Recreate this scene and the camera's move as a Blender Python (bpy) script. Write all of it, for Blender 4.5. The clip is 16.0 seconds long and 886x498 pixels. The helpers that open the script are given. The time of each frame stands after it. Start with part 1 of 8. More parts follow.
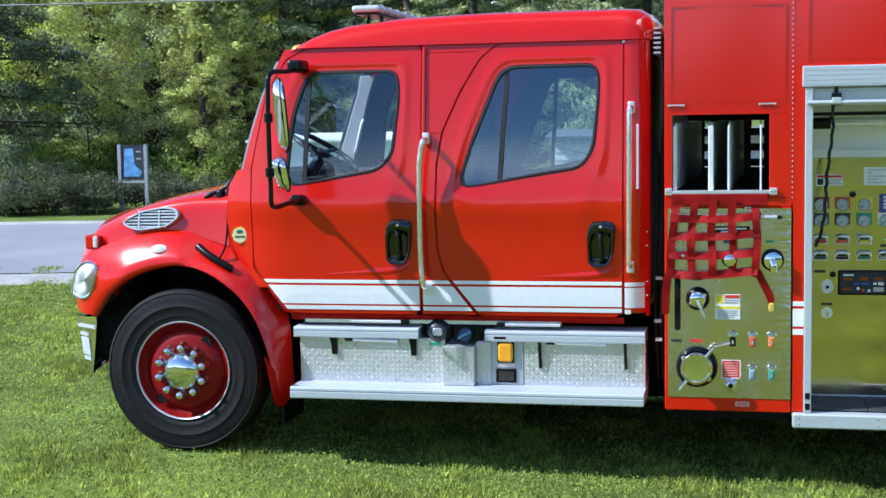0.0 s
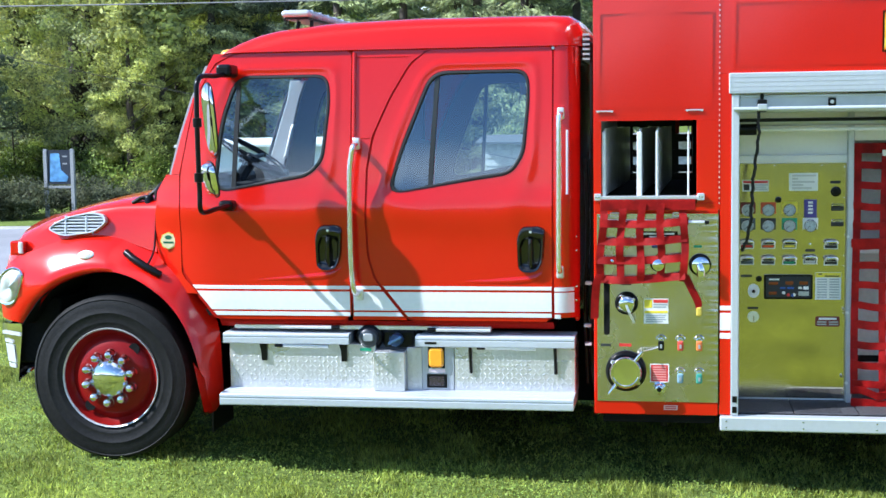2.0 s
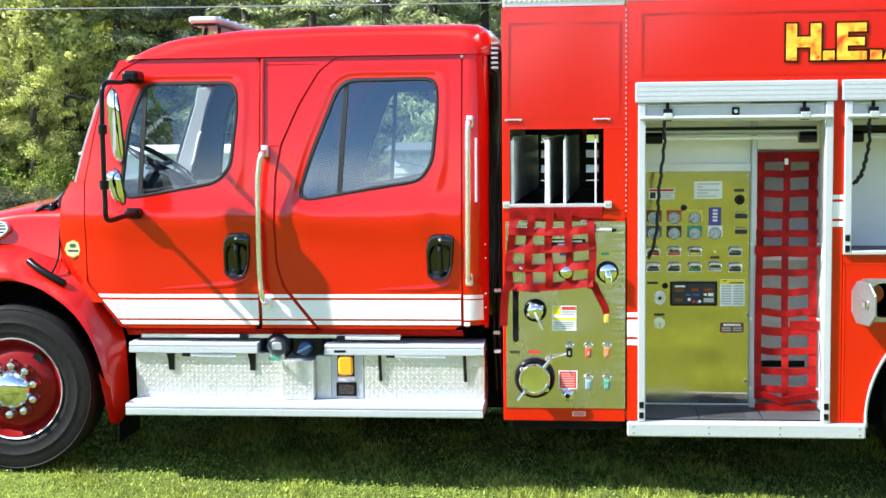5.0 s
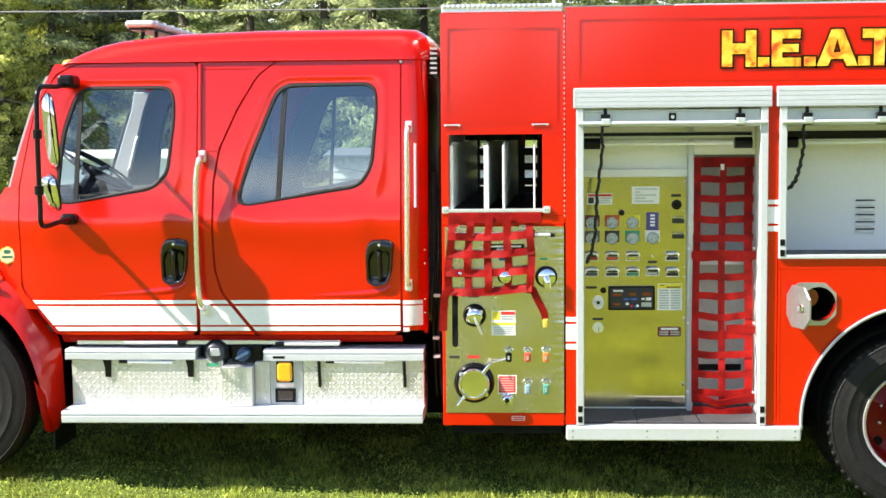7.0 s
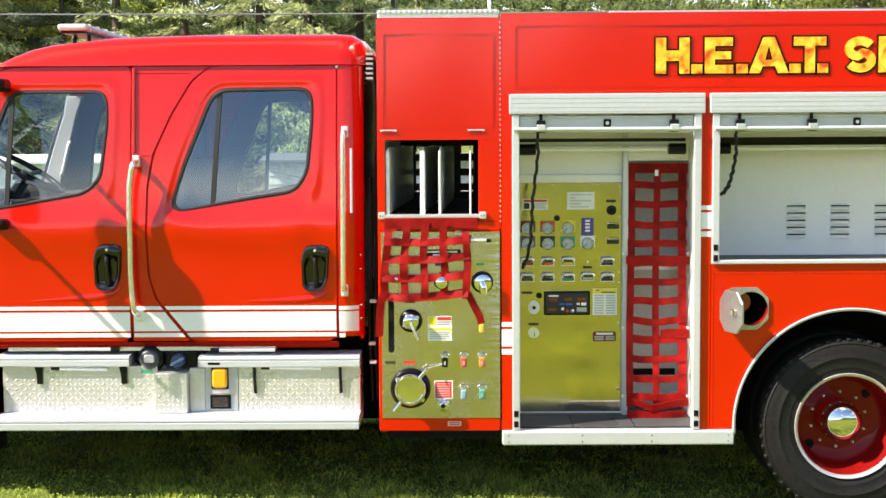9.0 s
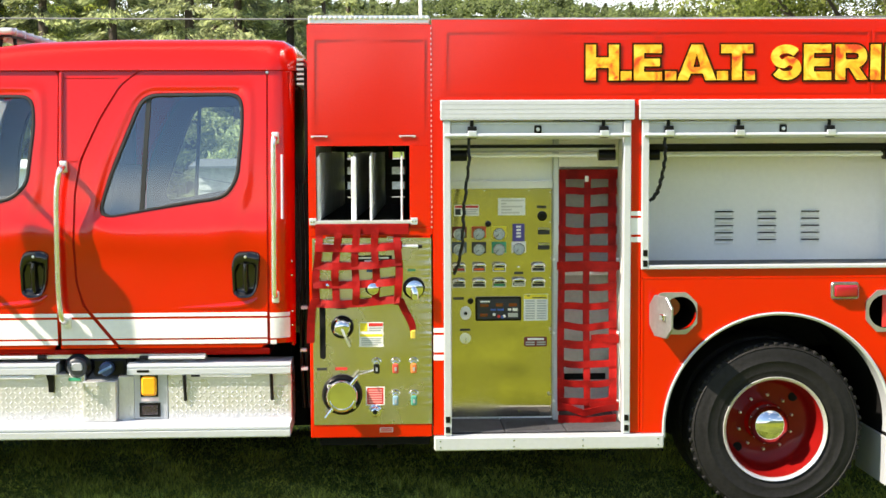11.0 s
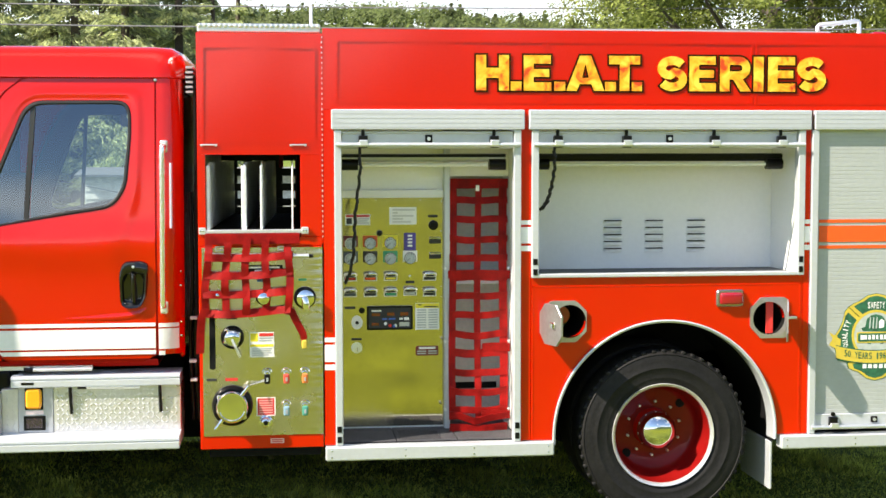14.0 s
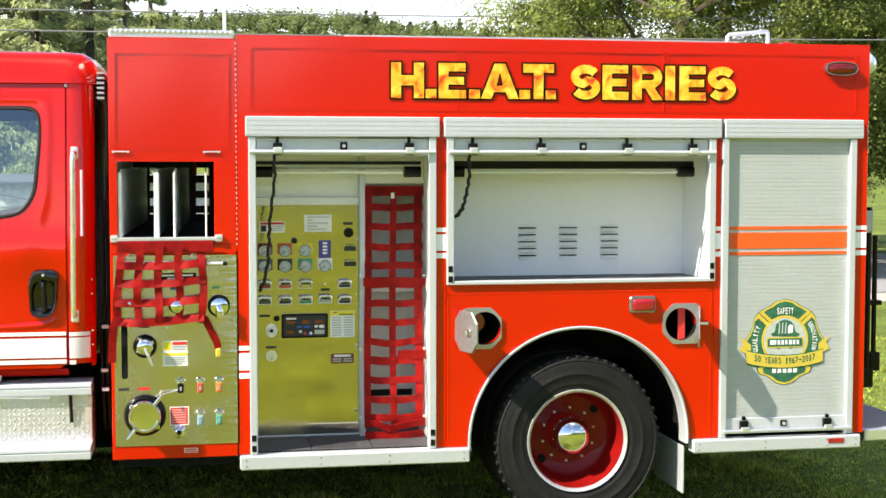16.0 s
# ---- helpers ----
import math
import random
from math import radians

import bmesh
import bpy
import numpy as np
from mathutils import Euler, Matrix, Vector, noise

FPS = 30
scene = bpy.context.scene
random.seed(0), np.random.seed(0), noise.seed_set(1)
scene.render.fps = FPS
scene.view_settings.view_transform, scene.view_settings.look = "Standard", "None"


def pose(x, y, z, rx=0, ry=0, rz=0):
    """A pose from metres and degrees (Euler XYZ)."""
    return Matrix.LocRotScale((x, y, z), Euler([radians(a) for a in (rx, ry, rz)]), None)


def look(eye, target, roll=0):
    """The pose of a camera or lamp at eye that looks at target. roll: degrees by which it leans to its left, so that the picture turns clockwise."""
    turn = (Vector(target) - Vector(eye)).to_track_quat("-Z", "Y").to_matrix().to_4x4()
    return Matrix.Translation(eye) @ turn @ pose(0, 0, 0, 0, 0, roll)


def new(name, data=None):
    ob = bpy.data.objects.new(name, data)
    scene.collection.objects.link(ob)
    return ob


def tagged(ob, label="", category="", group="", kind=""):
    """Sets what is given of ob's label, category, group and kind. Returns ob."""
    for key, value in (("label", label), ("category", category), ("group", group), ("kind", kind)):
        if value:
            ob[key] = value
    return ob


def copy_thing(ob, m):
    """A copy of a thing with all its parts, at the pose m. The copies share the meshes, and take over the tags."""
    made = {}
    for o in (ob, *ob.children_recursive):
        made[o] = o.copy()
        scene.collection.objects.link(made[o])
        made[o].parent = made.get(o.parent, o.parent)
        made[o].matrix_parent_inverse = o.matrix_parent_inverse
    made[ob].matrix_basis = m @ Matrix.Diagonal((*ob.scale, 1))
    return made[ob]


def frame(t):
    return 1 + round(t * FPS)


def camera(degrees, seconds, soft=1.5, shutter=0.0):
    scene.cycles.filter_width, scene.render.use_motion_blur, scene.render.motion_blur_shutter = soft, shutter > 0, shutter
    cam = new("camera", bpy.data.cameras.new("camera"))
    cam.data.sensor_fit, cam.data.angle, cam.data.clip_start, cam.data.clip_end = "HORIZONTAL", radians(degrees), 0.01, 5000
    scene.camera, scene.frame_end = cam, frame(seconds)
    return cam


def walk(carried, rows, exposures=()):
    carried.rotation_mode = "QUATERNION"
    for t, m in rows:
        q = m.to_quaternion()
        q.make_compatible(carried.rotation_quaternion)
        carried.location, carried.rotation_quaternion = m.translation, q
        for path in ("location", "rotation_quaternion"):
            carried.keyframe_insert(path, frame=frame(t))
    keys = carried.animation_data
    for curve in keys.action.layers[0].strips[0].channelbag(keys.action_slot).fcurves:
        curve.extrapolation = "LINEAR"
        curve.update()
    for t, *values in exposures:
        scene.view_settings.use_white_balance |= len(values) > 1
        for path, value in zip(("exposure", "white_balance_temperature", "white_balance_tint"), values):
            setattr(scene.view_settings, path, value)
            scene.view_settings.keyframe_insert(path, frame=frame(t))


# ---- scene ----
# The camera turns on a tripod: one eye, yaw (to the left of +y), pitch, roll in degrees.
# World: the engine's flank lies in y = 0, its nose points to -x, z is up.
EYE = Vector((-0.262, -8.032, 2.164))
cam = camera(35.06, 16.0)
TURNS = [
    (0.0, 12.193, -5.271, -0.961), (0.5, 11.272, -5.215, -0.945), (1.0, 10.642, -5.180, -0.878),
    (1.5, 10.043, -5.140, -0.846), (2.0, 9.340, -5.096, -0.798), (2.5, 8.806, -5.054, -0.772),
    (3.0, 7.892, -4.988, -0.722), (3.5, 7.556, -4.954, -0.734), (4.0, 6.905, -4.908, -0.690),
    (6.5, 3.827, -4.686, -0.508), (7.0, 3.132, -4.631, -0.502), (7.5, 2.604, -4.592, -0.440),
    (8.0, 2.081, -4.554, -0.420), (8.5, 1.379, -4.499, -0.382), (9.0, 0.515, -4.428, -0.341),
    (11.5, -2.906, -4.154, -0.217), (12.0, -3.575, -4.104, -0.172), (12.5, -4.395, -4.033, -0.155),
    (13.0, -5.132, -3.976, -0.141), (13.5, -5.873, -3.912, -0.085), (14.0, -6.742, -3.837, -0.078),
    (14.5, -7.749, -3.755, -0.040), (15.0, -8.610, -3.684, -0.015), (15.5, -9.469, -3.610, 0.027),
    (16.0, -10.210, -3.539, 0.036),
]


def aim(yaw, pitch, roll):
    a, b = radians(yaw), radians(pitch)
    return look(EYE, EYE + Vector((-math.sin(a) * math.cos(b), math.cos(a) * math.cos(b), math.sin(b))), roll)


walk(cam, [(t, aim(yaw, pitch, roll)) for t, yaw, pitch, roll in TURNS],
     exposures=[(0.0, 0.17, 5450, 10), (1.0, 0.35, 5500, 10), (2.0, 0.54, 5550, 10), (4.0, 0.78, 5950, 10), (6.5, 0.96, 6850, 11), (9.0, 0.80, 7600, 12), (16.0, 0.74, 7400, 12)])

# ---- world and sun ----
SUN_WAY = Vector((0.74, 0.31, -0.73)).normalized()
world = bpy.data.worlds.new("sky")
scene.world = world
world.use_nodes = True
wn, wl = world.node_tree.nodes, world.node_tree.links
sky = wn.new("ShaderNodeTexSky")
sky.sky_type, sky.sun_disc = "NISHITA", False
sky.sun_elevation = math.asin(-SUN_WAY.z)
sky.sun_rotation = math.atan2(-SUN_WAY.x, -SUN_WAY.y)
sky.air_density, sky.dust_density, sky.ozone_density = 1.0, 0.2, 5.0
# fair-weather clouds and a pale haze low over the horizon
coord, parts_, flat, grow = wn.new("ShaderNodeTexCoord"), wn.new("ShaderNodeSeparateXYZ"), wn.new("ShaderNodeCombineXYZ"), wn.new("ShaderNodeMath")
over, div_x, div_y = wn.new("ShaderNodeMath"), wn.new("ShaderNodeMath"), wn.new("ShaderNodeMath")
wl.new(coord.outputs["Generated"], parts_.inputs[0])
grow.operation, grow.inputs[1].default_value = "MAXIMUM", 0.0
wl.new(parts_.outputs["Z"], grow.inputs[0])
over.inputs[1].default_value = 0.12
wl.new(grow.outputs[0], over.inputs[0])
for node, axis in ((div_x, "X"), (div_y, "Y")):
    node.operation = "DIVIDE"
    wl.new(parts_.outputs[axis], node.inputs[0])
    wl.new(over.outputs[0], node.inputs[1])
wl.new(div_x.outputs[0], flat.inputs[0])
wl.new(div_y.outputs[0], flat.inputs[1])
puff, cover, low, haze, both = wn.new("ShaderNodeTexNoise"), wn.new("ShaderNodeMapRange"), wn.new("ShaderNodeMapRange"), wn.new("ShaderNodeMath"), wn.new("ShaderNodeMix")
puff.inputs["Scale"].default_value, puff.inputs["Detail"].default_value = 0.9, 6.0
wl.new(flat.outputs[0], puff.inputs["Vector"])
cover.inputs["From Min"].default_value, cover.inputs["From Max"].default_value = 0.545, 0.72
wl.new(puff.outputs["Fac"], cover.inputs["Value"])
low.inputs["From Min"].default_value, low.inputs["From Max"].default_value, low.inputs["To Min"].default_value, low.inputs["To Max"].default_value = 0.04, 0.15, 0.92, 0.0
wl.new(grow.outputs[0], low.inputs["Value"])
haze.operation = "MAXIMUM"
wl.new(cover.outputs[0], haze.inputs[0])
wl.new(low.outputs[0], haze.inputs[1])
both.data_type = "RGBA"
both.inputs["B"].default_value = (10.6, 11.0, 11.7, 1)
wl.new(haze.outputs[0], both.inputs["Factor"])
wl.new(sky.outputs[0], both.inputs["A"])
wl.new(both.outputs["Result"], wn["Background"].inputs[0])
wn["Background"].inputs[1].default_value = 0.15
sun_data = bpy.data.lights.new("sun", "SUN")
sun_data.energy, sun_data.angle, sun_data.color = 6.5, radians(0.6), (1.0, 0.965, 0.91)
sun = new("sun", sun_data)
sun.matrix_world = look((0, 0, 0), SUN_WAY)
# ---- materials ----
def material(name, colour, rough=0.5, metal=0.0, grain=0.0, grain_scale=40.0, vary=0.0, vary_scale=2.0, bump=0.0, bump_scale=80.0,
             coat=0.0, spec=0.5, rough_vary=0.0, coat_ior=1.5, coat_rough=0.02):
    """A principled material whose colour and gloss vary at two scales, with fine relief."""
    m = bpy.data.materials.new(name)
    m.use_nodes = True
    n, l = m.node_tree.nodes, m.node_tree.links
    b = n["Principled BSDF"]
    b.inputs["Roughness"].default_value, b.inputs["Metallic"].default_value = rough, metal
    b.inputs["Coat Weight"].default_value, b.inputs["Coat Roughness"].default_value, b.inputs["Coat IOR"].default_value = coat, coat_rough, coat_ior
    b.inputs["Specular IOR Level"].default_value = spec
    b.inputs["Base Color"].default_value = (*colour, 1)
    if grain or vary or bump or rough_vary:
        pos = n.new("ShaderNodeNewGeometry").outputs["Position"]
    last = None
    for amount, scale, detail in ((vary, vary_scale, 3.0), (grain, grain_scale, 4.0)):
        if not amount:
            continue
        t = n.new("ShaderNodeTexNoise")
        t.inputs["Scale"].default_value, t.inputs["Detail"].default_value = scale, detail
        l.new(pos, t.inputs["Vector"])
        r = n.new("ShaderNodeMapRange")
        r.inputs["From Min"].default_value, r.inputs["From Max"].default_value = 0.3, 0.7
        r.inputs["To Min"].default_value, r.inputs["To Max"].default_value = 1 - amount, 1 + amount
        l.new(t.outputs["Fac"], r.inputs["Value"])
        mul = n.new("ShaderNodeVectorMath")
        mul.operation = "SCALE"
        if last is None:
            mul.inputs[0].default_value = colour
        else:
            l.new(last, mul.inputs[0])
        l.new(r.outputs[0], mul.inputs["Scale"])
        last = mul.outputs[0]
    if last is not None:
        l.new(last, b.inputs["Base Color"])
    if rough_vary:
        t = n.new("ShaderNodeTexNoise")
        t.inputs["Scale"].default_value, t.inputs["Detail"].default_value = 3.0, 5.0
        l.new(pos, t.inputs["Vector"])
        r = n.new("ShaderNodeMapRange")
        r.inputs["From Min"].default_value, r.inputs["From Max"].default_value = 0.3, 0.7
        r.inputs["To Min"].default_value, r.inputs["To Max"].default_value = max(0.0, rough - rough_vary), rough + rough_vary
        l.new(t.outputs["Fac"], r.inputs["Value"])
        l.new(r.outputs[0], b.inputs["Roughness"])
    if bump:
        t = n.new("ShaderNodeTexNoise")
        t.inputs["Scale"].default_value, t.inputs["Detail"].default_value = bump_scale, 3.0
        l.new(pos, t.inputs["Vector"])
        k = n.new("ShaderNodeBump")
        k.inputs["Strength"].default_value, k.inputs["Distance"].default_value = bump, 0.01
        l.new(t.outputs["Fac"], k.inputs["Height"])
        l.new(k.outputs[0], b.inputs["Normal"])
    return m


def leaf_material(name, colour, spread, patches=()):
    """Leaves: each clump its own tint, with some light passing through."""
    m = bpy.data.materials.new(name)
    m.use_nodes = True
    n, l = m.node_tree.nodes, m.node_tree.links
    geo = n.new("ShaderNodeNewGeometry")
    ramp = n.new("ShaderNodeValToRGB")
    e = ramp.color_ramp.elements
    e[0].color = (*[c * (1 - spread) for c in colour], 1)
    e[1].color = (colour[0] * (1 + 1.5 * spread), colour[1] * (1 + spread), colour[2] * (1 + 0.3 * spread), 1)
    l.new(geo.outputs["Random Per Island"], ramp.inputs[0])
    b = n["Principled BSDF"]
    b.inputs["Roughness"].default_value, b.inputs["Specular IOR Level"].default_value = 0.6, 0.3
    tint = ramp.outputs[0]
    for scale, low, high in patches:
        noise, span, mul = n.new("ShaderNodeTexNoise"), n.new("ShaderNodeMapRange"), n.new("ShaderNodeVectorMath")
        noise.inputs["Scale"].default_value, noise.inputs["Detail"].default_value = scale, 3.0
        l.new(geo.outputs["Position"], noise.inputs["Vector"])
        span.inputs["From Min"].default_value, span.inputs["From Max"].default_value = 0.33, 0.67
        span.inputs["To Min"].default_value, span.inputs["To Max"].default_value = low, high
        l.new(noise.outputs["Fac"], span.inputs["Value"])
        mul.operation = "SCALE"
        l.new(tint, mul.inputs[0])
        l.new(span.outputs[0], mul.inputs["Scale"])
        tint = mul.outputs[0]
    tr, mix = n.new("ShaderNodeBsdfTranslucent"), n.new("ShaderNodeMixShader")
    mix.inputs[0].default_value = 0.48
    l.new(tint, b.inputs["Base Color"])
    l.new(tint, tr.inputs[0])
    l.new(b.outputs[0], mix.inputs[1])
    l.new(tr.outputs[0], mix.inputs[2])
    l.new(mix.outputs[0], n["Material Output"].inputs[0])
    return m


RED = material("red_paint", (0.57, 0.0075, 0.0008), 0.24, vary=0.05, vary_scale=1.2, coat=1.0, spec=0.12, coat_ior=1.49, coat_rough=0.13, bump=0.003, bump_scale=2.5)
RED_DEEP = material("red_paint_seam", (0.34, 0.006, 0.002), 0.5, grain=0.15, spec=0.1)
WHITE = material("white_paint", (0.80, 0.80, 0.79), 0.35, vary=0.03)
WHITE_IN = material("white_textured_paint", (0.88, 0.88, 0.85), 0.5, grain=0.015, vary=0.02, bump=0.03, bump_scale=120)
STRIPE = material("white_reflective_tape", (0.82, 0.82, 0.82), 0.4, grain=0.03)
ALU = material("brushed_aluminium", (0.80, 0.81, 0.82), 0.38, 0.85, grain=0.05, grain_scale=90, rough_vary=0.08)
ALU_PAINT = material("satin_aluminium", (0.55, 0.58, 0.61), 0.40, 0.35, grain=0.03, rough_vary=0.06)
# part of the grass reflection's yellow is put into these two steel colours
STEEL = material("grass_tinted_stainless", (0.53, 0.475, 0.375), 0.12, 1.0, vary=0.07, vary_scale=5, grain=0.03, rough_vary=0.08, bump=0.022, bump_scale=6)
STEEL_SATIN = material("grass_tinted_satin_panel", (0.57, 0.53, 0.46), 0.24, 1.0, vary=0.07, vary_scale=4, grain=0.04, rough_vary=0.10, bump=0.02, bump_scale=6)
CHROME = material("chrome", (0.74, 0.74, 0.74), 0.05, 1.0)
BLACK = material("black_plastic", (0.004, 0.004, 0.0045), 0.28, grain=0.2, spec=0.22)
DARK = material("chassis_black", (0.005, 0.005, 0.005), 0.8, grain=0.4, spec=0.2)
RUBBER = material("tyre_rubber", (0.0115, 0.0112, 0.0112), 0.62, grain=0.25, vary=0.25, vary_scale=5, bump=0.2, bump_scale=60, spec=0.2)
WEB = material("red_webbing", (0.26, 0.006, 0.005), 0.5, grain=0.18, grain_scale=150, vary=0.38, vary_scale=11, bump=0.3, bump_scale=300, spec=0.12)
# ---- building helpers ----
def part(name, bm, mat, parent=None, label="", smooth=False):
    """Links a bmesh as one mesh object, under a thing or a part."""
    me = bpy.data.meshes.new(name)
    bmesh.ops.recalc_face_normals(bm, faces=bm.faces)
    bm.to_mesh(me)
    bm.free()
    if smooth:
        me.polygons.foreach_set("use_smooth", [True] * len(me.polygons))
        me.set_sharp_from_angle(angle=radians(52))
    if mat:
        me.materials.append(mat)
    ob = new(name, me)
    ob.parent = parent
    return tagged(ob, label)


def again(ob, m, parent=None):
    """One more part on the same mesh, at the pose m."""
    o = new(ob.name.split(".")[0], ob.data)
    o.parent = parent or ob.parent
    o.matrix_basis = m
    if ob.get("label"):
        o["label"] = ob["label"]
    return o


def thing(name, label, category, at=(0, 0, 0), group=""):
    ob = new(name)
    ob.location = at
    return tagged(ob, label, category, group)


def box(x0, x1, y0, y1, z0, z1, bev=0.004, bm=None, seg=1):
    bm = bm or bmesh.new()
    r = bmesh.ops.create_cube(bm, size=1)
    for v in r["verts"]:
        v.co = Vector((x0 if v.co.x < 0 else x1, y0 if v.co.y < 0 else y1, z0 if v.co.z < 0 else z1))
    if bev:
        edges = list({e for v in r["verts"] for e in v.link_edges})
        bmesh.ops.bevel(bm, geom=edges, offset=min(bev, 0.45 * min(abs(x1 - x0), abs(y1 - y0), abs(z1 - z0))), segments=seg, affect="EDGES", profile=0.5)
    return bm


def lathe(profile, centre, n=40, axis="y", bm=None, cap=False):
    """Turns rows of (radius, along) round an axis through centre."""
    bm = bm or bmesh.new()
    rings = []
    for r, a in profile:
        ring = []
        for k in range(n):
            c, s = r * math.cos(2 * math.pi * k / n), r * math.sin(2 * math.pi * k / n)
            p = {"y": (c, a, s), "z": (c, s, a), "x": (a, c, s)}[axis]
            ring.append(bm.verts.new(Vector(centre) + Vector(p)))
        rings.append(ring)
    for a, b in zip(rings, rings[1:]):
        for k in range(n):
            bm.faces.new((a[k], a[(k + 1) % n], b[(k + 1) % n], b[k]))
    for ring in (rings[0], rings[-1]) if cap else ():
        if (ring[0].co - ring[n // 2].co).length > 1e-4:
            bm.faces.new(ring)
    bmesh.ops.remove_doubles(bm, verts=bm.verts, dist=1e-5)
    return bm


def rod(a, b, r, n=10, bm=None, r2=None):
    bm = bm or bmesh.new()
    a, b = Vector(a), Vector(b)
    q = (b - a).to_track_quat("Z", "Y")
    rings = []
    for p, rr in ((a, r), (b, r if r2 is None else r2)):
        rings.append([bm.verts.new(p + q @ Vector((rr * math.cos(2 * math.pi * k / n), rr * math.sin(2 * math.pi * k / n), 0))) for k in range(n)])
    for k in range(n):
        bm.faces.new((rings[0][k], rings[0][(k + 1) % n], rings[1][(k + 1) % n], rings[1][k]))
    bm.faces.new(rings[0]), bm.faces.new(rings[1])
    return bm


def tube(points, r, n=8, bm=None, closed=False, flat=1.0):
    """A bent tube along points."""
    bm = bm or bmesh.new()
    pts = [Vector(p) for p in points]
    rings, side = [], None
    for i, p in enumerate(pts):
        d = (pts[(i + 1) % len(pts)] - pts[i - 1]) if closed else pts[min(i + 1, len(pts) - 1)] - pts[max(i - 1, 0)]
        d.normalize()
        side = (d.orthogonal() if side is None else side - d * side.dot(d)).normalized()
        up = d.cross(side)
        rings.append([bm.verts.new(p + side * r * math.cos(2 * math.pi * k / n) + up * flat * r * math.sin(2 * math.pi * k / n)) for k in range(n)])
    pairs = list(zip(rings, rings[1:])) + ([(rings[-1], rings[0])] if closed else [])
    for a, b in pairs:
        for k in range(n):
            bm.faces.new((a[k], a[(k + 1) % n], b[(k + 1) % n], b[k]))
    if not closed:
        bm.faces.new(rings[0]), bm.faces.new(rings[-1])
    return bm


def sheet(rows, bm=None, thick=0.0, close=False):
    """A surface through rows of points, of equal count; thick gives it a back."""
    bm = bm or bmesh.new()
    g = [[bm.verts.new(p) for p in row] for row in rows]
    for a, b in zip(g, g[1:]):
        m = len(a)
        for k in range(m if close else m - 1):
            bm.faces.new((a[k], a[(k + 1) % m], b[(k + 1) % m], b[k]))
    if thick:
        bmesh.ops.recalc_face_normals(bm, faces=bm.faces)
        bmesh.ops.solidify(bm, geom=bm.faces[:], thickness=thick)
    return bm


def slab(outline, y0, y1, bev=0.0, bm=None):
    """A plate in the xz plane between y0 and y1."""
    bm = bm or bmesh.new()
    a = [bm.verts.new((x, y0, z)) for x, z in outline]
    b = [bm.verts.new((x, y1, z)) for x, z in outline]
    n = len(a)
    faces = [bm.faces.new(a), bm.faces.new(b[::-1])]
    faces += [bm.faces.new((a[k], b[k], b[(k + 1) % n], a[(k + 1) % n])) for k in range(n)]
    if bev:
        bmesh.ops.recalc_face_normals(bm, faces=faces)
        front = [e for e in faces[0].edges]
        bmesh.ops.bevel(bm, geom=front, offset=bev, segments=1, affect="EDGES", profile=0.5)
    return bm


def ring_plate(outer, inner, y0, y1, bm=None):
    """A plate with a hole: outlines of equal count in the xz plane."""
    bm = bm or bmesh.new()
    v = [[bm.verts.new((x, y, z)) for x, z in o] for y, o in ((y0, outer), (y0, inner), (y1, inner), (y1, outer))]
    n = len(outer)
    for a, b in ((0, 1), (1, 2), (2, 3), (3, 0)):
        for k in range(n):
            bm.faces.new((v[a][k], v[a][(k + 1) % n], v[b][(k + 1) % n], v[b][k]))
    return bm


def rounded(points, r, n=4):
    """A closed outline with its corners rounded."""
    out = []
    m = len(points)
    for i in range(m):
        p, a, b = Vector(points[i]), Vector(points[i - 1]), Vector(points[(i + 1) % m])
        da, db = (a - p), (b - p)
        k = min(r, 0.45 * da.length, 0.45 * db.length)
        s, e = p + da.normalized() * k, p + db.normalized() * k
        for j in range(n + 1):
            u = j / n
            q = (1 - u) ** 2 * s + 2 * u * (1 - u) * p + u * u * e
            out.append((q.x, q.y))
    return out


def spread(outline, n):
    """A closed outline resampled to n even points."""
    pts = [Vector(p) for p in outline]
    segs = [(pts[i], pts[(i + 1) % len(pts)]) for i in range(len(pts))]
    total = sum((b - a).length for a, b in segs)
    out, want, done = [], 0.0, 0.0
    for a, b in segs:
        w = (b - a).length
        while want < done + w - 1e-9 and len(out) < n:
            q = a + (b - a) * ((want - done) / w)
            out.append((q.x, q.y))
            want += total / n
        done += w
    while len(out) < n:
        out.append(out[-1])
    return out


def by_angle(outline, centre, n):
    """A closed outline cut by n even rays from a centre inside it."""
    cx, cz = centre
    pts = outline
    out = []
    for k in range(n):
        a = 2 * math.pi * k / n
        dx, dz = math.cos(a), math.sin(a)
        best = None
        for i in range(len(pts)):
            (x0, z0), (x1, z1) = pts[i], pts[(i + 1) % len(pts)]
            ex, ez = x1 - x0, z1 - z0
            det = dx * -ez + ex * dz
            if abs(det) < 1e-12:
                continue
            t = ((x0 - cx) * -ez + ex * (z0 - cz)) / det
            s = (dx * (z0 - cz) - dz * (x0 - cx)) / det
            if t > 0 and -1e-9 <= s <= 1 + 1e-9 and (best is None or t > best):
                best = t
        out.append((cx + dx * best, cz + dz * best))
    return out


def arc(cx, cz, r, a0, a1, n, rz=None):
    return [(cx + r * math.cos(radians(a0 + (a1 - a0) * k / n)), cz + (rz or r) * math.sin(radians(a0 + (a1 - a0) * k / n))) for k in range(n + 1)]


def curve(keys, x):
    """Smooth value at x through rows of (x, value)."""
    if x <= keys[0][0]:
        return keys[0][1]
    for (a, u), (b, v) in zip(keys, keys[1:]):
        if x <= b:
            t = (x - a) / (b - a)
            return u + (v - u) * t
    return keys[-1][1]


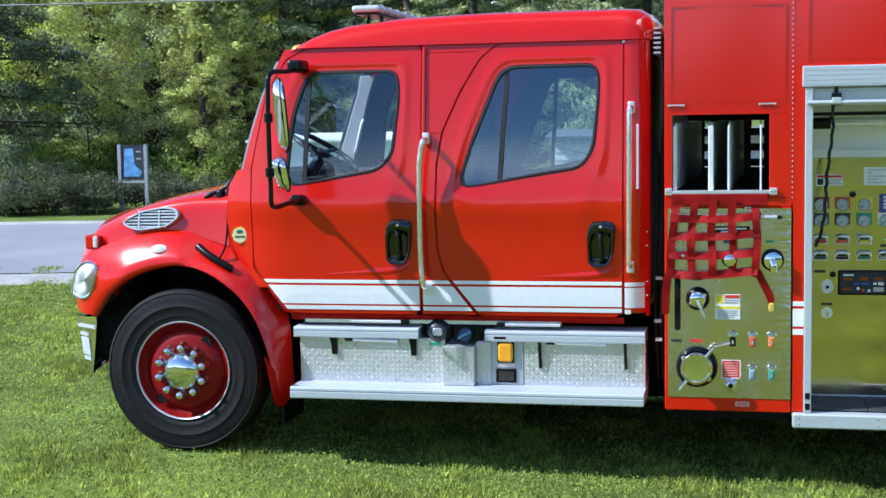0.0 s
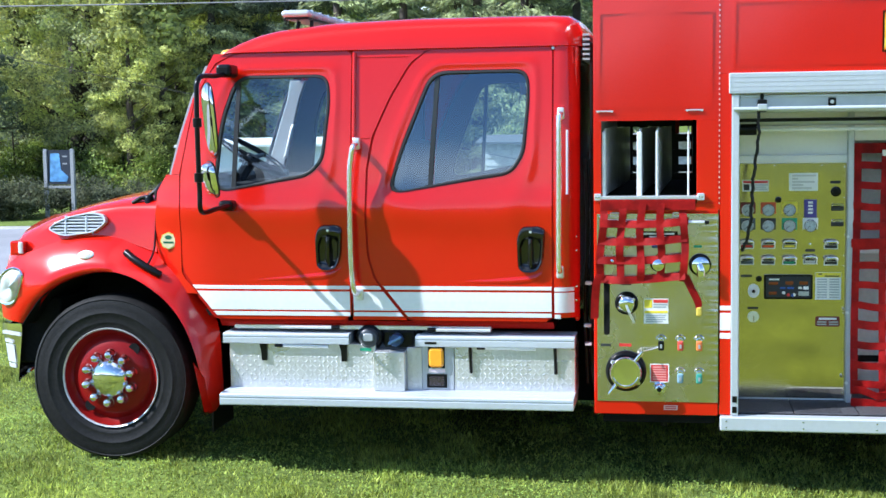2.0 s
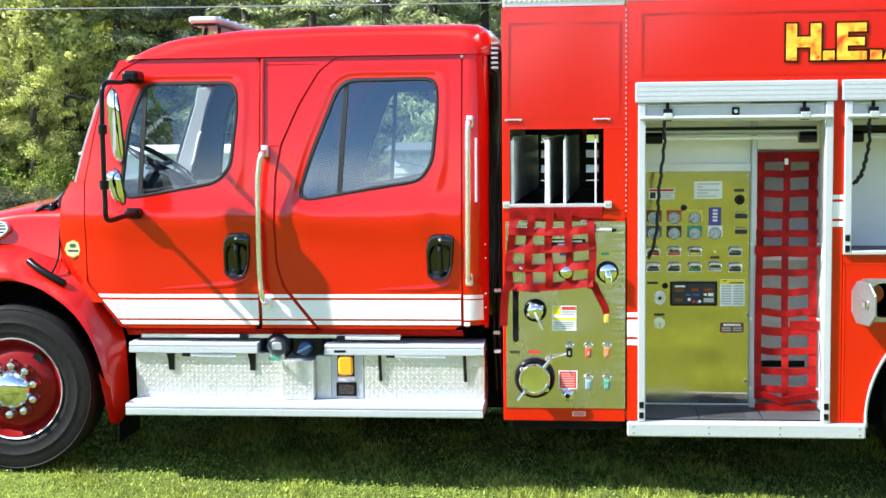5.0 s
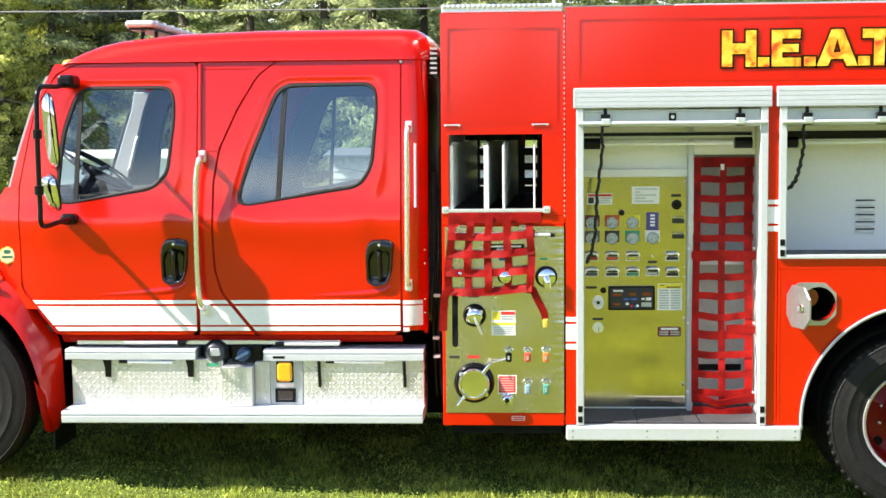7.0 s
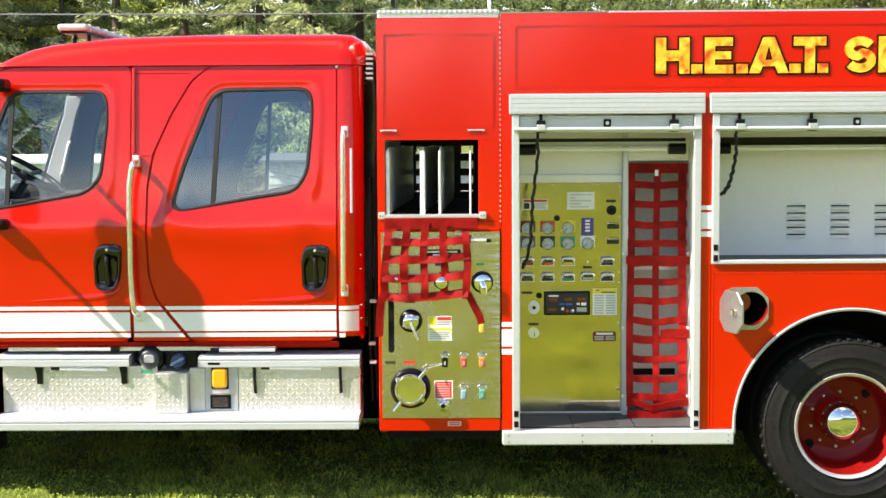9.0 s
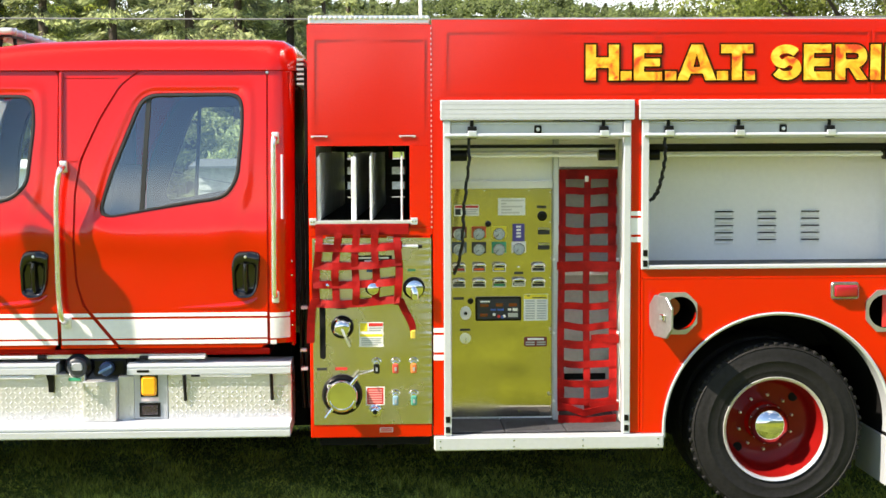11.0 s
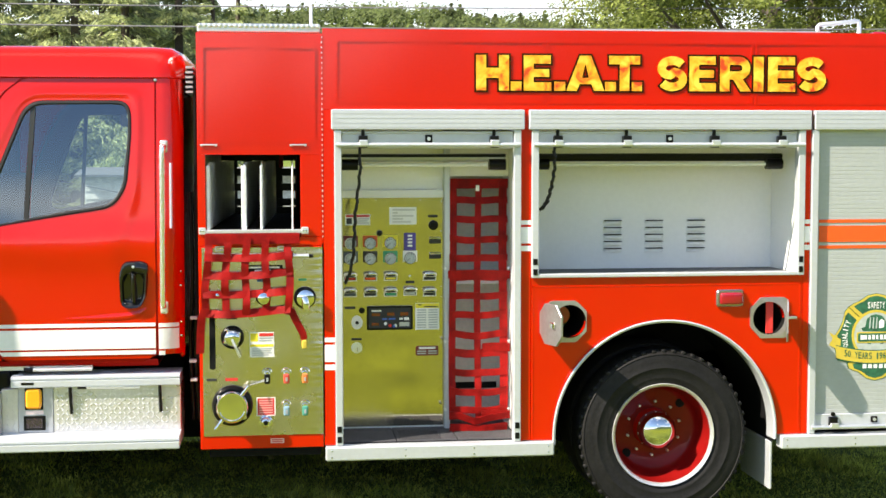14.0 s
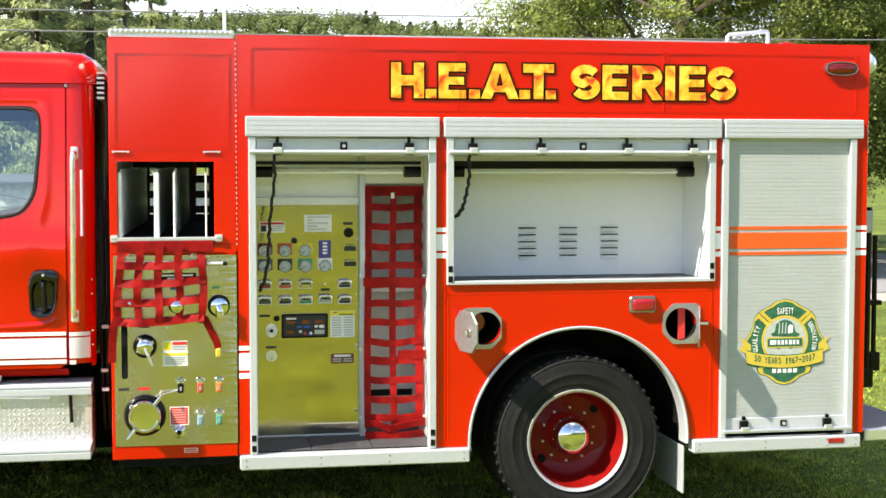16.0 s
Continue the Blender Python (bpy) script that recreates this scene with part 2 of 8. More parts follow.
def bars(lines, x0, x1, z0, z1, y, mat, parent, name="text_bar"):
    """Writing too small to read: plain bars, line by line. lines: rows of (start, end) shares of the width."""
    n = len(lines)
    h = (z1 - z0) / n
    bm = bmesh.new()
    for i, (a, b) in enumerate(lines):
        zc = z1 - (i + 0.5) * h
        box(x0 + a * (x1 - x0), x0 + b * (x1 - x0), y - 0.0012, y, zc - 0.28 * h, zc + 0.28 * h, 0, bm)
    return part(name, bm, mat, parent)
# ---- ground, road, woods ----
def ground_z(x, y):
    return -0.02 - 0.251 * math.tanh((x - 2.0) / 10.0)


def quads(name, centres, ups, sides, mat, tri=False):
    """One mesh of loose leaves: each a small four-cornered blade round its centre."""
    n = len(centres)
    k = 3 if tri else 4
    if tri:
        v = np.stack([centres - sides, centres + sides, centres + ups], 1)
    else:
        v = np.stack([centres - ups, centres + sides, centres + ups, centres - sides], 1)
    me = bpy.data.meshes.new(name)
    me.vertices.add(n * k), me.loops.add(n * k), me.polygons.add(n)
    me.vertices.foreach_set("co", v.reshape(-1).astype(np.float32))
    me.loops.foreach_set("vertex_index", np.arange(n * k, dtype=np.int32))
    me.polygons.foreach_set("loop_start", np.arange(0, n * k, k, dtype=np.int32))
    me.materials.append(mat)
    me.update()
    me.validate()
    return me


def unit(rng, n):
    d = rng.normal(size=(n, 3))
    return d / np.linalg.norm(d, axis=1, keepdims=True)


def grass_ground_material():
    m = material("meadow_soil", (0.12, 0.16, 0.035), 0.9, grain=0.45, grain_scale=30, vary=0.35, vary_scale=0.7, bump=0.6, bump_scale=25, spec=0.1)
    # the open field on the near side is drier and yellower than the lawn by the road
    n, l = m.node_tree.nodes, m.node_tree.links
    b = n["Principled BSDF"]
    lush = b.inputs["Base Color"].links[0].from_socket
    sep, grade, mix, tint = n.new("ShaderNodeSeparateXYZ"), n.new("ShaderNodeMapRange"), n.new("ShaderNodeMix"), n.new("ShaderNodeVectorMath")
    l.new(n["Geometry"].outputs["Position"], sep.inputs[0])
    l.new(sep.outputs["Y"], grade.inputs["Value"])
    grade.inputs["From Min"].default_value, grade.inputs["From Max"].default_value = -3.0, 0.0
    grade.inputs["To Min"].default_value, grade.inputs["To Max"].default_value = 1.0, 0.0
    tint.operation = "MULTIPLY"
    tint.inputs[1].default_value = (1.35, 1.20, 0.40)
    l.new(lush, tint.inputs[0])
    mix.data_type = "RGBA"
    l.new(grade.outputs[0], mix.inputs["Factor"])
    l.new(lush, mix.inputs["A"])
    l.new(tint.outputs[0], mix.inputs["B"])
    l.new(mix.outputs["Result"], b.inputs["Base Color"])
    return m


GROUND = grass_ground_material()
GRASS = leaf_material("grass_blades", (0.32, 0.42, 0.10), 0.55, ((1.3, 0.75, 1.2), (9.0, 0.6, 1.3)))
ASPHALT = material("asphalt", (0.25, 0.25, 0.26), 0.85, grain=0.15, grain_scale=60, vary=0.12, vary_scale=0.6, bump=0.3, bump_scale=120)
GRAVEL = material("pale_gravel", (0.36, 0.35, 0.32), 0.95, grain=0.3, grain_scale=45, vary=0.15, bump=0.6, bump_scale=60)
BARK = material("bark", (0.07, 0.055, 0.042), 0.9, grain=0.4, vary=0.3, bump=0.8, bump_scale=30)
LEAF_A = leaf_material("broad_leaves", (0.47, 0.60, 0.19), 0.6, ((0.9, 0.6, 1.4),))
LEAF_B = leaf_material("grey_green_leaves", (0.52, 0.60, 0.34), 0.55, ((0.9, 0.6, 1.4),))
LEAF_C = leaf_material("needles", (0.33, 0.42, 0.25), 0.5, ((0.8, 0.6, 1.4),))
LEAF_M = leaf_material("maple_leaves", (0.175, 0.245, 0.07), 0.6, ((1.0, 0.5, 1.5),))
LEAF_H = leaf_material("hill_leaves", (0.115, 0.17, 0.065), 0.5, ((0.12, 0.6, 1.3),))
LEAF_Z = leaf_material("light_green_leaves", (0.47, 0.55, 0.22), 0.5, ((1.1, 0.55, 1.45),))
LEAF_Y = leaf_material("sunlit_leaves", (0.58, 0.66, 0.27), 0.4, ((0.9, 0.6, 1.3),))
LEAF_P = leaf_material("pine_needles", (0.15, 0.205, 0.155), 0.55, ((0.9, 0.6, 1.5),))

xs = np.concatenate([[-1600, -500, -150, -60], np.linspace(-30, 30, 61), [60, 150, 500, 1600]])
ys = np.concatenate([[-1500, -400, -100, -40], np.linspace(-20, 40, 41), [80, 160, 400, 1800]])
bm = sheet([[(x, y, ground_z(x, y)) for x in xs] for y in ys])
ground = tagged(part("ground", bm, GROUND, smooth=True), "mown green grass field, slightly sloping", "lawn", kind="structure")


def band(name, near, far, mat, lift, label, category):
    """A strip of road that runs along x; near and far are its edges' y at x = 0, with a slope."""
    rows = []
    for i in range(9):
        u = i / 8
        rows.append([(x, near[0] + near[1] * x + (far[0] + far[1] * x - near[0] - near[1] * x) * u, ground_z(x, 0) + lift + 0.05 * math.sin(math.pi * u)) for x in np.linspace(-60, 70, 60)])
    return tagged(part(name, sheet(rows), mat, smooth=True), label, category, kind="structure")


band("road", (12.0, 0.30), (20.9, 0.25), ASPHALT, 0.02, "grey asphalt country road", "road")
band("road_shoulder", (10.7, 0.30), (12.05, 0.30), GRAVEL, 0.0, "pale gravel shoulder beside the road", "gravel")
band("far_shoulder", (20.85, 0.25), (21.7, 0.25), GRAVEL, 0.0, "pale gravel shoulder beside the woods", "gravel")


def grass_patch(rng, x0, x1, y0, y1, per, tall, wide):
    n = int((x1 - x0) * (y1 - y0) * per)
    x, y = rng.uniform(x0, x1, n), rng.uniform(y0, y1, n)
    clump = 0.6 + 0.5 * np.sin(3.1 * x + 1.3 * np.sin(2.3 * y)) * np.sin(2.7 * y + 1.1 * np.sin(1.9 * x)) + 0.25 * np.sin(9 * x + 4 * y)
    keep = rng.uniform(0, 1, n) < np.clip(clump, 0.5, 1)
    x, y, clump = x[keep], y[keep], clump[keep]
    n = len(x)
    z = -0.02 - 0.251 * np.tanh((x - 2.0) / 10.0) - 0.004
    h = tall * rng.uniform(0.45, 1.1, n) * np.clip(clump, 0.5, 1.2)
    a, lean = rng.uniform(0, 6.283, n), rng.uniform(0.1, 0.9, n)
    up = np.stack([np.cos(a) * lean * h, np.sin(a) * lean * h, h], 1)
    b = rng.uniform(0, 6.283, n)
    side = np.stack([np.cos(b), np.sin(b), 0 * b], 1) * (wide * rng.uniform(0.6, 1.4, n))[:, None]
    return np.stack([x, y, z], 1), up, side


rng = np.random.default_rng(5)
patches = [grass_patch(rng, -7.0, 5.5, -0.7, 3.4, 4200, 0.055, 0.007),
           grass_patch(rng, -14.0, -3.6, 3.4, 11.2, 2400, 0.055, 0.011),
           grass_patch(rng, -6.5, -2.0, -1.9, -0.7, 4200, 0.055, 0.007),
           grass_patch(rng, 3.6, 9.0, 3.4, 11.2, 500, 0.07, 0.013)]
c, u, s = (np.concatenate([p[i] for p in patches]) for i in range(3))
grass = new("grass", quads("grass", c, u, s, GRASS, tri=True))
n = 60000
x, y = rng.uniform(-6.0, 5.5, n), rng.uniform(-0.6, 2.0, n)
dense = 0.5 + 0.5 * np.sin(2.1 * x + 1.7 * np.sin(1.3 * y + 1)) * np.sin(3.3 * y + 1.4 * np.sin(1.1 * x))
keep = rng.uniform(0, 1, n) < np.clip(dense, 0.1, 1)
x, y = x[keep], y[keep]
n = len(x)
c = np.stack([x, y, -0.02 - 0.251 * np.tanh((x - 2.0) / 10.0) + rng.uniform(0.012, 0.04, n)], 1)
nrm = unit(rng, n) * 0.45 + np.array([0.0, -0.25, 1.0])
u = np.cross(nrm, unit(rng, n))
u /= np.linalg.norm(u, axis=1, keepdims=True)
s = np.cross(nrm, u)
s /= np.linalg.norm(s, axis=1, keepdims=True)
w = rng.uniform(0.004, 0.009, n)[:, None]
tagged(new("clover", quads("clover", c, u * w, s * w * 0.8, leaf_material("clover_leaves", (0.24, 0.37, 0.09), 0.5, ((4.0, 0.65, 1.3),)))), "low clover leaves among the mown grass", "clover", kind="stuff")
tagged(grass, "short mown green grass blades with clover", "grass", kind="stuff")


def trunk(rng, height, r, bend=0.3, limbs=7, spread_=1.5, start=0.3):
    pts, bm = [], bmesh.new()
    dx, dy = rng.uniform(-bend, bend, 2)
    n = 8
    for i in range(n):
        u = i / (n - 1)
        pts.append(((dx * u * u, dy * u * u, height * u), r * (1.15 - u) + 0.015))
    for (a, ra), (b, rb) in zip(pts, pts[1:]):
        rod(a, b, ra, 8, bm, rb)
    for _ in range(limbs):
        u = rng.uniform(start, 0.9)
        base = Vector((dx * u * u, dy * u * u, height * u))
        a = rng.uniform(0, 6.283)
        reach = spread_ * rng.uniform(0.5, 1.0) * (1.1 - 0.6 * u)
        mid = base + Vector((math.cos(a) * reach * 0.5, math.sin(a) * reach * 0.5, reach * 0.25))
        tip = base + Vector((math.cos(a) * reach, math.sin(a) * reach, reach * 0.6))
        w = r * (1.0 - u) * 0.5 + 0.01
        rod(base, mid, w, 5, bm, w * 0.7), rod(mid, tip, w * 0.7, 5, bm, w * 0.25)
    return bm


def clumps(rng, centres, radii, per, leaf, lean=1.0):
    """Leaves gathered on the shells of many uneven clumps."""
    cs, us, ss = [], [], []
    for c, r in zip(centres, radii):
        n = int(per)
        d = unit(rng, n)
        p = c + d * (r * np.abs(rng.normal(0.78, 0.27, n)))[:, None] * (np.array([1, 1, 0.7]) * rng.uniform(0.6, 1.4, 3))
        a = unit(rng, n)
        a = 0.75 * a + d + lean * np.array([-0.5, -0.35, 0.5])
        u = np.cross(a, unit(rng, n))
        u /= np.linalg.norm(u, axis=1, keepdims=True) + 1e-9
        s = np.cross(a, u)
        s /= np.linalg.norm(s, axis=1, keepdims=True) + 1e-9
        w = leaf * rng.uniform(0.6, 1.4, n)[:, None]
        cs.append(p), us.append(u * w), ss.append(s * w * 0.6)
    return np.concatenate(cs), np.concatenate(us), np.concatenate(ss)


def broad_tree(seed, height, width, mat, low=0.06, leaf=0.048, count=290, per=250, fine=6.0, lean=1.0, size=1.0):
    """A broad-leaved tree, built at the origin."""
    rng = np.random.default_rng(seed)
    t = thing("tree", "broad-leaved tree in full green summer leaf", "tree")
    part("trunk", trunk(rng, height * 0.85, 0.02 * height + 0.03, limbs=12, spread_=width * 0.45, start=0.15), BARK, t, smooth=True)
    k = rng.uniform(0, 1, count) ** 0.85
    z = height * (low + (1 - low) * k)
    env = width * 0.5 * np.sin(np.pi * np.clip(0.12 + 0.86 * k, 0, 1)) ** 0.6
    a = rng.uniform(0, 6.283, count)
    rr = env * rng.uniform(0.25, 1.0, count) ** 0.5
    c = np.stack([rr * np.cos(a), rr * np.sin(a), z], 1)
    r = width * size * rng.uniform(0.06, 0.125, count)
    near, top = z < fine, z >= fine
    fine_leaves, coarse = clumps(rng, c[near], r[near], per, leaf, lean), clumps(rng, c[top], r[top], per * 0.2, leaf * 2.2, lean)
    me = quads("crown", *[np.concatenate(p) for p in zip(fine_leaves, coarse)], mat)
    ob = new("crown", me)
    ob.parent = t
    return t


def conifer(seed, height, width, mat, leaf=0.06, whorls=17):
    """A spruce: drooping boughs, whorl over whorl."""
    rng = np.random.default_rng(seed)
    t = thing("tree", "dark green spruce with drooping boughs", "tree")
    part("trunk", trunk(rng, height, 0.012 * height + 0.03, 0.1, 0), BARK, t, smooth=True)
    cs, us, ss = [], [], []
    for i in range(whorls):
        u = (i + 0.5) / whorls
        reach = width * 0.5 * (1 - u) ** 0.8 * rng.uniform(0.8, 1.15)
        for j in range(rng.integers(5, 9)):
            a = rng.uniform(0, 6.283)
            n = int(100 + 330 * max(0.0, 1 - 1.1 * u))
            q = rng.uniform(0.1, 1, n) ** 0.7
            r = reach * q * rng.uniform(0.7, 1.0)
            off = rng.normal(0, 0.13 * reach + 0.03, n)
            p = np.stack([r * np.cos(a) - off * np.sin(a), r * np.sin(a) + off * np.cos(a), height * (0.04 + 0.96 * u) - 0.35 * r + rng.normal(0, 0.06, n)], 1)
            d = unit(rng, n) * 0.5 + np.array([math.cos(a), math.sin(a), -0.5])
            d /= np.linalg.norm(d, axis=1, keepdims=True)
            s = np.cross(d, unit(rng, n))
            s /= np.linalg.norm(s, axis=1, keepdims=True) + 1e-9
            w = leaf * rng.uniform(0.6, 1.4, n)[:, None]
            cs.append(p), us.append(d * w * 1.4), ss.append(s * w * 0.35)
    ob = new("crown", quads("crown", np.concatenate(cs), np.concatenate(us), np.concatenate(ss), mat))
    ob.parent = t
    return t


def pine(seed, height, width, mat, leaf=0.055, tiers=9):
    """A pine: long level boughs that carry flat, ragged tufts of needles."""
    rng = np.random.default_rng(seed)
    t = thing("tree", "blue-green pine with long level boughs", "tree")
    bm = trunk(rng, height, 0.015 * height + 0.04, 0.2, 0)
    centres, radii = [], []
    for i in range(tiers):
        u = (i + 0.4) / tiers
        for _ in range(5):
            a = rng.uniform(0, 6.283)
            reach = width * 0.5 * (1.08 - u) ** 0.6 * rng.uniform(0.65, 1.1)
            z = height * (0.08 + 0.9 * u) + rng.uniform(-0.2, 0.2)
            tip = Vector((math.cos(a) * reach, math.sin(a) * reach, z + rng.uniform(-0.5, 0.25)))
            rod((0, 0, z), tip, 0.05 * (1.1 - u) + 0.01, 5, bm, 0.012)
            for q in np.linspace(0.28, 1.0, 7):
                p = Vector((0, 0, z)).lerp(tip, float(q))
                centres.append((p.x + rng.normal(0, 0.18), p.y + rng.normal(0, 0.18), p.z + 0.08 + rng.normal(0, 0.07)))
                radii.append(rng.uniform(0.26, 0.5))
    part("trunk", bm, BARK, t, smooth=True)
    c, u, w = clumps(rng, np.array(centres), np.array(radii), 150, leaf)
    ob = new("crown", quads("crown", c, u * 1.3, w * 0.6, mat))
    ob.parent = t
    return t


WOODS = "roadside woods"
kinds = [broad_tree(11, 9.0, 5.5, LEAF_A, lean=2.2), broad_tree(12, 8.0, 4.2, LEAF_B, low=0.2, count=170, per=170, lean=2.2), broad_tree(13, 10.0, 5.0, LEAF_Y, leaf=0.05, low=0.2, count=220, lean=2.2),
         conifer(21, 11.0, 5.0, LEAF_C), conifer(22, 9.0, 4.2, LEAF_C), broad_tree(14, 7.5, 2.7, LEAF_Z, low=0.03, count=190, per=190, lean=1.5, size=1.15), pine(23, 9.5, 8.5, LEAF_P)]
for k in kinds:
    tagged(k, group=WOODS)
rng = np.random.default_rng(77)
# (kind, x, y, size): the edge of the woods behind the road, then deeper rows
edge = [(6, -21.0, 26.6, 1.0), (3, -24.6, 35.5, 1.15), (4, -19.8, 32.0, 0.95), (2, -17.0, 30.0, 1.05), (1, -16.2, 29.4, 0.9), (5, -14.5, 27.6, 0.72), (2, -14.6, 31.8, 1.0), (5, -14.4, 29.6, 0.75), (4, -13.2, 30.6, 1.05), (6, -11.4, 32.0, 0.8), (3, -9.6, 31.0, 1.0),
        (4, -7.6, 30.4, 1.1), (3, -5.6, 30.8, 1.05), (4, -4.2, 29.8, 1.1), (3, -2.9, 31.2, 0.95), (4, -1.9, 30.2, 0.85)]
deep = [(0, -24.2, 36.6, 1.25), (3, -27.0, 39.0, 1.3), (2, -21.5, 36.0, 1.2), (0, -18.6, 37.5, 1.2), (3, -16.0, 38.5, 1.1), (2, -13.2, 36.0, 1.1), (0, -11.4, 36.5, 1.1), (3, -9.0, 36.5, 1.15), (4, -6.8, 35.0, 1.15), (3, -4.6, 36.5, 1.05), (4, -2.6, 36.0, 1.0),
        (3, -25.5, 43.0, 1.2), (0, -28.5, 43.5, 1.3), (4, -22.5, 43.5, 1.3), (3, -19.5, 43.0, 1.2), (3, -16.5, 43.0, 1.2), (3, -13.5, 43.0, 1.2), (3, -10.8, 42.0, 1.25), (4, -8.4, 43.0, 1.3), (3, -6.2, 42.0, 1.2), (3, -3.8, 43.0, 1.15), (4, -1.6, 42.5, 1.1)]
first = [True] * len(kinds)
for k, x, y, s in edge + deep:
    m = Matrix.Translation((x, y, ground_z(x, y) - 0.05)) @ Matrix.Rotation(rng.uniform(0, 6.28), 4, "Z") @ Matrix.Scale(s, 4)
    if first[k]:
        kinds[k].matrix_basis = m
        first[k] = False
    else:
        o = copy_thing(kinds[k], m)
        o.matrix_basis = m


LEAF_U = leaf_material("understorey_leaves", (0.19, 0.28, 0.075), 0.6, ((1.2, 0.5, 1.5),))
LEAF_W = leaf_material("willow_leaves", (0.125, 0.155, 0.10), 0.5, ((2.0, 0.6, 1.4),))


def bush(seed, r, h, mat, label):
    rng = np.random.default_rng(seed)
    t = thing("bush", label, "bush", group="roadside bushes")
    n = 26
    a, q = rng.uniform(0, 6.283, n), rng.uniform(0, 1, n) ** 0.6
    c = np.stack([r * q * np.cos(a), 0.6 * r * q * np.sin(a), h * rng.uniform(0.15, 0.85, n) * (1.1 - 0.6 * q)], 1)
    ob = new("crown", quads("crown", *clumps(rng, c, r * rng.uniform(0.2, 0.34, n), 420, 0.035), mat))
    ob.parent = t
    part("stem", trunk(rng, h * 0.8, 0.03, limbs=8, spread_=r, start=0.05), BARK, t)
    return t


b2 = bush(33, 1.7, 2.3, LEAF_U, "green understorey bush at the edge of the woods")
for i, (x, y, s) in enumerate([(-22.6, 30.2, 1.1), (-20.6, 29.8, 1.0), (-18.8, 29.6, 1.05), (-17.0, 29.0, 1.0), (-15.2, 28.8, 1.15), (-13.3, 28.6, 1.0), (-11.6, 28.8, 1.0)]):
    m = Matrix.Translation((x, y, ground_z(x, y) - 0.05)) @ Matrix.Rotation(i * 2.1, 4, "Z") @ Matrix.Scale(s, 4)
    o = b2 if i == 0 else copy_thing(b2, m)
    o.matrix_basis = m
b1 = bush(31, 1.5, 1.5, LEAF_W, "grey-green willow bush beside the road")
for i, (x, y, s) in enumerate([(-17.0, 20.3, 0.85), (-16.0, 20.6, 0.8), (-15.2, 20.5, 0.88), (-14.6, 21.2, 0.70), (-14.1, 22.8, 0.75), (-13.2, 22.6, 0.68), (-12.3, 22.4, 0.66), (-11.4, 22.6, 0.62), (-10.5, 22.8, 0.6)]):
    m = Matrix.Translation((x, y, ground_z(x, y) - 0.05)) @ Matrix.Rotation(i * 1.7, 4, "Z") @ Matrix.Scale(s, 4)
    o = b1 if i == 0 else copy_thing(b1, m)
    o.matrix_basis = m

# the large tree beyond the rear of the engine, and its neighbours
big = broad_tree(41, 11.0, 9.5, LEAF_M, low=0.14, leaf=0.034, count=430, per=600, fine=8.0, lean=2.0, size=0.58)
big["label"] = "large maple tree in full leaf beyond the road"
big.matrix_basis = Matrix.Translation((10.0, 20.5, -0.3)) @ Matrix.Scale(1.0, 4)
for x, y, s, a in ((16.5, 22.0, 1.1, 2.0), (13.5, 27.0, 1.15, 4.0), (21.0, 26.0, 1.1, 1.0)):
    o = copy_thing(big, Matrix())
    o.matrix_basis = Matrix.Translation((x, y, -0.3)) @ Matrix.Rotation(a, 4, "Z") @ Matrix.Scale(s, 4)
# low clapboard sheds across the road, glimpsed through the cab and the hose bed
BOARD = material("white_clapboard", (0.78, 0.79, 0.78), 0.6, grain=0.08, vary=0.06)
BOARD_GREY = material("grey_clapboard", (0.50, 0.51, 0.50), 0.7, grain=0.25, grain_scale=12, vary=0.1)
ROOF_FELT = material("roof_felt", (0.16, 0.165, 0.17), 0.85, grain=0.2)


def shed(x0, x1, mat, roof_mat, label):
    t = thing("shed", label, "shed")
    part("wall", box(x0 + 0.02, x1 - 0.02, 25.4, 28.0, 0.0, 1.72, 0), mat, t)
    for k in range(9):
        z = 0.02 + 0.188 * k
        lap = [(25.35, z), (25.385, z + 0.185), (25.40, z + 0.185), (25.40, z)]
        bm = sheet([[(x, y, zz) for y, zz in lap] for x in (x0, x1)], close=True)
        part("board", bm, mat, t)
    part("roof", sheet([[(x, y, z) for x in (x0 - 0.2, x1 + 0.2)] for y, z in ((25.1, 1.72), (26.7, 1.88), (28.3, 1.72))], thick=0.05), roof_mat, t)


shed(-12.2, -7.4, BOARD, BOARD, "low white clapboard shed across the road")
shed(-4.7, 1.2, BOARD_GREY, ROOF_FELT, "low grey clapboard shed across the road")

# the wooded hill on the horizon: one sheet of crowns over a rising slope
rng = np.random.default_rng(9)
hill_keys = [(-200, 9.0), (-60, 14.0), (-20, 19.0), (10, 21.5), (35, 20.0), (60, 18.5), (110, 15.0), (240, 9.0)]


def hill_z(x, y):
    u = min(1.0, max(0.0, (y - 90.0) / 110.0))
    return curve(hill_keys, x) * (u * u * (3 - 2 * u)) - 0.4


bm = sheet([[(x, y, hill_z(x, y)) for x in np.linspace(-220, 260, 49)] for y in np.linspace(90, 260, 24)])
tagged(part("hill", bm, GROUND, smooth=True), "distant hillside under the woods", "hill", kind="structure")
cs, rs = [], []
for _ in range(1500):
    y = 100 + 100 * rng.uniform(0, 1) ** 0.7
    x = rng.uniform(-0.55, 0.62) * (y + 8)
    cs.append((x, y, hill_z(x, y) + rng.uniform(0.8, 2.2))), rs.append(rng.uniform(1.1, 2.2))
for _ in range(260):
    y = rng.uniform(130, 205)
    x = rng.uniform(-0.55, 0.62) * (y + 8)
    z, tall = hill_z(x, y), rng.uniform(2.6, 3.9)
    for k in range(5):
        cs.append((x, y, z + tall * (0.35 + 0.15 * k))), rs.append(0.72 - 0.15 * k)
